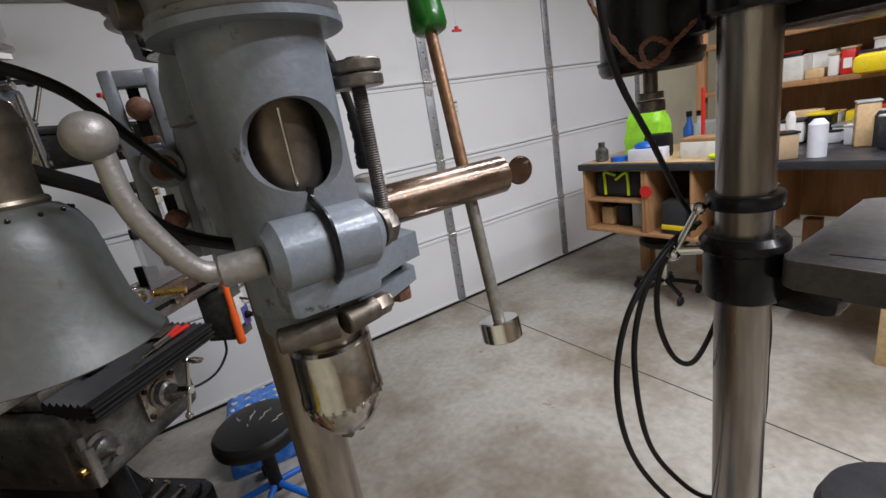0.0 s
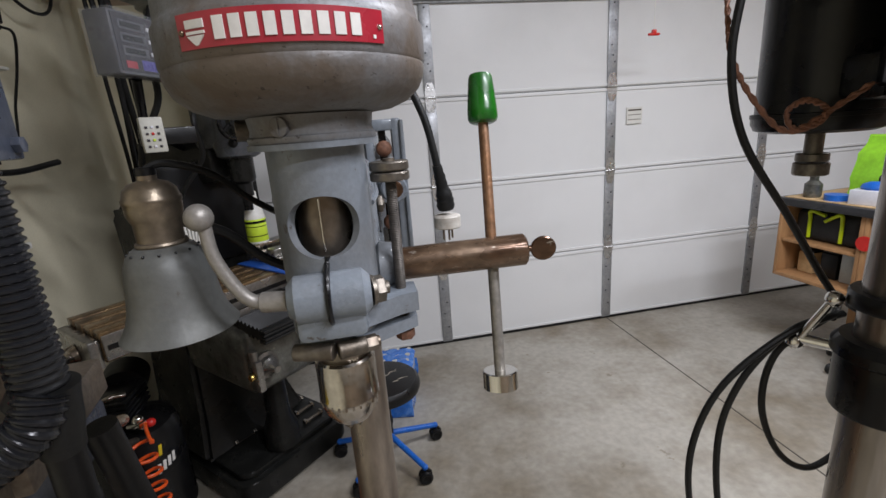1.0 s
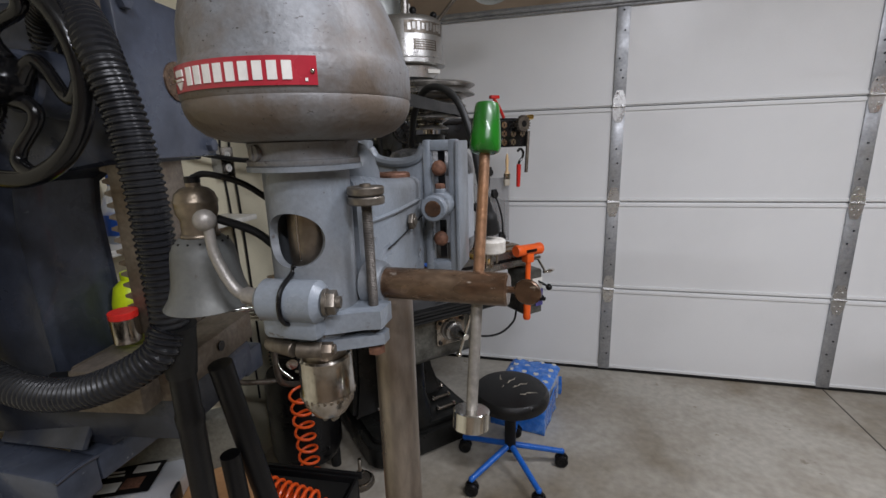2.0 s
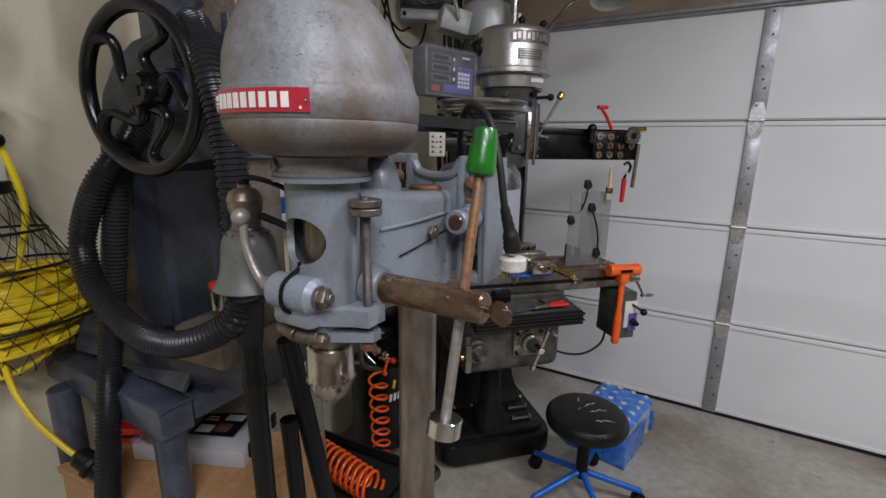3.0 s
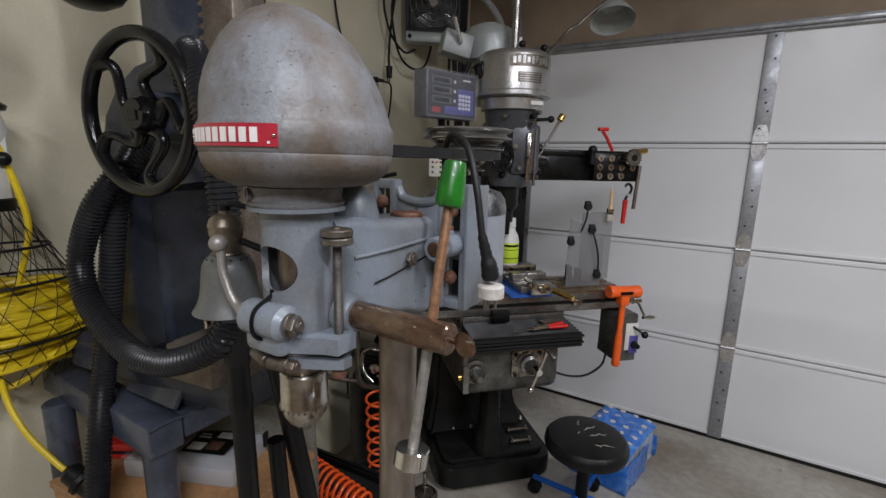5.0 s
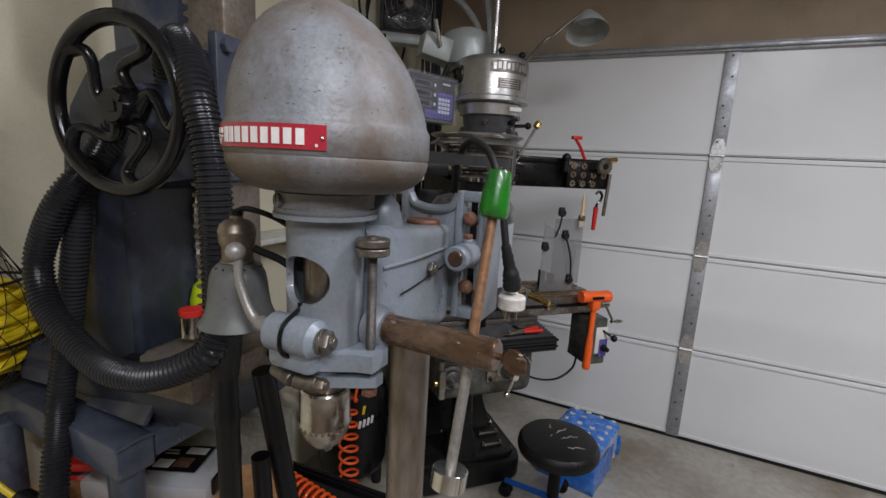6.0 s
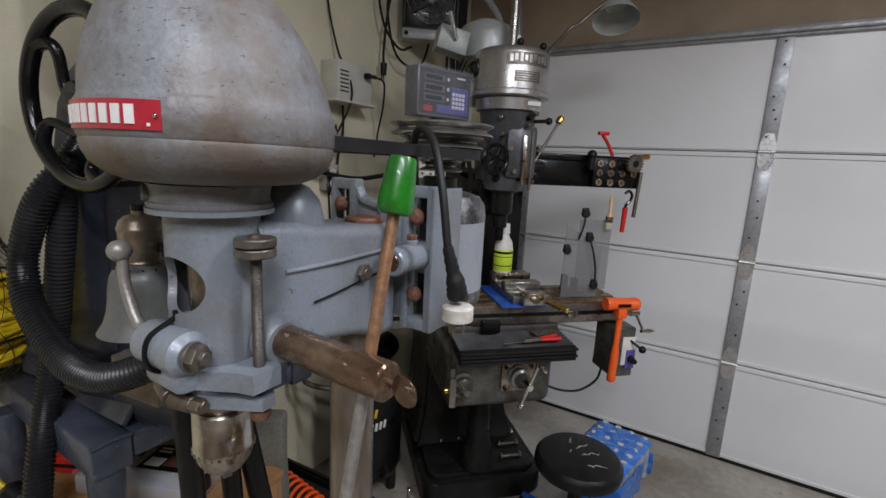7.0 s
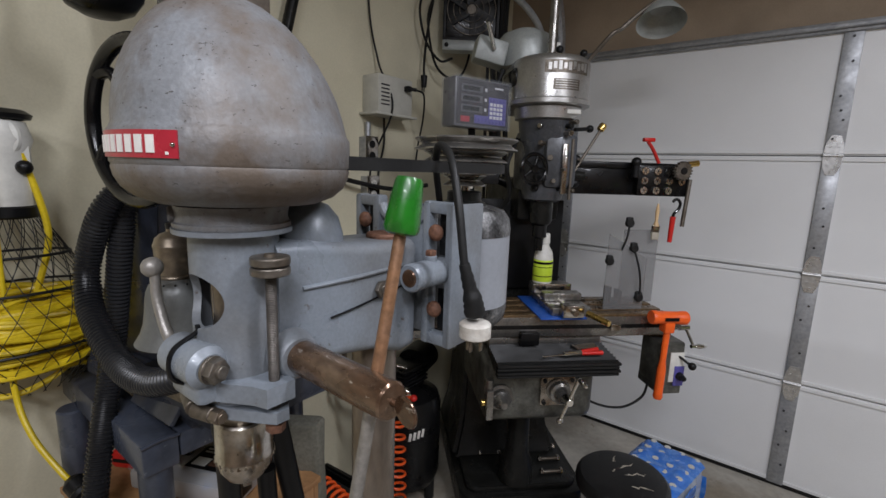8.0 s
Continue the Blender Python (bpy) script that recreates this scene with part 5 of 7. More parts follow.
for x in (-0.04, 0.04):
    part("jaw_screw", rod(0.009, 0.003, m=facing((x, 0.0575, 0.052), (1, 0, 0), (0, 0, 1))), "black_paint", vise)
part("screw_block", span(-0.05, 0.03, -0.18, -0.135, 0.005, 0.05, 0.004), "bright_steel", vise)
part("lead_screw", bar((-0.01, -0.2, 0.028), (-0.01, -0.04, 0.028), 0.012), "bright_steel", vise)
part("handle", bar((0.03, -0.2, 0.03), (0.075, -0.275, 0.016), 0.011), "brass", vise)
mat = on_mill("blue_mat", "blue plastic mat under the vise", "mat", 0.02, -0.03, 0.975)
part("sheet", span(-0.09, 0.085, -0.175, 0.12, 0.0005, 0.007, 0.002), "blue_plastic", mat)
block = on_mill("angle_block", "dark steel angle block on the mill table", "block", 0.3, -0.01, 0.975)
part("body", join(span(-0.03, 0.03, -0.02, 0.02, 0, 0.02, 0.002), span(-0.03, -0.015, -0.02, 0.02, 0, 0.075, 0.002), span(0.015, 0.03, -0.02, 0.02, 0, 0.06, 0.002)), "mill_dark", block)
for k in range(9):
    rng = random.Random(k)
    chip = on_mill("steel_chip", "small steel offcut lying on the mill table", "offcut", 0.18 + 0.1 * rng.random(), -0.09 + 0.14 * rng.random(), 0.975, rng.random() * 180)
    part("body", bar((-0.012, 0, 0.004), (0.012, 0, 0.004), 0.003, seg=8), "bright_steel", chip)
brush = on_mill("bench_brush", "white plastic bristle brush on the mill table", "brush", -0.236, 0.07, 0.975, 0)
part("handle", span(-0.02, 0.02, -0.015, 0.015, 0.0, 0.13, 0.008), "pale_wood", brush)
for k in range(11):
    part("bristle_tuft", moved(box(0.008, 0.03, 0.12, 0.003, (0, 0, 0.06)), Matrix.Translation((-0.04 + 0.008 * k, 0, 0.125)) @ pose(0, 0, 0, 0, -20 + 4 * k, 0)), "white_plastic", brush)
guard = on_mill("chip_guard", "smoky clear plastic chip guard with magnetic feet", "guard", 0.4, 0.02, 0.975, 0)
part("sheet", span(-0.058, 0.092, -0.002, 0.002, 0.0, 0.305, 0.001), "guard", guard)
part("wing", prism([(-0.175, 0.0), (-0.012, 0.0), (-0.012, 0.205), (-0.175, 0.3)], 0.004, m=facing((0, -0.1, 0), (1, 0, 0), (0, 0, 1))), "guard", guard)
for x, z in ((-0.105, 0.343), (-0.077, 0.246), (-0.171, 0.196), (-0.036, 0.051)):
    part("magnet", join(rod(0.016, 0.02, 0.003, 18, facing((x, -0.104, z), (1, 0, 0), (0, 0, 1))), box(0.026, 0.016, 0.03, 0.005, (x, -0.11, z + 0.008))), "black_rubber", guard)
part("flex", tube([(-0.105, -0.115, 0.335), (-0.112, -0.118, 0.29), (-0.125, -0.112, 0.24)], 0.004, 8), "black_rubber", guard)
part("flex", tube([(-0.077, -0.12, 0.24), (-0.06, -0.13, 0.18), (-0.045, -0.128, 0.12), (-0.036, -0.118, 0.055)], 0.004, 8), "black_rubber", guard)
spray = on_mill("spray_bottle", "clear cleaner bottle with a lime green label", "bottle", 0.022, 0.06, 1.048)
part("bottle", lathe([(0, 0.0), (0.035, 0.0), (0.039, 0.005), (0.039, 0.105), (0.034, 0.13), (0.021, 0.152), (0.019, 0.165), (0, 0.165)], 28), "white_plastic", spray)
part("label", lathe([(0.0393, 0.01), (0.0398, 0.011), (0.0398, 0.098), (0.0393, 0.099)], 28), "label_green", spray)
part("label_print", join(*[lathe([(0.0396, z), (0.0402, z + 0.0003), (0.0402, z + h), (0.0396, z + h)], 28) for z, h in ((0.082, 0.01), (0.068, 0.003), (0.03, 0.004))]), "black_paint", spray)
part("cap", lathe([(0.02, 0.163), (0.0225, 0.166), (0.0205, 0.203), (0.018, 0.206), (0, 0.206)], 24), "white_plastic", spray)

hammer = on_mill("dead_blow_hammer", "orange dead blow hammer hanging off the mill table", "hammer", 0.43, -0.185, 0.95)
part("head", join(lathe([(0.0, 0), (0.024, 0.0), (0.026, 0.004), (0.026, 0.02), (0.024, 0.026), (0.024, 0.115), (0.026, 0.12), (0.026, 0.14), (0.022, 0.145), (0, 0.145)], 28, along((-0.072, -0.012, 0.03), (0.07, -0.012, 0.025))), span(-0.02, 0.02, -0.03, 0.012, -0.03, 0.02, 0.006)), "orange", hammer)
part("handle", lathe([(0.011, 0), (0.012, 0.02), (0.011, 0.12), (0.016, 0.16), (0.016, 0.25), (0.018, 0.265), (0.014, 0.275), (0, 0.276)], 20, along((0, -0.012, -0.02), (-0.012, -0.02, -0.3))), "orange", hammer)
part("head_print", span(-0.03, 0.025, -0.0395, -0.036, 0.022, 0.034), "black_paint", hammer, smooth=0)

for nm, x, mat_h in (("brush", 0.46, "pale_wood"), ("hook_spanner", 0.53, "red_plastic")):
    tool = on_mill(nm, "small paint brush hung below the collet rack" if nm == "brush" else "red-handled hook spanner hung below the collet rack", "tool", x, 0.0, 1.418)
    part("cord", bar((0, -0.005, 0.0), (0, -0.005, -0.035), 0.0012, seg=6), "white_plastic", tool)
    if nm == "brush":
        part("handle", lathe([(0.004, 0), (0.008, 0.03), (0.006, 0.07), (0.013, 0.09), (0, 0.09)], 14, along((0, -0.005, -0.03), (0, -0.005, -0.2))), mat_h, tool)
        part("ferrule", span(-0.015, 0.015, -0.012, 0.002, -0.145, -0.118, 0.002), "bright_steel", tool)
        part("bristle_head", span(-0.015, 0.015, -0.011, 0.001, -0.175, -0.144, 0.003), "foam", tool)
    else:
        part("hook", tube([(0.0, -0.005, -0.1), (0.002, -0.005, -0.07), (0.02, -0.005, -0.05), (0.025, -0.005, -0.025), (0.008, -0.005, -0.01), (-0.008, -0.005, -0.02)], 0.006, 10), "black_iron", tool)
        part("grip", bar((0, -0.005, -0.08), (-0.003, -0.005, -0.185), 0.011, 0.009), mat_h, tool)
tools = (("screwdriver", 0.0, -0.262, "bright_steel"), ("hex_key_set", 0.1, -0.21, "bright_steel"), ("pliers", 0.05, -0.25, "red_plastic"))
for nm, x, y, mt in tools:
    tool = on_mill(nm, "hand tool lying on the bellows of the mill", "tool", x, y, 0.862, 8)
    if nm == "screwdriver":
        part("shank", bar((-0.08, 0, 0.005), (0.0, 0, 0.005), 0.003), mt, tool)
        part("grip", bar((0, 0, 0.008), (0.07, 0, 0.008), 0.01), "chrome", tool)
    elif nm == "hex_key_set":
        for k in range(5):
            part("key", bar((-0.03, 0.008 * k, 0.006), (0.06, 0.008 * k, 0.006 + 0.001 * k), 0.003), mt, tool)
    else:
        for k in (-1, 1):
            part("grip", bar((0, 0.004 * k, 0.006), (0.1, 0.016 * k, 0.006), 0.006, 0.008), mt, tool)
        part("jaws", span(-0.04, 0.004, -0.01, 0.01, 0, 0.012, 0.004), "dull_steel", tool)
for k, (x, y) in enumerate(((0.16, 0.24), (0.15, 0.15), (0.13, 0.06), (-0.12, 0.22))):
    jig = on_mill("clamp_set", "small steel clamps stored on the mill base", "clamp", x, y, 0.154, 0)
    part("bar_front", bar((-0.05, 0, 0.012), (0.05, 0, 0.012), 0.008), "dull_steel", jig)
    for e in (-0.05, 0.04):
        part("nut", hexagon(0.014, 0.012, along((e, 0, 0.014), (e + 1, 0, 0.014))), "bright_steel", jig)


# ---- stool and water bottles ----
def stool():
    st = thing("shop_stool", "round black vinyl shop stool, cracked, on blue castor legs", "stool", (-0.487, -1.01, 0))
    seat = part("seat", lathe([(0, 0.347), (0.15, 0.347), (0.162, 0.356), (0.166, 0.372), (0.163, 0.392), (0.15, 0.406), (0.12, 0.411), (0, 0.412)], 64), "vinyl", st, "cracked black vinyl cushion")
    rng = random.Random(4)
    for k, (x, y, a, ln) in enumerate(((0.0, 0.06, 62, 0.07), (0.03, 0.015, 40, 0.06), (0.075, -0.035, 25, 0.07), (-0.05, 0.07, 110, 0.04), (-0.03, 0.0, 75, 0.03), (0.055, 0.04, 20, 0.03))):
        pts = []
        for i in range(7):
            s = -0.5 + i / 6
            pts.append((x + ln * s * math.cos(radians(a)) + rng.uniform(-0.006, 0.006), y + ln * s * math.sin(radians(a)) + rng.uniform(-0.006, 0.006)))
        wd = [0.0006, 0.002, 0.0045, 0.0015, 0.0035, 0.0012, 0.0006]
        nrm = (-math.sin(radians(a)), math.cos(radians(a)))
        out = [(p[0] + nrm[0] * w, p[1] + nrm[1] * w) for p, w in zip(pts, wd)] + [(p[0] - nrm[0] * w * rng.uniform(0.3, 1), p[1] - nrm[1] * w) for p, w in zip(pts[::-1], wd[::-1])]
        part("crack", prism(out, 0.0012, m=Matrix.Translation((0, 0, 0.4108))), "foam", seat, "pale foam showing through", smooth=0)
    part("seat_plate", rod(0.05, 0.02, m=Matrix.Translation((0, 0, 0.328))), "blue_paint", st)
    part("gas_column", join(rod(0.025, 0.2, m=Matrix.Translation((0, 0, 0.1))), rod(0.014, 0.24, m=Matrix.Translation((0, 0, 0.1)))), "black_plastic", st)
    for k in range(5):
        a = radians(17 + 72 * k)
        e = Vector((0.235 * math.cos(a), 0.235 * math.sin(a), 0.075))
        leg = part("leg", join(bar((0.02 * math.cos(a), 0.02 * math.sin(a), 0.125), e, 0.0135, 0.012, 16), ball(0.0135, e, 12)), "blue_paint", st, "blue tubular leg")
        castor = part("castor", join(bar(e, e - Vector((0, 0, 0.04)), 0.006), torus(0.02, 0.01, 24, 8, facing((e.x, e.y - 0.014, 0.03), (1, 0, 0), (0, 0, 1))), torus(0.02, 0.01, 24, 8, facing((e.x, e.y + 0.014, 0.03), (1, 0, 0), (0, 0, 1))),
                                      bar((e.x, e.y - 0.02, 0.03), (e.x, e.y + 0.02, 0.03), 0.016), span(e.x - 0.02, e.x + 0.02, e.y - 0.006, e.y + 0.006, 0.04, 0.062, 0.004)), "black_plastic", leg, "black castor")


stool()


def water_pack():
    pk = thing("water_bottle_pack", "shrink-wrapped pack of small water bottles on the floor", "water bottles", (-0.44, -0.52, 0), (0, 0, -12))
    prof = [(0, 0.002), (0.026, 0.002), (0.031, 0.008), (0.031, 0.03), (0.029, 0.034), (0.031, 0.04), (0.031, 0.075), (0.029, 0.08), (0.031, 0.085), (0.031, 0.125), (0.027, 0.15), (0.016, 0.178), (0.0125, 0.185), (0.0125, 0.192), (0, 0.192)]
    first = None
    for r in range(6):
        for c in range(4):
            at = Matrix.Translation((-0.099 + 0.066 * c, -0.165 + 0.066 * r, 0))
            if first is None:
                first = part("bottle", lathe(prof, 18), "clear", pk, "clear plastic bottle")
                cap = part("cap", rod(0.0145, 0.014, seg=16, m=Matrix.Translation((0, 0, 0.19))), "white_plastic", first)
                first.matrix_basis = at
            else:
                b = first.copy()
                scene.collection.objects.link(b)
                b.matrix_basis = at
                cp = cap.copy()
                scene.collection.objects.link(cp)
                cp.parent = b
    wrap = join(span(-0.138, 0.138, -0.206, -0.202, 0.002, 0.15, 0.001), span(-0.138, 0.138, 0.2, 0.204, 0.002, 0.12, 0.002), span(-0.138, -0.134, -0.204, 0.204, 0.002, 0.12, 0.002), span(0.136, 0.14, -0.204, 0.06, 0.002, 0.15, 0.001))
    bmesh.ops.subdivide_edges(wrap, edges=wrap.edges[:], cuts=5, use_grid_fill=True)
    for v in wrap.verts:
        v.co += Vector(noise.noise_vector(v.co * 23)) * 0.007
        v.co.z = max(0.003, v.co.z)
    part("shrink_wrap", wrap, "blue_wrap", pk, "blue printed shrink wrap", smooth=80)
    top = span(-0.137, 0.137, -0.203, 0.165, 0.2, 0.203)
    bmesh.ops.subdivide_edges(top, edges=top.edges[:], cuts=14, use_grid_fill=True)
    for v in top.verts:
        v.co.z += 0.012 * noise.noise(v.co * 30) - 0.5 * max(0, abs(v.co.x) - 0.11) - 0.4 * max(0, -v.co.y - 0.17)
    part("wrap_top", top, "blue_wrap", pk, "blue printed shrink wrap", smooth=80)


water_pack()


# ---- the arbor press on its steel stand ----
def press_stand():
    st = thing("press_stand", "blue-grey painted steel stand with round legs", "stand")
    part("front_beam", span(-1.63, -1.092, -2.327, -2.256, 0.864, 0.934, 0.006), "press_blue", st)
    part("back_beam", span(-1.63, -1.092, -1.86, -1.79, 0.864, 0.934, 0.006), "press_blue", st)
    for x in (-1.63, -1.165):
        part("side_beam", span(x, x + 0.07, -2.253, -1.859, 0.876, 0.931, 0.006), "press_blue", st)
    part("end_weld", tube([(-1.0905, -2.328, 0.933), (-1.0905, -2.29, 0.9365), (-1.0905, -2.256, 0.933)], 0.004, 8, 6), "press_blue", st)
    plate = span(-1.6, -1.08, -2.235, -1.86, 0.937, 0.963, 0.005)
    part("top_plate", plate, "press_navy", st, "dark bent steel top plate")
    for x, y in ((-1.13, -2.292), (-1.52, -2.335), (-1.32, -1.83), (-1.57, -1.83)):
        part("leg", bar((x, y, 0.0), (x, y, 0.87), 0.032, seg=32), "press_blue", st)
    part("folded_corner", moved(box(0.18, 0.012, 0.1, 0.004), Matrix.Translation((-1.2, -2.24, 0.985)) @ pose(0, 0, 0, -35, 0, 4)), "press_blue", st)


press_stand()


def arbor_press():
    ap = thing("arbor_press", "large blue-grey arbor press with a black spoked handwheel", "arbor press", (-1.03, -2.313, -0.012), (0, 0, 8.3))
    outline = [(-0.31, 0.975), (-0.12, 0.975), (-0.145, 1.1), (-0.15, 1.36), (-0.14, 1.42), (-0.1, 1.445), (0.1, 1.45), (0.1, 1.63), (0.085, 1.67), (0.03, 1.69), (-0.08, 1.69), (-0.15, 1.675), (-0.21, 1.64), (-0.26, 1.58), (-0.29, 1.49), (-0.305, 1.3)]
    part("frame", prism(outline, 0.17, 0.012, facing((0, 0.27, 0), (1, 0, 0), (0, 0, 1))), "press_navy", ap, "dark blue C-shaped cast frame")
    part("upper_post", span(-0.26, -0.08, 0.2, 0.34, 1.6, 2.1, 0.012), "press_blue", ap)
    cov = part("gear_cover", span(0.1, 0.118, 0.085, 0.285, 1.455, 1.7, 0.004), "press_blue", ap)
    for y in (0.105, 0.265):
        for z in (1.475, 1.68):
            part("cover_bolt", hexagon(0.012, 0.012, along((0.117, y, z), (1, y, z))), "press_blue", cov)
    part("maker_disc", rod(0.032, 0.004, m=along((0.1175, 0.2, 1.58), (1, 0.2, 1.58))), "rust", cov, "round tarnished disc")
    part("pinion_boss", bar((0.03, 0.26, 1.57), (0.03, 0.37, 1.57), 0.05, 0.045, 32), "press_blue", ap)
    part("pinion_boss", bar((0.0, 0.03, 1.567), (0.0, 0.11, 1.567), 0.042, 0.05, 32), "press_blue", ap)
    # ram with rack teeth
    ram = part("ram", span(0.02, 0.098, 0.125, 0.21, 1.15, 1.93, 0.006), "leather", ap, "worn brown steel ram")
    for k in range(39):
        part("rack_tooth", prism([(0, 0), (0.014, 0.004), (0.014, 0.009), (0, 0.013)], 0.075, m=facing((0.02, 0.13, 1.155 + 0.02 * k), (-1, 0, 0), (0, 0, 1))), "leather", ram, smooth=0)
    # base with anvil
    part("base_casting", loft([[(x, y, z) for x, y in ((-0.46, 0.08 - d), (0.1 + d, 0.08 - d), (0.1 + d, 0.33), (-0.46, 0.33))] for z, d in ((0.975, 0.0), (1.03, 0.0), (1.06, -0.01))]), "press_navy", ap)
    part("anvil", span(-0.06, 0.12, 0.06, 0.32, 1.06, 1.12, 0.006), "leather", ap, "worn brown steel anvil plate")
    part("anvil_block", span(-0.02, 0.1, 0.02, 0.12, 1.062, 1.135, 0.004), "leather", ap)
    part("anvil_hole", rod(0.01, 0.002, m=along((0.1215, 0.2, 1.095), (1, 0.2, 1.095))), "black_paint", ap)
    # handwheel
    wm = facing((0, 0, 1.567), (1, 0, 0), (0, 0, 1))
    wheel = part("handwheel", torus(0.131, 0.0125, 72, 16, wm), "black_iron", ap, "glossy black iron handwheel rim")
    for k in range(5):
        a = radians(68 + 72 * k)
        pts = []
        for s in range(9):
            f = s / 8
            r = 0.025 + 0.106 * f
            sw = 0.026 * math.sin(f * math.pi * 2.0) * (1 - 0.2 * f)
            pts.append(wm @ Vector((r * math.cos(a) - sw * math.sin(a), r * math.sin(a) + sw * math.cos(a), -0.018 * math.cos(f * math.pi / 2))))
        part("spoke", tube(pts, 0.0095, 12, 4, radii=[0.0125 - 0.004 * math.sin(math.pi * i / 32) for i in range(33)]), "black_iron", wheel)
    hub = part("hub", lathe([(0, -0.03), (0.032, -0.03), (0.034, -0.022), (0.032, -0.004), (0.027, 0.006), (0.025, 0.01), (0, 0.01)], 40, wm), "black_iron", wheel)
    part("square_socket", moved(box(0.02, 0.02, 0.004, at=(0, 0, 0.0105)), wm @ pose(0, 0, 0, 0, 0, 4)), "mill_dark", hub, smooth=0)
    part("set_screw", moved(rod(0.007, 0.006), wm @ Matrix.Translation((0.018, 0.012, 0.008))), "black_iron", hub)
    part("wheel_shaft", bar((0, 0.0, 1.567), (0, 0.2, 1.567), 0.018), "dull_steel", ap)


arbor_press()
hose_spot = [(-1.06, -2.19, 1.6), (-1.13, -2.2, 1.575), (-1.2, -2.235, 1.51), (-1.21, -2.275, 1.447), (-1.230, -2.310, 1.390), (-1.268, -2.325, 1.318), (-1.277, -2.335, 1.259), (-1.239, -2.345, 1.194), (-1.157, -2.350, 1.151), (-1.061, -2.350, 1.120), (-0.973, -2.345, 1.123), (-0.899, -2.335, 1.147), (-0.845, -2.315, 1.180), (-0.832, -2.300, 1.214)]
h1 = thing("vacuum_hose", "black corrugated vacuum hose looped round the press handwheel", "hose")
part("corrugated_tube", ribbed(hose_spot, 0.0245, 0.0088), "hose_plastic", h1)
h2 = thing("vacuum_hose", "black corrugated vacuum hose hanging straight down", "hose")
part("corrugated_tube", ribbed([(-1.02, -2.2, 1.6), (-1.1, -2.19, 1.565), (-1.17, -2.215, 1.51), (-1.233, -2.262, 1.434), (-1.253, -2.275, 1.338), (-1.276, -2.285, 1.211), (-1.289, -2.295, 1.106), (-1.294, -2.315, 0.988), (-1.256, -2.350, 0.877), (-1.237, -2.380, 0.733), (-1.27, -2.42, 0.4), (-1.28, -2.46, 0.1), (-1.3, -2.52, 0.035), (-1.36, -2.62, 0.03)], 0.0245, 0.0088), "hose_plastic", h2)
h3 = thing("vacuum_hose", "black corrugated vacuum hose with a rubber cuff and wand", "hose")
part("corrugated_tube", ribbed([(-1.08, -2.19, 1.6), (-1.04, -2.215, 1.655), (-0.97, -2.245, 1.665), (-0.9, -2.275, 1.615), (-0.868, -2.29, 1.566), (-0.85, -2.29, 1.499), (-0.84, -2.29, 1.42), (-0.838, -2.29, 1.347), (-0.838, -2.29, 1.25), (-0.84, -2.289, 1.21)], 0.0255, 0.0088), "hose_plastic", h3)
part("cuff", tube([(-0.835, -2.288, 1.215), (-0.837, -2.287, 1.19), (-0.84, -2.285, 1.16), (-0.842, -2.283, 1.135)], 0.026, 24, 2, True, [0.029, 0.027, 0.0262, 0.0255, 0.024, 0.022, 0.021]), "black_rubber", h3)
part("wand", lathe([(0, 0), (0.0185, 0), (0.0185, 0.09), (0.0205, 0.095), (0.0205, 0.11), (0.0188, 0.115), (0.0188, 0.5), (0, 0.5)], 32, along((-0.84, -2.285, 1.16), (-0.868, -2.258, 0.65))), "black_plastic", h3)
for a, b, r in (((-0.86, -2.19, 1.1), (-0.83, -2.08, 0.4), 0.02), ((-0.86, -2.2, 0.93), (-0.845, -2.19, 0.5), 0.017)):
    w = thing("vacuum_wand", "black plastic vacuum wand leaning on the stand", "vacuum wand")
    part("tube", lathe([(r * 0.8, 0), (r, 0.0), (r, (Vector(b) - Vector(a)).length), (r * 0.8, (Vector(b) - Vector(a)).length), (r * 0.8, 0)], 28, along(a, b)), "black_plastic", w)

for hs, at_a, at_b, rr in ((h1, (-0.85, -2.29, 1.19), (-0.838, -2.284, 1.215), 0.03), (h2, (-1.34, -2.6, 0.031), (-1.4, -2.66, 0.031), 0.03)):
    part("end_cuff", bar(at_a, at_b, rr, rr * 0.95, 28), "black_rubber", hs, "smooth rubber end cuff")

# things on the press table
tin = thing("parts_tin", "small steel tin with a red lid", "tin", (-1.03, -2.205, 1.135))
part("can", rod(0.022, 0.045), "bright_steel", tin)
part("lid", rod(0.0225, 0.012, m=Matrix.Translation((0, 0, 0.044))), "red_plastic", tin)
tray = thing("black_tray", "flat black plastic tray on the press", "tray", (-1.1, -2.26, 1.062), (0, 0, 20))
part("body", span(-0.06, 0.05, -0.04, 0.04, 0, 0.02, 0.004), "black_plastic", tray)
shelf = tagged(thing("wall_shelf", "narrow white wall shelf holding bottles", "shelf"), kind="structure")
part("board", span(WALL_X, WALL_X + 0.16, -1.95, -1.2, 1.17, 1.19, 0.003), "white_plastic", shelf)


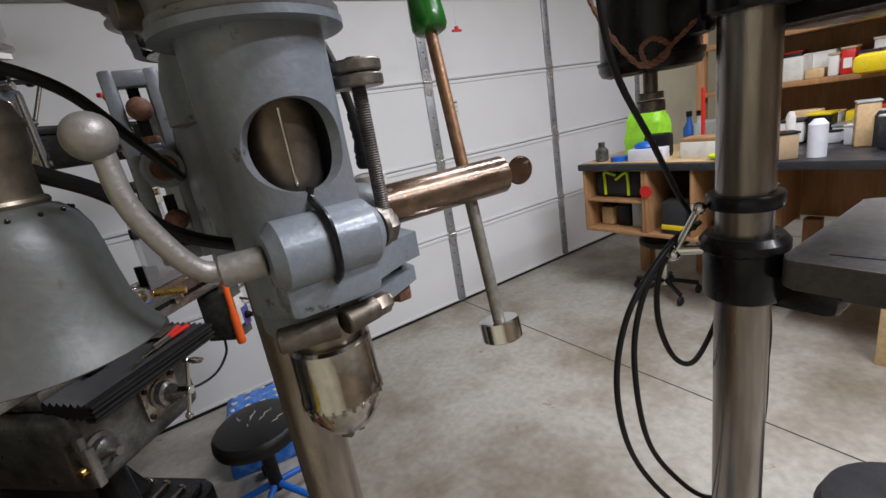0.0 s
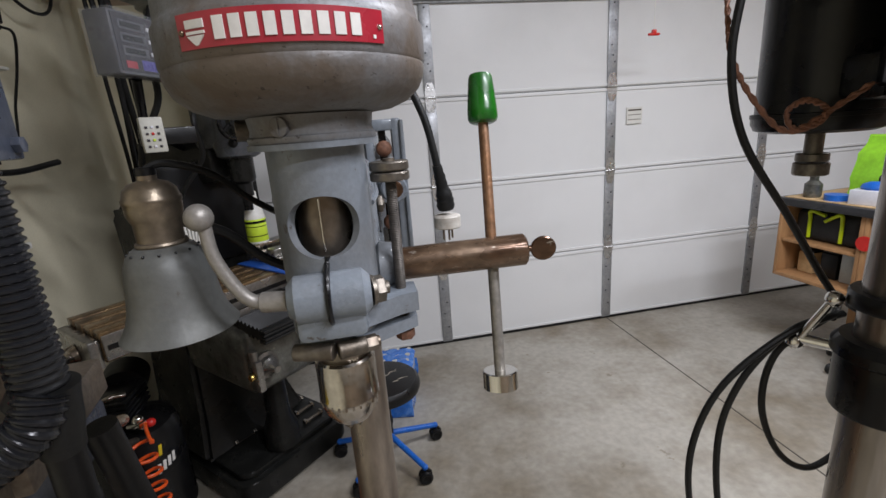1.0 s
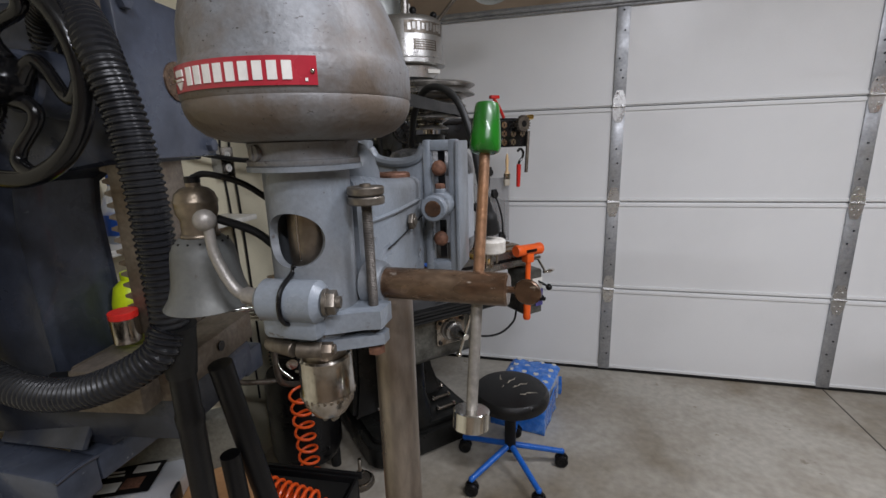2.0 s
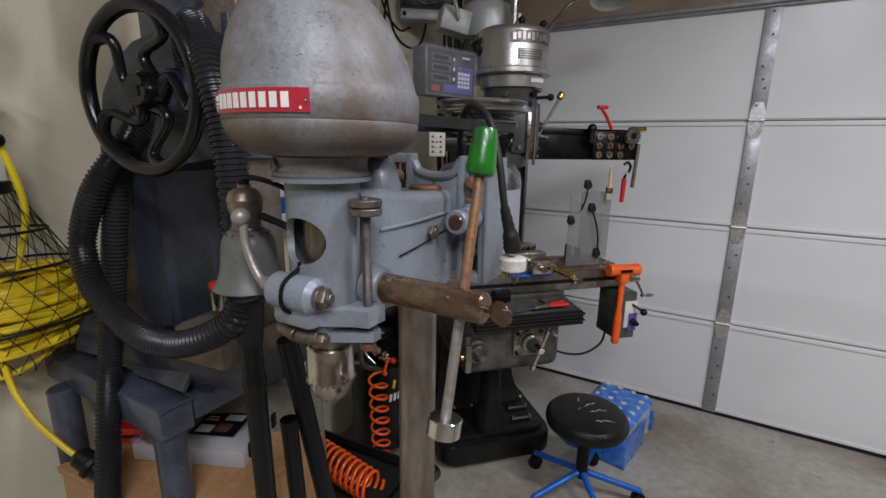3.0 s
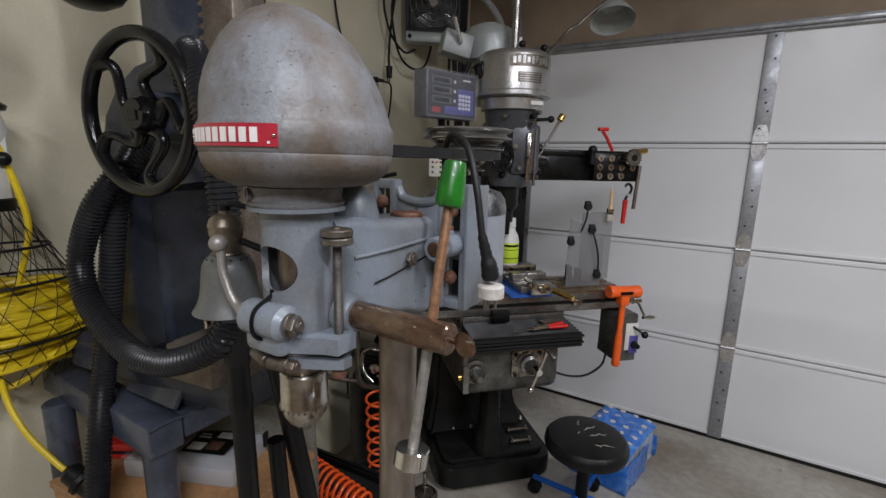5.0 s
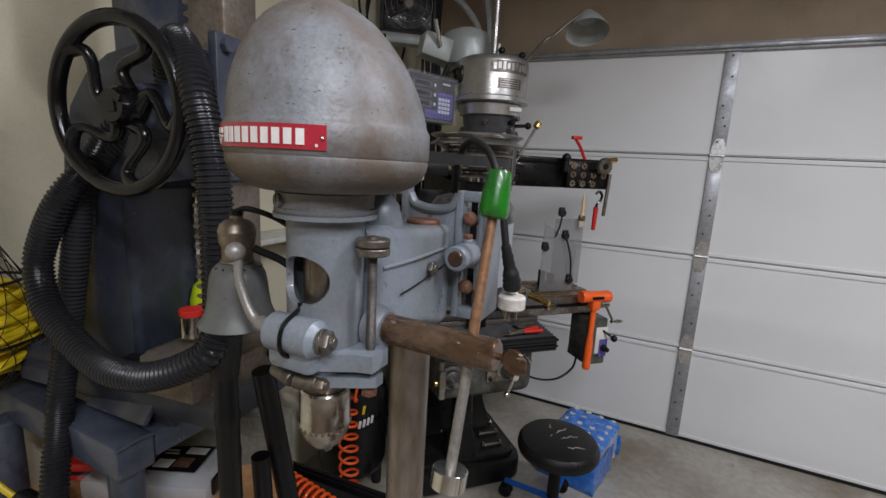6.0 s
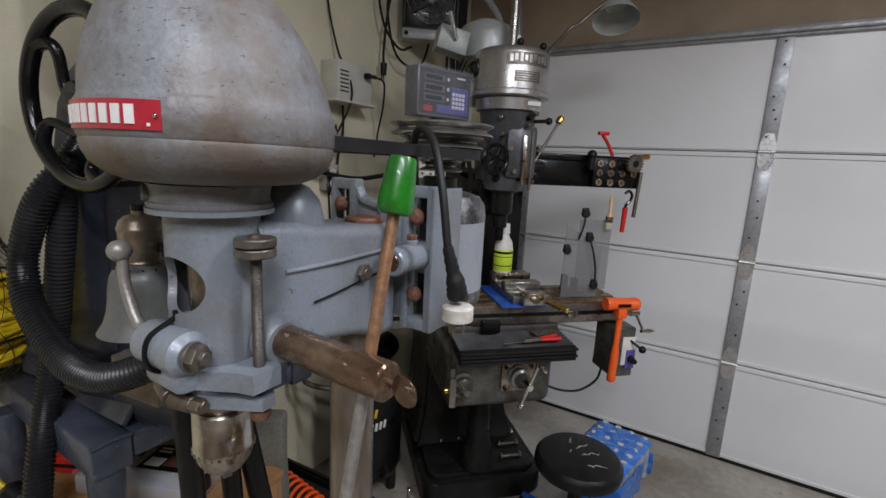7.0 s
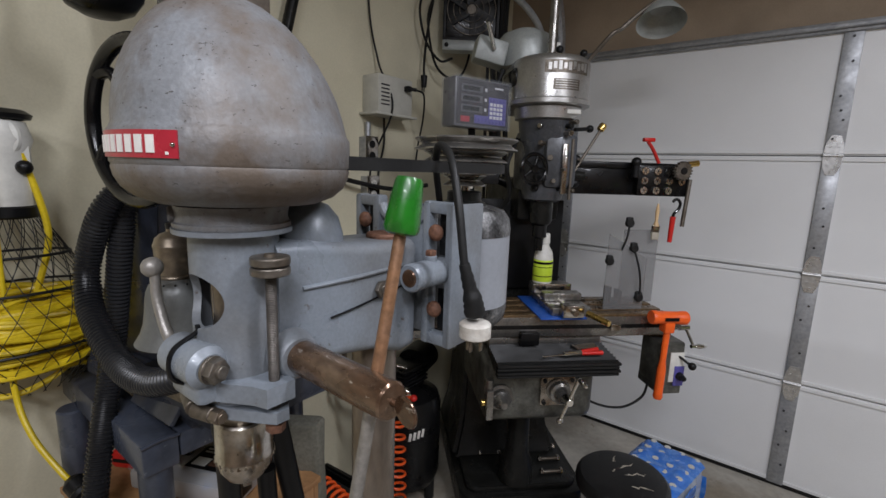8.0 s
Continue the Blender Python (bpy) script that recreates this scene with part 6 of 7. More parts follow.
def trigger_bottle(x, y, z, body_mat, head_mat, label):
    b = thing("spray_bottle", label, "bottle", (x, y, z))
    part("bottle", lathe([(0, 0), (0.04, 0), (0.044, 0.006), (0.044, 0.1), (0.036, 0.13), (0.018, 0.16), (0.014, 0.175), (0, 0.175)], 24), body_mat, b)
    part("label", lathe([(0.0442, 0.025), (0.0447, 0.026), (0.0447, 0.085), (0.0442, 0.086)], 24), "blue_plastic" if body_mat != "neon_yellow" else "neon_yellow", b)
    part("trigger_head", join(span(-0.02, 0.05, -0.012, 0.012, 0.195, 0.225, 0.006), rod(0.017, 0.03, m=Matrix.Translation((0, 0, 0.17))), moved(box(0.01, 0.012, 0.05, 0.003), Matrix.Translation((0.035, 0, 0.18)) @ pose(0, 0, 0, 0, -20, 0))), head_mat, b)


trigger_bottle(WALL_X + 0.08, -1.72, 1.19, "clear", "blue_plastic", "clear spray bottle with a blue trigger head")
trigger_bottle(WALL_X + 0.08, -1.6, 1.19, "white_plastic", "white_plastic", "white cleaner bottle on the wall shelf")
can = thing("spray_can", "blue spray can with a red band on the wall shelf", "spray can", (WALL_X + 0.08, -1.858, 1.19))
part("can_body", lathe([(0, 0), (0.03, 0), (0.033, 0.004), (0.033, 0.165), (0.029, 0.175), (0.018, 0.182), (0, 0.182)], 28), "blue_plastic", can)
part("red_band", lathe([(0.0332, 0.11), (0.0337, 0.111), (0.0337, 0.149), (0.0332, 0.15)], 28), "red_plastic", can)
part("cap", rod(0.026, 0.035, m=Matrix.Translation((0, 0, 0.176))), "white_plastic", can)
jug = thing("lime_jug", "bright yellow-green plastic jug beside the press", "jug", (-1.185, -2.055, 1.06))
part("body", lathe([(0, 0), (0.034, 0), (0.038, 0.008), (0.038, 0.085), (0.03, 0.12), (0.014, 0.135), (0, 0.135)], 28), "neon_yellow", jug)
part("cap", rod(0.015, 0.018, m=Matrix.Translation((0, 0, 0.133))), "neon_yellow", jug)
part("handle", tube([(0.034, 0, 0.03), (0.058, 0, 0.045), (0.058, 0, 0.09), (0.03, 0, 0.11)], 0.007, 10), "neon_yellow", jug)

# under the stand
crate = thing("wooden_crate", "pale wooden box under the steel stand", "box", (-1.27, -2.16, 0), (0, 0, 6))
for nm, a in (("side", (-0.25, 0.25, -0.19, -0.175, 0.02, 0.66)), ("side", (-0.25, 0.25, 0.175, 0.19, 0.02, 0.66)), ("end", (-0.25, -0.235, -0.174, 0.174, 0.02, 0.66)), ("end", (0.235, 0.25, -0.174, 0.174, 0.02, 0.66)), ("lid", (-0.255, 0.255, -0.195, 0.195, 0.66, 0.678)), ("bottom", (-0.25, 0.25, -0.19, 0.19, 0.0, 0.02))):
    part(nm, span(*a, 0.002), "wood", crate)
org = thing("parts_organizer", "clear plastic parts organizer with a black printed label", "organizer", (-1.27, -2.12, 0.678), (0, 0, 24))
part("tray", span(-0.15, 0.15, -0.1, 0.1, 0.0, 0.05, 0.008), "translucent", org)
part("lid", span(-0.152, 0.152, -0.102, 0.102, 0.051, 0.06, 0.004), "film", org)
lab = part("label", span(-0.02, 0.1, -0.06, 0.04, 0.0605, 0.0615), "black_plastic", org, "black printed card", smooth=0)
for x0, x1, y0, y1, mt in ((-0.01, 0.03, -0.05, -0.02, "paper"), (0.035, 0.075, -0.045, -0.01, "rust_bolt"), (0.04, 0.09, 0.005, 0.03, "paper"), (-0.01, 0.025, 0.0, 0.006, "paper"), (-0.01, 0.02, 0.012, 0.018, "paper")):
    part("print_patch", span(x0, x1, y0, y1, 0.0613, 0.0622), mt, lab, smooth=0)
for k in range(10):
    rng = random.Random(30 + k)
    part("small_part", ball(0.012, (rng.uniform(-0.13, 0.13), rng.uniform(-0.08, 0.08), 0.02), 8, (1, rng.uniform(0.5, 1.4), 0.7)), ("brass", "bright_steel", "white_plastic", "blue_plastic")[k % 4], org)
for y in (-0.06, 0.06):
    part("latch", span(0.15, 0.158, y - 0.02, y + 0.02, 0.02, 0.06, 0.002), "black_plastic", org)
red = thing("caulking_gun", "red and black metal tool on the wooden box", "tool", (-1.42, -2.2, 0.678), (0, 0, 30))
part("body", span(-0.1, 0.08, -0.03, 0.03, 0.0, 0.05, 0.012), "red_plastic", red)
part("handle", span(0.04, 0.12, -0.012, 0.012, 0.04, 0.07, 0.006), "black_plastic", red)
part("black_strip", span(-0.09, 0.05, -0.032, 0.032, 0.02, 0.03, 0.002), "black_plastic", red)

# ---- air compressor and its coiled hose ----
comp = thing("air_compressor", "black upright air compressor with chrome fittings", "compressor", (-1.39, -1.19, 0))
comp.scale = (0.9, 0.9, 0.8)
tank = part("tank", lathe([(0, 0.08), (0.1, 0.09), (0.155, 0.12), (0.17, 0.17), (0.17, 0.58), (0.155, 0.63), (0.1, 0.66), (0, 0.67)], 48), "black_paint", comp)
part("decal", lathe([(0.1702, 0.42), (0.171, 0.421), (0.171, 0.449), (0.1702, 0.45)], 48), "black_plastic", tank)
for k, (a, z0, z1, mt) in enumerate(((-38, 0.52, 0.57, "yellow"), (-44, 0.44, 0.485, "white_print"), (-37, 0.445, 0.49, "white_print"), (-30, 0.45, 0.495, "white_print"), (-23, 0.455, 0.5, "white_print"))):
    p = Vector((0.171 * math.cos(radians(a)), 0.171 * math.sin(radians(a)), z0))
    part("decal_stroke", moved(box(0.013, 0.003, z1 - z0, 0.001, (0, 0, (z1 - z0) / 2)), Matrix.Translation(p) @ pose(0, 0, 0, 0, 8, a + 90)), mt, tank, "plain printed stroke")
pump = part("pump", span(-0.09, 0.05, -0.08, 0.08, 0.66, 0.8, 0.015), "black_paint", comp)
for k in range(5):
    part("fin", span(-0.1, 0.06, -0.09, 0.09, 0.69 + 0.022 * k, 0.7 + 0.022 * k, 0.003), "black_paint", pump)
part("motor_cover", lathe([(0, 0.0), (0.08, 0.0), (0.085, 0.02), (0.085, 0.14), (0.06, 0.16), (0, 0.16)], 32, along((-0.02, 0.06, 0.77), (-0.06, 0.2, 0.77))), "black_plastic", comp)
part("outlet_pipe", tube([(0.06, -0.08, 0.82), (0.02, -0.11, 0.83), (-0.02, -0.13, 0.8), (0.0, -0.15, 0.72), (0.05, -0.14, 0.66)], 0.01, 12), "bright_steel", comp)
part("regulator", join(bar((0.06, -0.1, 0.68), (0.12, -0.13, 0.7), 0.018), ball(0.02, (0.1, -0.12, 0.72), 14)), "chrome", comp)
part("red_knob", ball(0.018, (0.135, -0.11, 0.69), 14), "red_plastic", comp)
part("gauge", lathe([(0, 0), (0.024, 0), (0.026, 0.004), (0.026, 0.016), (0, 0.018)], 24, along((0.05, -0.13, 0.74), (0.1, -0.2, 0.75))), "bright_steel", comp)
for a in (20, 140, 260):
    part("foot", rod(0.025, 0.12, m=Matrix.Translation((0.13 * math.cos(radians(a)), 0.13 * math.sin(radians(a)), 0))), "black_rubber", comp)
in_comp = Matrix.Diagonal((1 / 0.9, 1 / 0.9, 1 / 0.8, 1)) @ Matrix.Translation((1.39, 1.19, 0))
frame_bar = part("push_handle", tube([(-1.42, -1.3, 0.5), (-1.5, -1.43, 0.56), (-1.51, -1.45, 0.62), (-1.51, -1.45, 0.8), (-1.505, -1.45, 0.835), (-1.48, -1.45, 0.842), (-1.35, -1.45, 0.852), (-1.325, -1.45, 0.845), (-1.315, -1.45, 0.81), (-1.31, -1.45, 0.63), (-1.305, -1.42, 0.57), (-1.32, -1.3, 0.5)], 0.011, 12), "dull_steel", comp, "bent steel tube push handle", m=in_comp)
part("grip", bar((-1.485, -1.45, 0.8425), (-1.4, -1.45, 0.849), 0.0155), "black_rubber", frame_bar, m=in_comp)
part("chrome_sleeve", bar((-1.39, -1.45, 0.85), (-1.345, -1.45, 0.853), 0.0145), "chrome", frame_bar, m=in_comp)
hose = thing("coiled_air_hose", "bright orange coiled air hose hanging from the compressor", "air hose")
pts = [(-1.28, -1.3, 0.56), (-1.25, -1.36, 0.57)]
for k in range(10 * 10 + 1):
    f = k / 100
    a = 2 * math.pi * 10 * f
    r = 0.036 if f < 0.85 else 0.036 + 0.05 * (f - 0.85) / 0.15
    pts.append((-1.25 + 0.02 * f + r * math.cos(a), -1.42 + r * math.sin(a), 0.56 - 0.53 * f))
part("coil", tube(pts, 0.0055, 10, 2), "orange_hose", hose)
hose2 = thing("coiled_air_hose", "bright orange coiled air hose lying in a black box", "air hose")
pts = []
for k in range(11 * 10 + 1):
    f = k / 110
    a = 2 * math.pi * 11 * f
    pts.append((-1.2 + 0.24 * f, -1.82 + 0.01 * f + 0.045 * math.cos(a), 0.475 + 0.045 * math.sin(a) - 0.05 * f))
part("coil", tube(pts, 0.0055, 10, 2), "orange_hose", hose2)
bin_ = thing("black_tote", "open black plastic tote on the floor", "tote", (-1.12, -1.8, 0), (0, 0, 4))
bin_.scale = (1.1, 1, 1.08)
for nm, a in (("wall_panel", (-0.2, 0.2, -0.14, -0.132, 0.012, 0.38)), ("wall_panel", (-0.2, 0.2, 0.132, 0.14, 0.012, 0.38)), ("wall_panel", (-0.2, -0.192, -0.131, 0.131, 0.012, 0.38)), ("wall_panel", (0.192, 0.2, -0.131, 0.131, 0.012, 0.38)), ("bottom", (-0.2, 0.2, -0.14, 0.14, 0.0, 0.012))):
    part(nm, span(*a, 0.002), "black_plastic", bin_)
for s in (-1, 1):
    part("rim", span(-0.21, 0.21, s * 0.145 - 0.007, s * 0.145 + 0.007, 0.37, 0.39, 0.004), "black_plastic", bin_)
# Plain dark block added to stand for the tote's contents.
part("liner", loft([[(0.18 * x, 0.12 * y, z) for x, y in ((-1, -1), (1, -1), (1, 1), (-1, 1))] for z in (0.014, 0.37)]), "black_rubber", bin_)
leveller = thing("levelling_mount", "steel levelling mount with a threaded stud on the floor", "levelling mount", (-1.115, -1.24, 0))
part("pad", lathe([(0, 0), (0.055, 0), (0.06, 0.008), (0.058, 0.02), (0.03, 0.03), (0, 0.03)], 32), "dull_steel", leveller)
part("ring", torus(0.045, 0.005, 32, 8, Matrix.Translation((0, 0, 0.026))), "bright_steel", leveller)
part("stud", rod(0.008, 0.1, m=Matrix.Translation((0, 0, 0.025))), "bright_steel", leveller)
part("nut", hexagon(0.016, 0.014, Matrix.Translation((0, 0, 0.05))), "bright_steel", leveller)
canvas = thing("canvas_tarp", "folded khaki canvas standing beneath the press stand", "tarp", (-1.2, -2.0, 0), (0, 0, 35))
cl = span(-0.16, 0.16, -0.03, 0.03, 0.0, 0.82, 0.015)
bmesh.ops.subdivide_edges(cl, edges=cl.edges[:], cuts=6, use_grid_fill=True)
for v in cl.verts:
    v.co += Vector(noise.noise_vector(v.co * 9)) * 0.012
    v.co.z = max(0, v.co.z)
part("cloth", cl, "green_cover", canvas, smooth=70)

# ---- on the cream wall ----
WX = WALL_X
box_v = thing("wall_control_box", "beige vented control box on the cream wall", "control box")
part("case", span(WX, WX + 0.1, -1.215, -1.0, 1.725, 1.885, 0.006), "beige_plastic", box_v)
for k in range(6):
    part("vent", span(WX + 0.1, WX + 0.1015, -1.2 + 0.0, -1.15, 1.76 + 0.016 * k, 1.766 + 0.016 * k), "screen_dark", box_v, smooth=0)
part("base_lip", span(WX, WX + 0.11, -1.235, -0.975, 1.718, 1.728, 0.002), "beige_plastic", box_v)
part("plug", join(span(WX + 0.1, WX + 0.13, -1.06, -1.035, 1.83, 1.855, 0.006), bar((WX + 0.125, -1.047, 1.843), (WX + 0.15, -1.03, 1.838), 0.008)), "black_plastic", box_v)


def wall_cord(points, r=0.0045, mat="black_rubber", label="black cable hung on the cream wall"):
    c = thing("wall_cable", label, "cable")
    part("cord", tube(points, r, 8, 8), mat, c)
    return c


wall_cord([(WX + 0.15, -1.03, 1.838), (WX + 0.16, -0.99, 1.82), (WX + 0.1, -0.92, 1.73), (WX + 0.04, -0.88, 1.62), (WX + 0.02, -0.87, 1.55), (WX + 0.008, -0.868, 1.5)])
wall_cord([(WX + 0.01, -1.185, 2.7), (WX + 0.01, -1.19, 2.2), (WX + 0.03, -1.15, 1.95), (WX + 0.11, -1.14, 1.75), (WX + 0.01, -1.17, 1.5), (WX + 0.012, -1.17, 1.2), (WX + 0.01, -1.16, 0.9), (WX + 0.01, -1.15, 0.3)])
wall_cord([(WX + 0.01, -1.09, 1.72), (WX + 0.02, -1.1, 1.6), (WX + 0.015, -1.13, 1.45), (WX + 0.012, -1.11, 1.2), (WX + 0.01, -1.1, 0.5)], 0.005)
for nm, y, z in (("outlet", -1.19, 1.4), ("outlet", -1.2, 1.57)):
    o = thing("outlet_box", "galvanised outlet box with black sockets on the wall", "outlet", (WX, y, z))
    part("box", span(0.0, 0.045, -0.035, 0.035, -0.055, 0.055, 0.004), "galvanised", o)
    part("cover", span(0.045, 0.049, -0.037, 0.037, -0.058, 0.058, 0.002), "bright_steel", o)
    for dz in (-0.024, 0.024):
        s = part("socket", rod(0.016, 0.003, m=along((0.049, 0, dz), (1, 0, dz))), "white_plastic" if z < 1.5 else "black_plastic", o)
        for dy in (-0.005, 0.005):
            part("slot", span(0.0518, 0.0526, dy - 0.001, dy + 0.001, dz - 0.003, dz + 0.005), "black_paint", s, smooth=0)
part("conduit", bar((0.02, 0, 0.05), (0.02, 0, 0.12), 0.012), "galvanised", o)
lp = [(WX + 0.03, -0.78, 2.3), (WX + 0.04, -0.83, 2.15), (WX + 0.04, -0.85, 2.0), (WX + 0.05, -0.86, 1.93)]
c = wall_cord(lp, 0.006, label="black cable with a plug hanging from the heater")
part("plug", join(bar((WX + 0.05, -0.86, 1.94), (WX + 0.05, -0.86, 1.885), 0.017, 0.013), *[span(WX + 0.045 + d, WX + 0.047 + d, -0.864, -0.857, 1.865, 1.886) for d in (-0.006, 0.006)]), "black_plastic", c)
wall_cord([(WX + 0.03, -0.76, 2.35), (WX + 0.05, -0.84, 2.2), (WX + 0.06, -0.8, 2.02), (WX + 0.08, -0.72, 1.955), (WX + 0.08, -0.6, 1.98), (WX + 0.06, -0.5, 2.1), (WX + 0.05, -0.45, 2.3)], 0.006)
wall_cord([(WX + 0.05, -0.8, 2.4), (WX + 0.05, -0.9, 2.25), (WX + 0.06, -0.87, 2.1), (WX + 0.08, -0.78, 2.02), (WX + 0.08, -0.68, 2.05)], 0.006)
heat = thing("fan_heater", "black fan heater with a wire grille high on the wall", "heater", (-1.56, -0.56, 2.085), (0, 0, -52))
part("case", join(span(0.02, 0.09, -0.13, 0.13, 0.03, 0.33, 0.01)), "black_paint", heat)
part("front_rim", join(span(0.09, 0.098, -0.14, 0.14, 0.05, 0.065, 0.002), span(0.09, 0.098, -0.14, 0.14, 0.325, 0.34, 0.002), span(0.09, 0.098, -0.14, -0.125, 0.06, 0.33, 0.002), span(0.09, 0.098, 0.125, 0.14, 0.06, 0.33, 0.002)), "black_plastic", heat)
part("control_strip", span(0.03, 0.105, -0.14, 0.14, 0.0, 0.05, 0.005), "mill_light", heat)
for r in (0.03, 0.06, 0.09, 0.12):
    part("grille_ring", torus(r, 0.002, 36, 6, along((0.1, 0, 0.195), (1, 0, 0.195))), "dull_steel", heat)
part("fan_hub", bar((0.08, 0, 0.195), (0.1, 0, 0.195), 0.025), "dull_steel", heat)
for k in range(6):
    a = radians(60 * k)
    part("fan_blade", moved(box(0.004, 0.05, 0.1, 0.001, (0, 0, 0.07)), Matrix.Translation((0.093, 0, 0.195)) @ pose(0, 0, 0, math.degrees(a), 0, 0) @ pose(0, 0, 0, 0, 0, 30)), "mill_grey", heat)
part("knob", ball(0.011, (0.107, -0.12, 0.025), 12), "black_plastic", heat)
beam = thing("wall_pipe", "grey steel conduit running up the wall behind the press", "pipe", kind="structure")
part("pipe", bar((WX + 0.05, -1.62, 1.95), (WX + 0.05, -1.4, 2.75), 0.02), "mill_dark", beam)

# work light reel with yellow cord in a net
reel = thing("cord_reel", "white cord reel hung on the wall with a black net", "cord reel", (WX + 0.11, -2.4, 0))
part("housing", join(lathe([(0.03, 1.36), (0.05, 1.37), (0.055, 1.42), (0.05, 1.5), (0.06, 1.53), (0.05, 1.57), (0, 1.575)], 32), span(-0.04, 0.04, -0.03, 0.05, 1.4, 1.55, 0.02)), "white_plastic", reel)
part("hand_loop", torus(0.04, 0.012, 32, 10, facing((0.02, -0.01, 1.535), (0.6, 0.8, 0), (0, 0, 1))), "white_plastic", reel)
part("top_cap", lathe([(0.03, 1.57), (0.06, 1.575), (0.064, 1.585), (0.05, 1.595), (0, 1.597)], 28), "black_plastic", reel)
part("knob", ball(0.016, (0.05, 0.03, 1.47), 14), "black_plastic", reel)
part("net_ring", lathe([(0.05, 1.355), (0.056, 1.36), (0.056, 1.38), (0.05, 1.385)], 32), "black_plastic", reel)


def bag_radius(z):
    return 0.055 + 0.135 * min(1, max(0, (1.365 - z) / 0.26)) if z > 1.1 else 0.19 - 0.1 * ((1.1 - z) / 0.16) ** 2


strands = []
for k in range(22):
    for s in (1, -1):
        pts = []
        for i in range(15):
            z = 1.365 - (1.365 - 0.945) * i / 14
            a = radians(360 * k / 22 + s * 75 * i / 14)
            r = bag_radius(z)
            pts.append((r * math.cos(a) * 0.62, r * math.sin(a), z))
        strands.append(tube(pts, 0.0011, 4, 2))
tagged(part("net", join(*strands), "black_rubber", reel, "black string net"), kind="stuff")
for z in (1.27, 1.19, 1.06):
    r = bag_radius(z)
    part("hoop", tube([(r * math.cos(radians(a)) * 0.62, r * math.sin(radians(a)), z) for a in range(0, 361, 20)], 0.0035, 6, 2), "black_rubber", reel)
ycord = thing("yellow_extension_cord", "bright yellow extension cord bundled in the net", "extension cord", (WX + 0.11, -2.4, 0))
rng = random.Random(8)
for k in range(26):
    z = 0.985 + 0.185 * ((k * 0.618) % 1)
    r = min(0.165, bag_radius(z) - 0.014) * rng.uniform(0.82, 1.0)
    tilt, ph = rng.uniform(-0.02, 0.02), rng.uniform(0, 6.28)
    pts = [(r * math.cos(a + ph) * 0.6, r * math.sin(a + ph), z + tilt * math.sin(a * 2 + ph) + 0.012 * math.sin(a + k)) for a in [2 * math.pi * i / 14 for i in range(15)]]
    part("loop", tube(pts, 0.0072, 8, 3), "yellow", ycord)
drop = part("hanging_end", tube([(0.04, -0.02, 1.56), (0.06, -0.03, 1.45), (0.065, -0.035, 1.2), (0.08, -0.04, 0.98), (0.13, -0.03, 0.88), (0.19, 0.0, 0.8), (0.22, 0.015, 0.775)], 0.0062, 10), "yellow", ycord)
part("plug", join(lathe([(0.012, 0), (0.022, 0.01), (0.024, 0.035), (0.03, 0.04), (0.03, 0.05), (0.024, 0.055), (0.024, 0.08), (0, 0.08)], 24, along((0.21, 0.01, 0.785), (0.27, 0.035, 0.745)))), "black_plastic", drop, "black plug")
part("strand_up", tube([(0.03, 0.02, 1.54), (0.04, 0.05, 1.4), (0.03, 0.06, 1.3), (0.02, 0.03, 1.18)], 0.0072, 8), "yellow", ycord)
dome = thing("black_lamp_shade", "black domed lamp shade above the press", "lamp shade", (-1.25, -2.275, 1.765))
part("shade", lathe([(0, 0.0), (0.03, 0.002), (0.055, 0.015), (0.072, 0.04), (0.078, 0.07), (0.07, 0.11), (0.03, 0.15), (0.012, 0.17), (0.012, 0.9), (0, 0.9)], 40), "black_paint", dome)
wall_cord([(WX + 0.02, -2.5, 2.6), (WX + 0.03, -2.44, 2.1), (WX + 0.03, -2.42, 1.8), (WX + 0.06, -2.42, 1.6)], 0.006)
wall_cord([(WX + 0.03, -1.55, 1.49), (WX + 0.06, -1.3, 1.43), (WX + 0.1, -1.1, 1.4), (WX + 0.16, -0.95, 1.42)], 0.01)

# dark bundle of machine cables up the corner
for k in range(6):
    rr = random.Random(50 + k)
    y0, x0 = -0.44 + 0.025 * k, -1.52 + 0.02 * (k % 3)
    wall_cord([(x0 + rr.uniform(0, 0.03), y0 + rr.uniform(-0.02, 0.02), 2.74), (x0, y0 + rr.uniform(-0.03, 0.03), 2.2), (x0 + rr.uniform(0, 0.03), y0, 1.75), (x0 + 0.02, y0 + rr.uniform(-0.03, 0.03), 1.35), (x0, y0 + rr.uniform(-0.03, 0.03), 0.95), (x0, y0, 0.4), (x0 - 0.03, y0, 0.02)], 0.009 + 0.003 * (k % 3), label="black machine cable running up the corner")


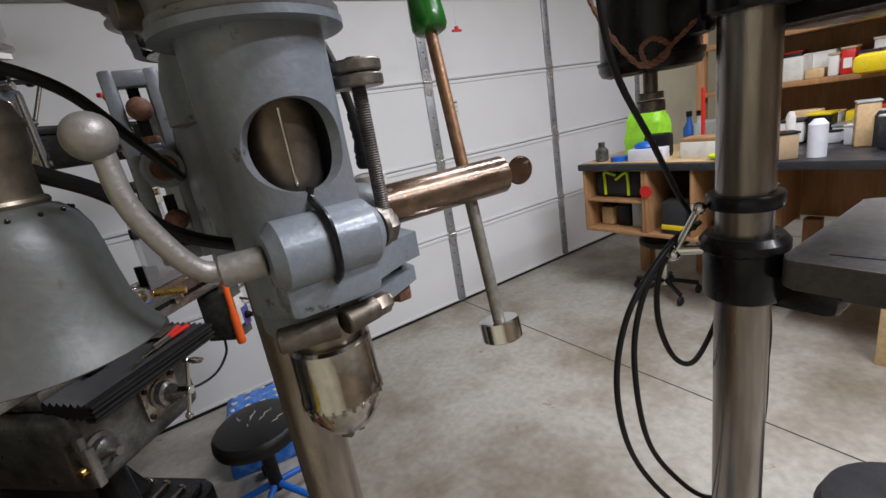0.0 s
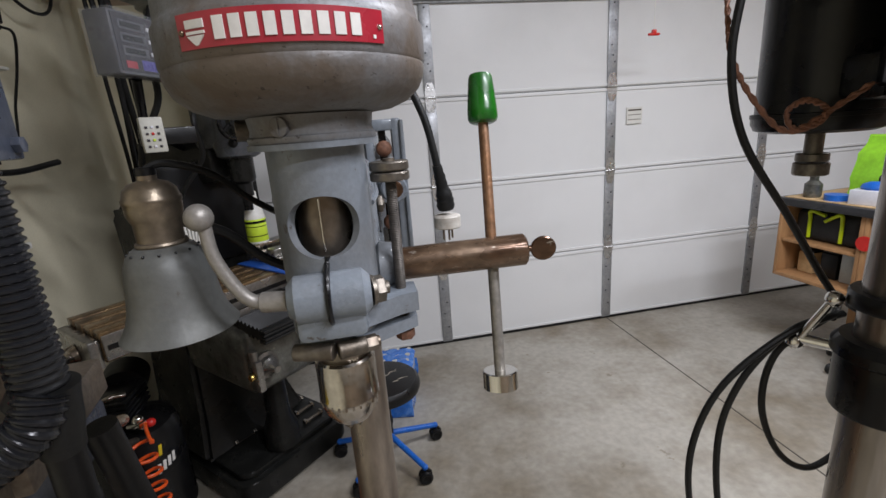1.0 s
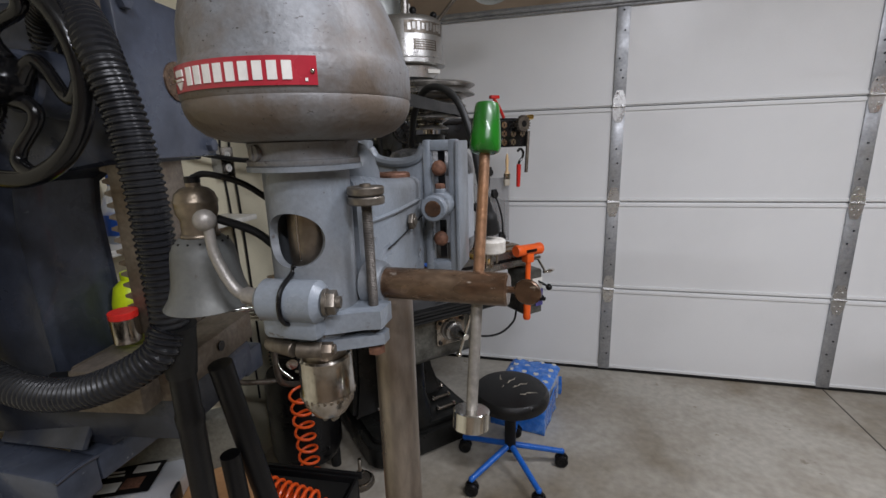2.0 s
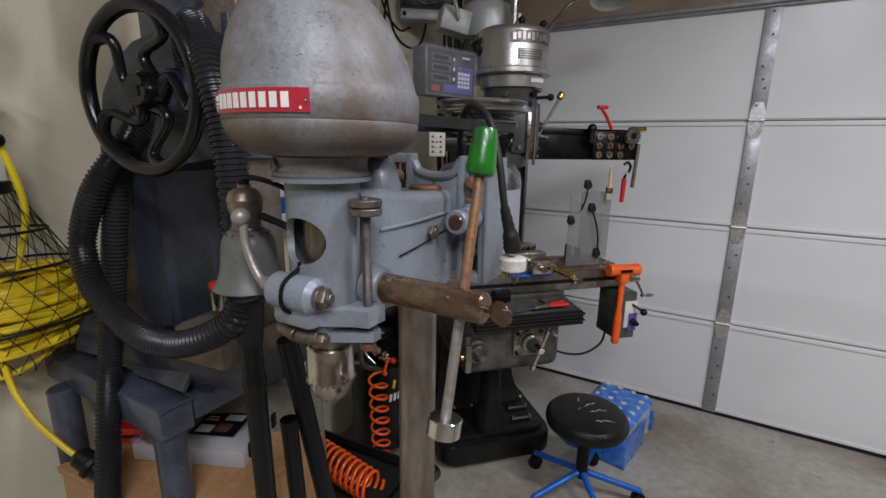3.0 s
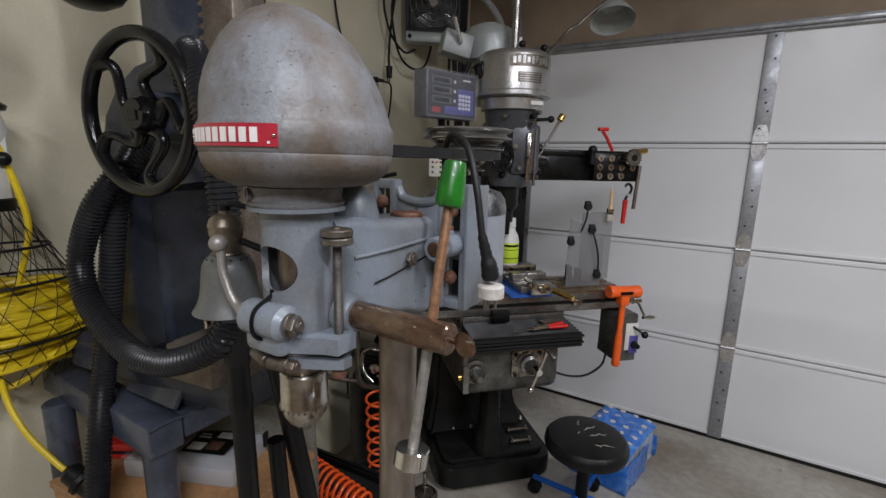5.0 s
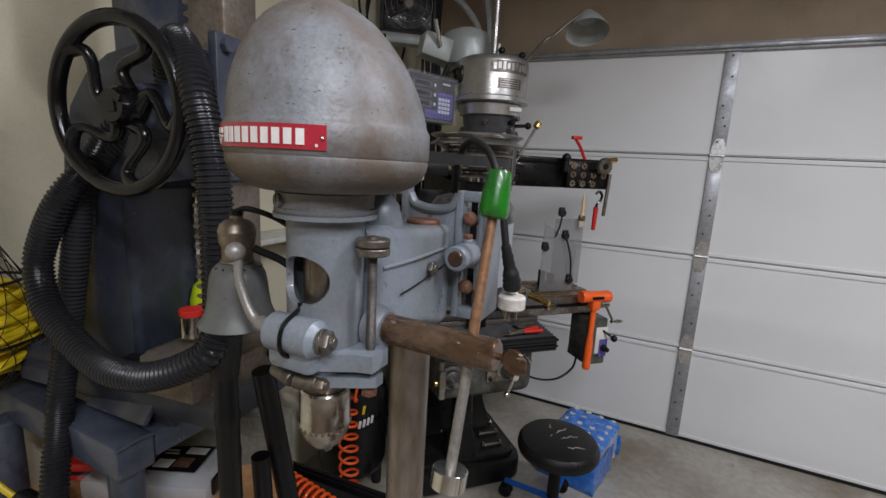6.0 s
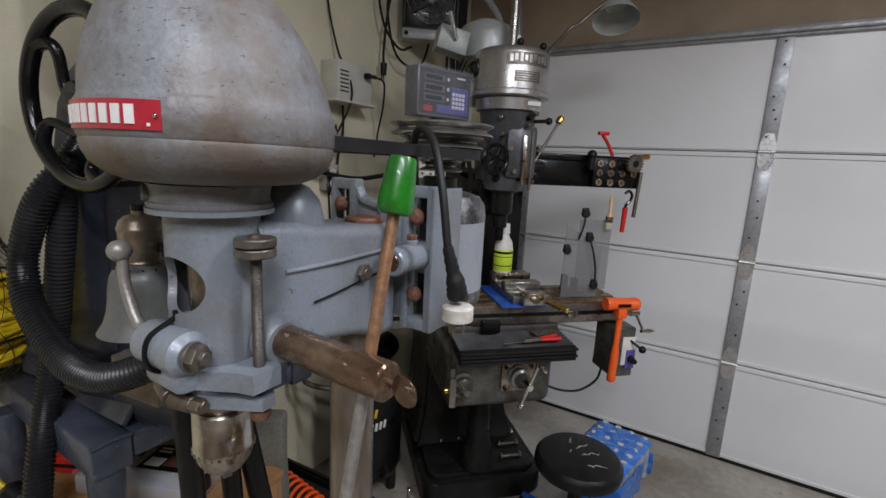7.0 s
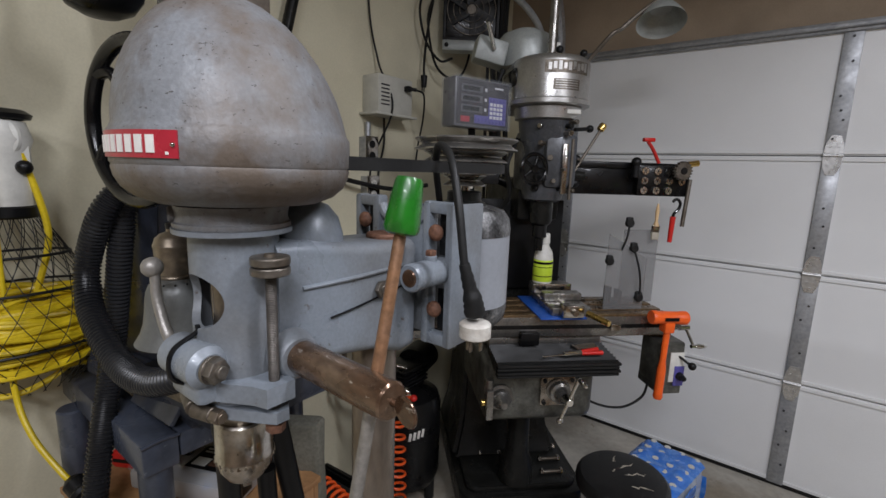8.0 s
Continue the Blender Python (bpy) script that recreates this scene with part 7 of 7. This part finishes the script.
# ---- the second, black drill press ----
def black_drill_press():
    dp = thing("black_drill_press", "black pedestal drill press with a thick steel column", "drill press", (0.186, -2.356, 0))
    part("base", join(moved(prism(rounded(0.36, 0.55, 0.06), 0.05, 0.012), Matrix.Translation((0.07, -0.12, 0))), lathe([(0.11, 0.04), (0.1, 0.09), (0.06, 0.13), (0.055, 0.24), (0, 0.24)], 36)), "black_paint", dp)
    part("column", rod(0.041, 1.52, 0.002, 48, Matrix.Translation((0, 0, 0.1))), "dark_column", dp, "polished steel column with dark streaks for dirt and reflections")
    part("rack", span(0.042, 0.053, -0.012, 0.012, 0.55, 1.4, 0.002), "bright_steel", dp)
    part("rack_collar", join(lathe([(0.0412, 1.172), (0.052, 1.172), (0.054, 1.175), (0.054, 1.192), (0.052, 1.195), (0.0412, 1.195)], 40), span(0.05, 0.09, -0.02, 0.02, 1.165, 1.192, 0.006)), "black_paint", dp)
    bracket = part("table_bracket", join(lathe([(0.0412, 1.02), (0.056, 1.02), (0.058, 1.025), (0.058, 1.1), (0.064, 1.105), (0.064, 1.118), (0.056, 1.128), (0.0412, 1.128)], 40), span(0.0, 0.14, -0.13, 0.02, 1.0, 1.06, 0.02)), "black_paint", dp)
    part("lock_lever", join(bar((-0.02, 0.03, 1.1), (-0.05, 0.085, 1.098), 0.008), bar((-0.052, 0.088, 1.09), (-0.043, 0.052, 1.17), 0.0055), ball(0.0115, (-0.042, 0.05, 1.174), 16), ball(0.013, (-0.052, 0.089, 1.092), 16)), "chrome", bracket, "chromed clamp lever")
    table = part("table", join(moved(prism(rounded(0.4, 0.4, 0.02), 0.045, 0.004), Matrix.Translation((0.159, -0.264, 1.06))), span(0.01, 0.31, -0.4, -0.12, 1.03, 1.065, 0.01)), "table_iron", dp, "dark cast iron table")
    part("table_slot", moved(box(0.2, 0.014, 0.003), Matrix.Translation((0.02, -0.21, 1.1045)) @ pose(0, 0, 0, 0, 0, -85)), "black_paint", table)
    part("table_slot", moved(box(0.2, 0.014, 0.003), Matrix.Translation((0.26, -0.26, 1.1045)) @ pose(0, 0, 0, 0, 0, -85)), "black_paint", table)
    # head and hanging motor
    part("head", span(-0.05, 0.36, -0.33, 0.03, 1.475, 1.605, 0.03), "black_paint", dp)
    part("belt_cover", span(-0.1, 0.4, -0.36, 0.26, 1.6, 1.75, 0.04), "black_paint", dp)
    part("spindle_casting", span(0.045, 0.34, -0.34, 0.02, 1.425, 1.5, 0.02), "black_paint", dp)
    part("head_clamp", lathe([(0.0412, 1.455), (0.058, 1.455), (0.062, 1.46), (0.062, 1.5), (0, 1.5)], 40), "black_paint", dp)
    motor = part("motor", lathe([(0, 1.398), (0.07, 1.398), (0.082, 1.402), (0.087, 1.412), (0.087, 1.422), (0.083, 1.426), (0.083, 1.6), (0, 1.6)], 56, Matrix.Translation((0.03, 0.172, 0))), "black_paint", dp, "black motor can")
    part("end_band", lathe([(0.083, 1.42), (0.0885, 1.421), (0.0885, 1.427), (0.083, 1.428)], 56, Matrix.Translation((0.03, 0.172, 0))), "black_plastic", motor)
    part("motor_shaft", join(rod(0.0125, 0.04, m=Matrix.Translation((0.03, 0.172, 1.362))), rod(0.022, 0.012, m=Matrix.Translation((0.03, 0.172, 1.352))), rod(0.024, 0.02, m=Matrix.Translation((0.03, 0.172, 1.33)))), "dull_steel", motor)
    part("tension_bracket", join(span(-0.02, 0.02, 0.05, 0.12, 1.44, 1.5, 0.01), bar((0.05, 0.04, 1.47), (0.05, 0.14, 1.47), 0.012)), "black_paint", dp)
    part("top_bar", span(-0.2, 0.0, 0.1, 0.13, 1.575, 1.6, 0.004), "mill_light", dp)
    # twisted flex
    turns = []
    path = smooth_path([(-0.153, 0.17, 1.6), (-0.153, 0.162, 1.55), (-0.154, 0.15, 1.51), (-0.14, 0.13, 1.46), (-0.111, 0.102, 1.41), (-0.073, 0.087, 1.414), (-0.06, 0.086, 1.432), (-0.08, 0.099, 1.445), (-0.102, 0.104, 1.431), (-0.093, 0.094, 1.409), (-0.045, 0.081, 1.438), (-0.01, 0.061, 1.47), (0.022, 0.061, 1.5), (0.03, 0.08, 1.56)], 14)
    for ph in (0, math.pi):
        turns.append(tube([q + Vector((0.0022 * math.cos(i * 0.8 + ph), 0, 0.0022 * math.sin(i * 0.8 + ph))) for i, q in enumerate(path)], 0.0026, 8, 1, False))
    part("twisted_flex", join(*turns), "copper_wire", dp, "brown twisted cloth flex")
    # looped power cord
    cords = ([(-0.19, 0.1, 1.6), (-0.2, 0.1, 1.5), (-0.17, 0.1, 1.4), (-0.08, 0.105, 1.29), (0.0, 0.11, 1.19), (0.03, 0.1, 1.14), (0.0, 0.08, 1.125)],
             [(0.0, 0.08, 1.13), (-0.08, 0.09, 1.1), (-0.17, 0.1, 1.02), (-0.205, 0.105, 0.9), (-0.18, 0.105, 0.75), (-0.1, 0.1, 0.6), (-0.02, 0.08, 0.5), (0.06, 0.05, 0.47), (0.11, 0.02, 0.56), (0.1, 0.0, 0.78), (0.07, -0.01, 0.98), (0.02, 0.05, 1.12)],
             [(0.02, 0.08, 1.13), (-0.06, 0.09, 1.11), (-0.13, 0.1, 1.03), (-0.16, 0.1, 0.92), (-0.13, 0.1, 0.74), (-0.05, 0.09, 0.6), (0.04, 0.07, 0.5), (0.1, 0.03, 0.52), (0.13, 0.01, 0.66), (0.11, 0.0, 0.85), (0.08, 0.0, 1.0), (0.03, 0.06, 1.12)],
             [(0.0, 0.09, 1.12), (-0.07, 0.1, 1.07), (-0.085, 0.1, 0.98), (-0.04, 0.1, 0.88), (0.03, 0.1, 0.83), (0.1, 0.1, 0.86), (0.135, 0.09, 0.94), (0.125, 0.08, 1.03), (0.06, 0.07, 1.12)])
    for q in cords:
        part("power_cord", tube(q, 0.0052, 10), "black_rubber", dp, "black power cord looped over the lever")
    part("cord_tie", ball(0.016, (0.06, 0.05, 0.475), 14, (1, 0.8, 1.4)), "black_rubber", dp)


black_drill_press()
cover = thing("covered_chair", "dark grey padded chair with a round arm", "chair", (0.68, -2.56, 0))
sq = lathe([(0, 0.2), (0.16, 0.2), (0.2, 0.23), (0.21, 0.26), (0.195, 0.3), (0.13, 0.325), (0, 0.33)], 40)
part("seat", sq, "skin_grey", cover)
part("post", rod(0.03, 0.18, m=Matrix.Translation((0, 0, 0.04))), "black_plastic", cover)
for k in range(5):
    a = radians(72 * k)
    part("leg", join(bar((0, 0, 0.1), (0.26 * math.cos(a), 0.26 * math.sin(a), 0.06), 0.016), ball(0.03, (0.26 * math.cos(a), 0.26 * math.sin(a), 0.03), 14)), "black_plastic", cover)


# ---- the workbench ----
def workbench():
    wb = thing("workbench", "long black-topped workbench with open plywood cubbies", "workbench", (1.78, -0.7, 0), (0, 0, 3))
    part("top", span(0.0, 0.75, -2.6, 0.0, 0.895, 0.935, 0.004), "bench_top", wb, "black bench top")
    part("top_panel", span(0.03, 0.72, -0.9, -0.03, 0.9355, 0.9395), "pale_wood", wb, smooth=0)
    part("back_frame", span(0.7, 0.75, -2.55, -0.05, 0.4905, 0.895, 0.004), "wood", wb)
    z0 = 0.49
    cub = part("cubby", span(0.02, 0.6, -1.0, -0.02, z0, z0 + 0.02, 0.002), "wood", wb, "plywood cubby floor")
    for y in (-0.02, -0.42, -0.44, -0.7, -1.02):
        part("cubby_side", span(0.02, 0.6, y - 0.018, y, z0 + 0.0205, 0.8945, 0.002), "wood", wb)
    part("cubby_back", span(0.6, 0.615, -1.04, 0.0, z0, 0.8945, 0.002), "wood", wb)
    part("cubby_shelf", span(0.03, 0.59, -0.415, -0.042, 0.69, 0.705, 0.002), "wood", wb)
    for y in (-1.5, -2.1, -2.5):
        part("leg", span(0.03, 0.1, y - 0.09, y, 0.0, 0.895, 0.004), "pale_wood", wb)
    part("shelf_low", span(0.1, 0.72, -2.5, -1.1, 0.35, 0.37, 0.002), "wood", wb)
    for y in (-0.05, -1.05):
        part("leg", span(0.62, 0.7, y - 0.08, y, 0.0, 0.49, 0.004), "wood", wb)
    return wb


workbench()
BENCH = pose(1.78, -0.7, 0, 0, 0, 3)


def on_bench(name, label, category, x, y, z=0.939, turn=0):
    ob = thing(name, label, category)
    ob.matrix_world = BENCH @ pose(x, y, z, 0, 0, turn)
    return ob


bag = on_bench("green_shopping_bag", "bright green printed shopping bag standing on the bench", "bag", 0.3, -0.32)
bb = loft([[(x * w, y * d, z) for x, y in ((-1, -1), (1, -1), (1, 1), (-1, 1))] for z, w, d in ((0.0, 0.08, 0.105), (0.1, 0.085, 0.11), (0.22, 0.065, 0.1), (0.28, 0.02, 0.095), (0.31, 0.012, 0.092))])
bmesh.ops.subdivide_edges(bb, edges=bb.edges[:], cuts=3, use_grid_fill=True)
for v in bb.verts:
    v.co += Vector(noise.noise_vector(v.co * 14)) * 0.012
    v.co.z = max(0, v.co.z)
part("bag_body", bb, "lime", bag, smooth=80)
pr = box(0.004, 0.12, 0.15, 0.001, (-0.078, 0, 0.13))
part("printed_patch", moved(pr, pose(0, 0, 0, 0, 14, 0)), "label_green", bag)
tp = on_bench("blue_tape_roll", "roll of blue tape on the bench", "tape", 0.1, -0.24)
part("roll", lathe([(0.03, 0), (0.05, 0), (0.05, 0.03), (0.03, 0.03)], 28), "blue_paint", tp)
gl = on_bench("glove_box", "pale box with blue gloves sticking out", "box", 0.12, -0.42, turn=10)
part("carton", span(-0.06, 0.06, -0.1, 0.1, 0, 0.07, 0.004), "key_white", gl)
part("glove", ball(0.05, (0.0, 0.02, 0.08), 12, (0.8, 1.3, 0.6)), "blue_paint", gl)
bk = on_bench("black_tool_case", "black tool case on the bench", "tool case", 0.2, -0.46)
part("case", span(-0.05, 0.05, -0.05, 0.09, 0, 0.14, 0.02), "black_plastic", bk)
jar = on_bench("glass_jar", "small brown glass jar on the bench", "jar", 0.1, -0.12)
part("glass", lathe([(0, 0), (0.035, 0), (0.04, 0.01), (0.04, 0.07), (0.02, 0.09), (0.02, 0.12), (0, 0.12)], 24), "mill_knee", jar)
brd = on_bench("white_board_strip", "white board leaning with a wooden edge", "board", 0.12, -0.85, turn=-4)
part("board", span(-0.01, 0.0, -0.22, 0.25, 0, 0.09, 0.002), "white_plastic", brd)
part("edge", span(-0.01, 0.12, -0.22, 0.25, 0.09, 0.11, 0.003), "wood", brd)
lg = on_bench("work_gloves", "lime work gloves lying on the bench", "gloves", 0.06, -0.85)
part("glove", ball(0.05, (0, 0, 0.02), 14, (0.7, 1.6, 0.4)), "neon_yellow", lg)
part("glove", ball(0.04, (0.02, -0.07, 0.025), 14, (0.7, 1.4, 0.5)), "lime", lg)
clamp = on_bench("red_bar_clamp", "red steel bar clamps standing on the bench", "clamp", 0.36, -0.62)
for y in (0.0, -0.3):
    part("bar", bar((0, y, 0), (0, y, 0.36 + y * 0.3), 0.011), "red_plastic", clamp)
part("cross_bar", bar((0, -0.3, 0.27), (0.0, -0.12, 0.27), 0.011), "red_plastic", clamp)
part("foot", span(-0.03, 0.03, -0.33, 0.03, 0.0, 0.02, 0.004), "red_plastic", clamp)
bin2 = on_bench("grey_parts_bin", "grey plastic bin on the bench", "bin", 0.52, -0.62)
part("bin", span(-0.08, 0.08, -0.16, 0.1, 0, 0.16, 0.01), "mill_light", bin2)
for k, (y, mt) in enumerate(((-0.5, "blue_plastic"), (-0.56, "translucent"), (-0.68, "white_plastic"))):
    bt = on_bench("shop_bottle", "small shop bottle at the back of the bench", "bottle", 0.45, y)
    part("bottle", lathe([(0, 0), (0.03, 0), (0.033, 0.01), (0.033, 0.13), (0.014, 0.17), (0.014, 0.2), (0, 0.2)], 20), mt, bt)
    part("cap", rod(0.017, 0.03, m=Matrix.Translation((0, 0, 0.2))), "black_plastic", bt)
# shelving behind the bench
rackb = on_bench("storage_shelf", "wooden storage shelf full of boxes behind the bench", "shelf", 0.0, 0.0, 0.0)
for z in (1.22, 1.5):
    part("shelf_board", span(0.75, 1.15, -2.9, -0.45, z, z + 0.03, 0.003), "wood", rackb)
for y in (-0.45, -1.6, -2.9):
    part("upright", span(0.76, 0.82, y, y + 0.05, 0.0, 1.75, 0.003), "wood", rackb)
part("back_board", span(1.15, 1.17, -2.9, -0.42, 0.6, 1.75), "wood", rackb)
rng = random.Random(12)
stock = ("cardboard", "white_plastic", "yellow", "mill_light", "paper", "pale_wood", "key_white", "white_plastic", "black_plastic", "cardboard", "pale_wood", "red_plastic", "skin_grey", "screen_dark", "black_plastic", "paper", "wood")
for z, xo in ((1.25, 0.0), (1.53, 0.0), (0.945, -0.28), (1.25, 0.12), (0.945, -0.14)):
    y = -0.55 if xo >= 0 else -0.95
    while y > -2.75:
        w, h, d = rng.uniform(0.035, 0.15), rng.uniform(0.035, 0.15), rng.uniform(0.1, 0.12) if xo else rng.uniform(0.1, 0.3)
        mt = rng.choice(stock)
        bx = on_bench("storage_box", "box stored on the wooden shelf" if xo >= 0 else "small box or bin on the workbench", "box", 0.78 + xo, y - w / 2, z, rng.uniform(-6, 6))
        part("body", span(0.0, d, -w / 2, w / 2, 0, h, 0.006), mt, bx)
        if rng.random() < 0.6:
            part("lid", span(-0.004, d + 0.004, -w / 2 - 0.004, w / 2 + 0.004, h, h + 0.012, 0.003), rng.choice(stock), bx)
        if rng.random() < 0.5:
            part("label", span(-0.002, 0.001, -w * 0.3, w * 0.3, h * 0.25, h * 0.65), "paper", bx, smooth=0)
        y -= w + rng.uniform(0.006, 0.025)
ym = on_bench("yellow_case", "yellow plastic case on the shelf edge", "case", 0.62, -1.42, 1.25)
part("case", span(-0.1, 0.1, -0.25, 0.2, 0, 0.09, 0.03), "yellow", ym)
for k in range(26):
    x, y = rng.uniform(0.06, 0.6), -1.05 - 0.055 * k
    w, h = rng.uniform(0.04, 0.09), rng.uniform(0.05, 0.2)
    it = on_bench("bench_clutter", "small tool or container among the bench clutter", "tool", x, y, 0.935, rng.uniform(0, 90))
    if k % 3:
        part("body", span(-w / 2, w / 2, -w / 2, w / 2, 0, h, 0.008), rng.choice(stock), it)
        part("lid", span(-w / 2 - 0.003, w / 2 + 0.003, -w / 2 - 0.003, w / 2 + 0.003, h, h + 0.01, 0.003), rng.choice(stock), it)
    else:
        part("body", lathe([(0, 0), (w / 2, 0), (w / 2, h), (w / 4, h * 1.15), (0, h * 1.15)], 20), rng.choice(stock), it)
# in the cubbies
tb = on_bench("tool_bag", "grey tool bag with lime straps in the cubby", "tool bag", 0.22, -0.22, 0.705)
part("bag_body", span(-0.13, 0.13, -0.17, 0.17, 0.0, 0.17, 0.04, 3), "skin_grey", tb)
for y in (-0.08, 0.08):
    part("strap", tube([(-0.133, y, 0.02), (-0.135, y, 0.12), (-0.145, y * 0.9, 0.165), (-0.14, 0, 0.12 if y < 0 else 0.15)], 0.009, 8), "neon_yellow", tb)
part("piping", span(-0.12, 0.12, -0.172, 0.172, 0.168, 0.178, 0.004), "neon_yellow", tb)
for k, (y, z, mt) in enumerate(((-0.12, 0.51, "pale_wood"), (-0.24, 0.51, "black_plastic"), (-0.34, 0.51, "mill_light"), (-0.95, 0.51, "orange"), (-0.85, 0.51, "black_plastic"))):
    pb = on_bench("cubby_box", "tool box stored in the plywood cubby", "box", 0.24, y, z)
    part("body", span(-0.12, 0.12, -0.045, 0.045, 0, 0.12 + 0.02 * (k % 3), 0.012), mt, pb)
    part("lid", span(-0.115, 0.115, -0.04, 0.04, 0.12 + 0.02 * (k % 3), 0.135 + 0.02 * (k % 3), 0.005), "black_plastic", pb)
rd = on_bench("red_hanging_tag", "round red tag on the cubby side", "tag", 0.015, -0.455, 0.77)
part("disc", lathe([(0, 0), (0.036, 0), (0.036, 0.006), (0, 0.006)], 28, along((0, 0, 0), (-1, 0, 0))), "red_plastic", rd)
low = thing("rolling_stool", "low black rolling stool near the bench", "stool", (2.093, -1.095, 0))
part("seat", lathe([(0, 0.36), (0.13, 0.36), (0.15, 0.375), (0.15, 0.4), (0.13, 0.42), (0, 0.425)], 32), "black_plastic", low)
part("post", rod(0.022, 0.3, m=Matrix.Translation((0, 0, 0.07))), "chrome", low)
for k in range(5):
    a = radians(72 * k + 20)
    leg = part("leg", bar((0, 0, 0.11), (0.2 * math.cos(a), 0.2 * math.sin(a), 0.075), 0.014), "black_plastic", low)
    part("castor", torus(0.02, 0.012, 18, 8, facing((0.2 * math.cos(a), 0.2 * math.sin(a), 0.032), (1, 0, 0), (0, 0, 1))), "black_rubber", leg)
kit = on_bench("banded_case", "grey tool case with a yellow band in the cubby", "tool case", 0.16, -0.6, 0.51)
part("body", span(-0.12, 0.1, -0.075, 0.075, 0.0, 0.2, 0.02), "skin_grey", kit)
part("band", span(-0.123, -0.118, -0.07, 0.07, 0.03, 0.06, 0.002), "yellow", kit)
part("handle", tube([(-0.02, -0.04, 0.195), (-0.02, -0.03, 0.225), (-0.02, 0.03, 0.225), (-0.02, 0.04, 0.195)], 0.007, 8), "black_plastic", kit)
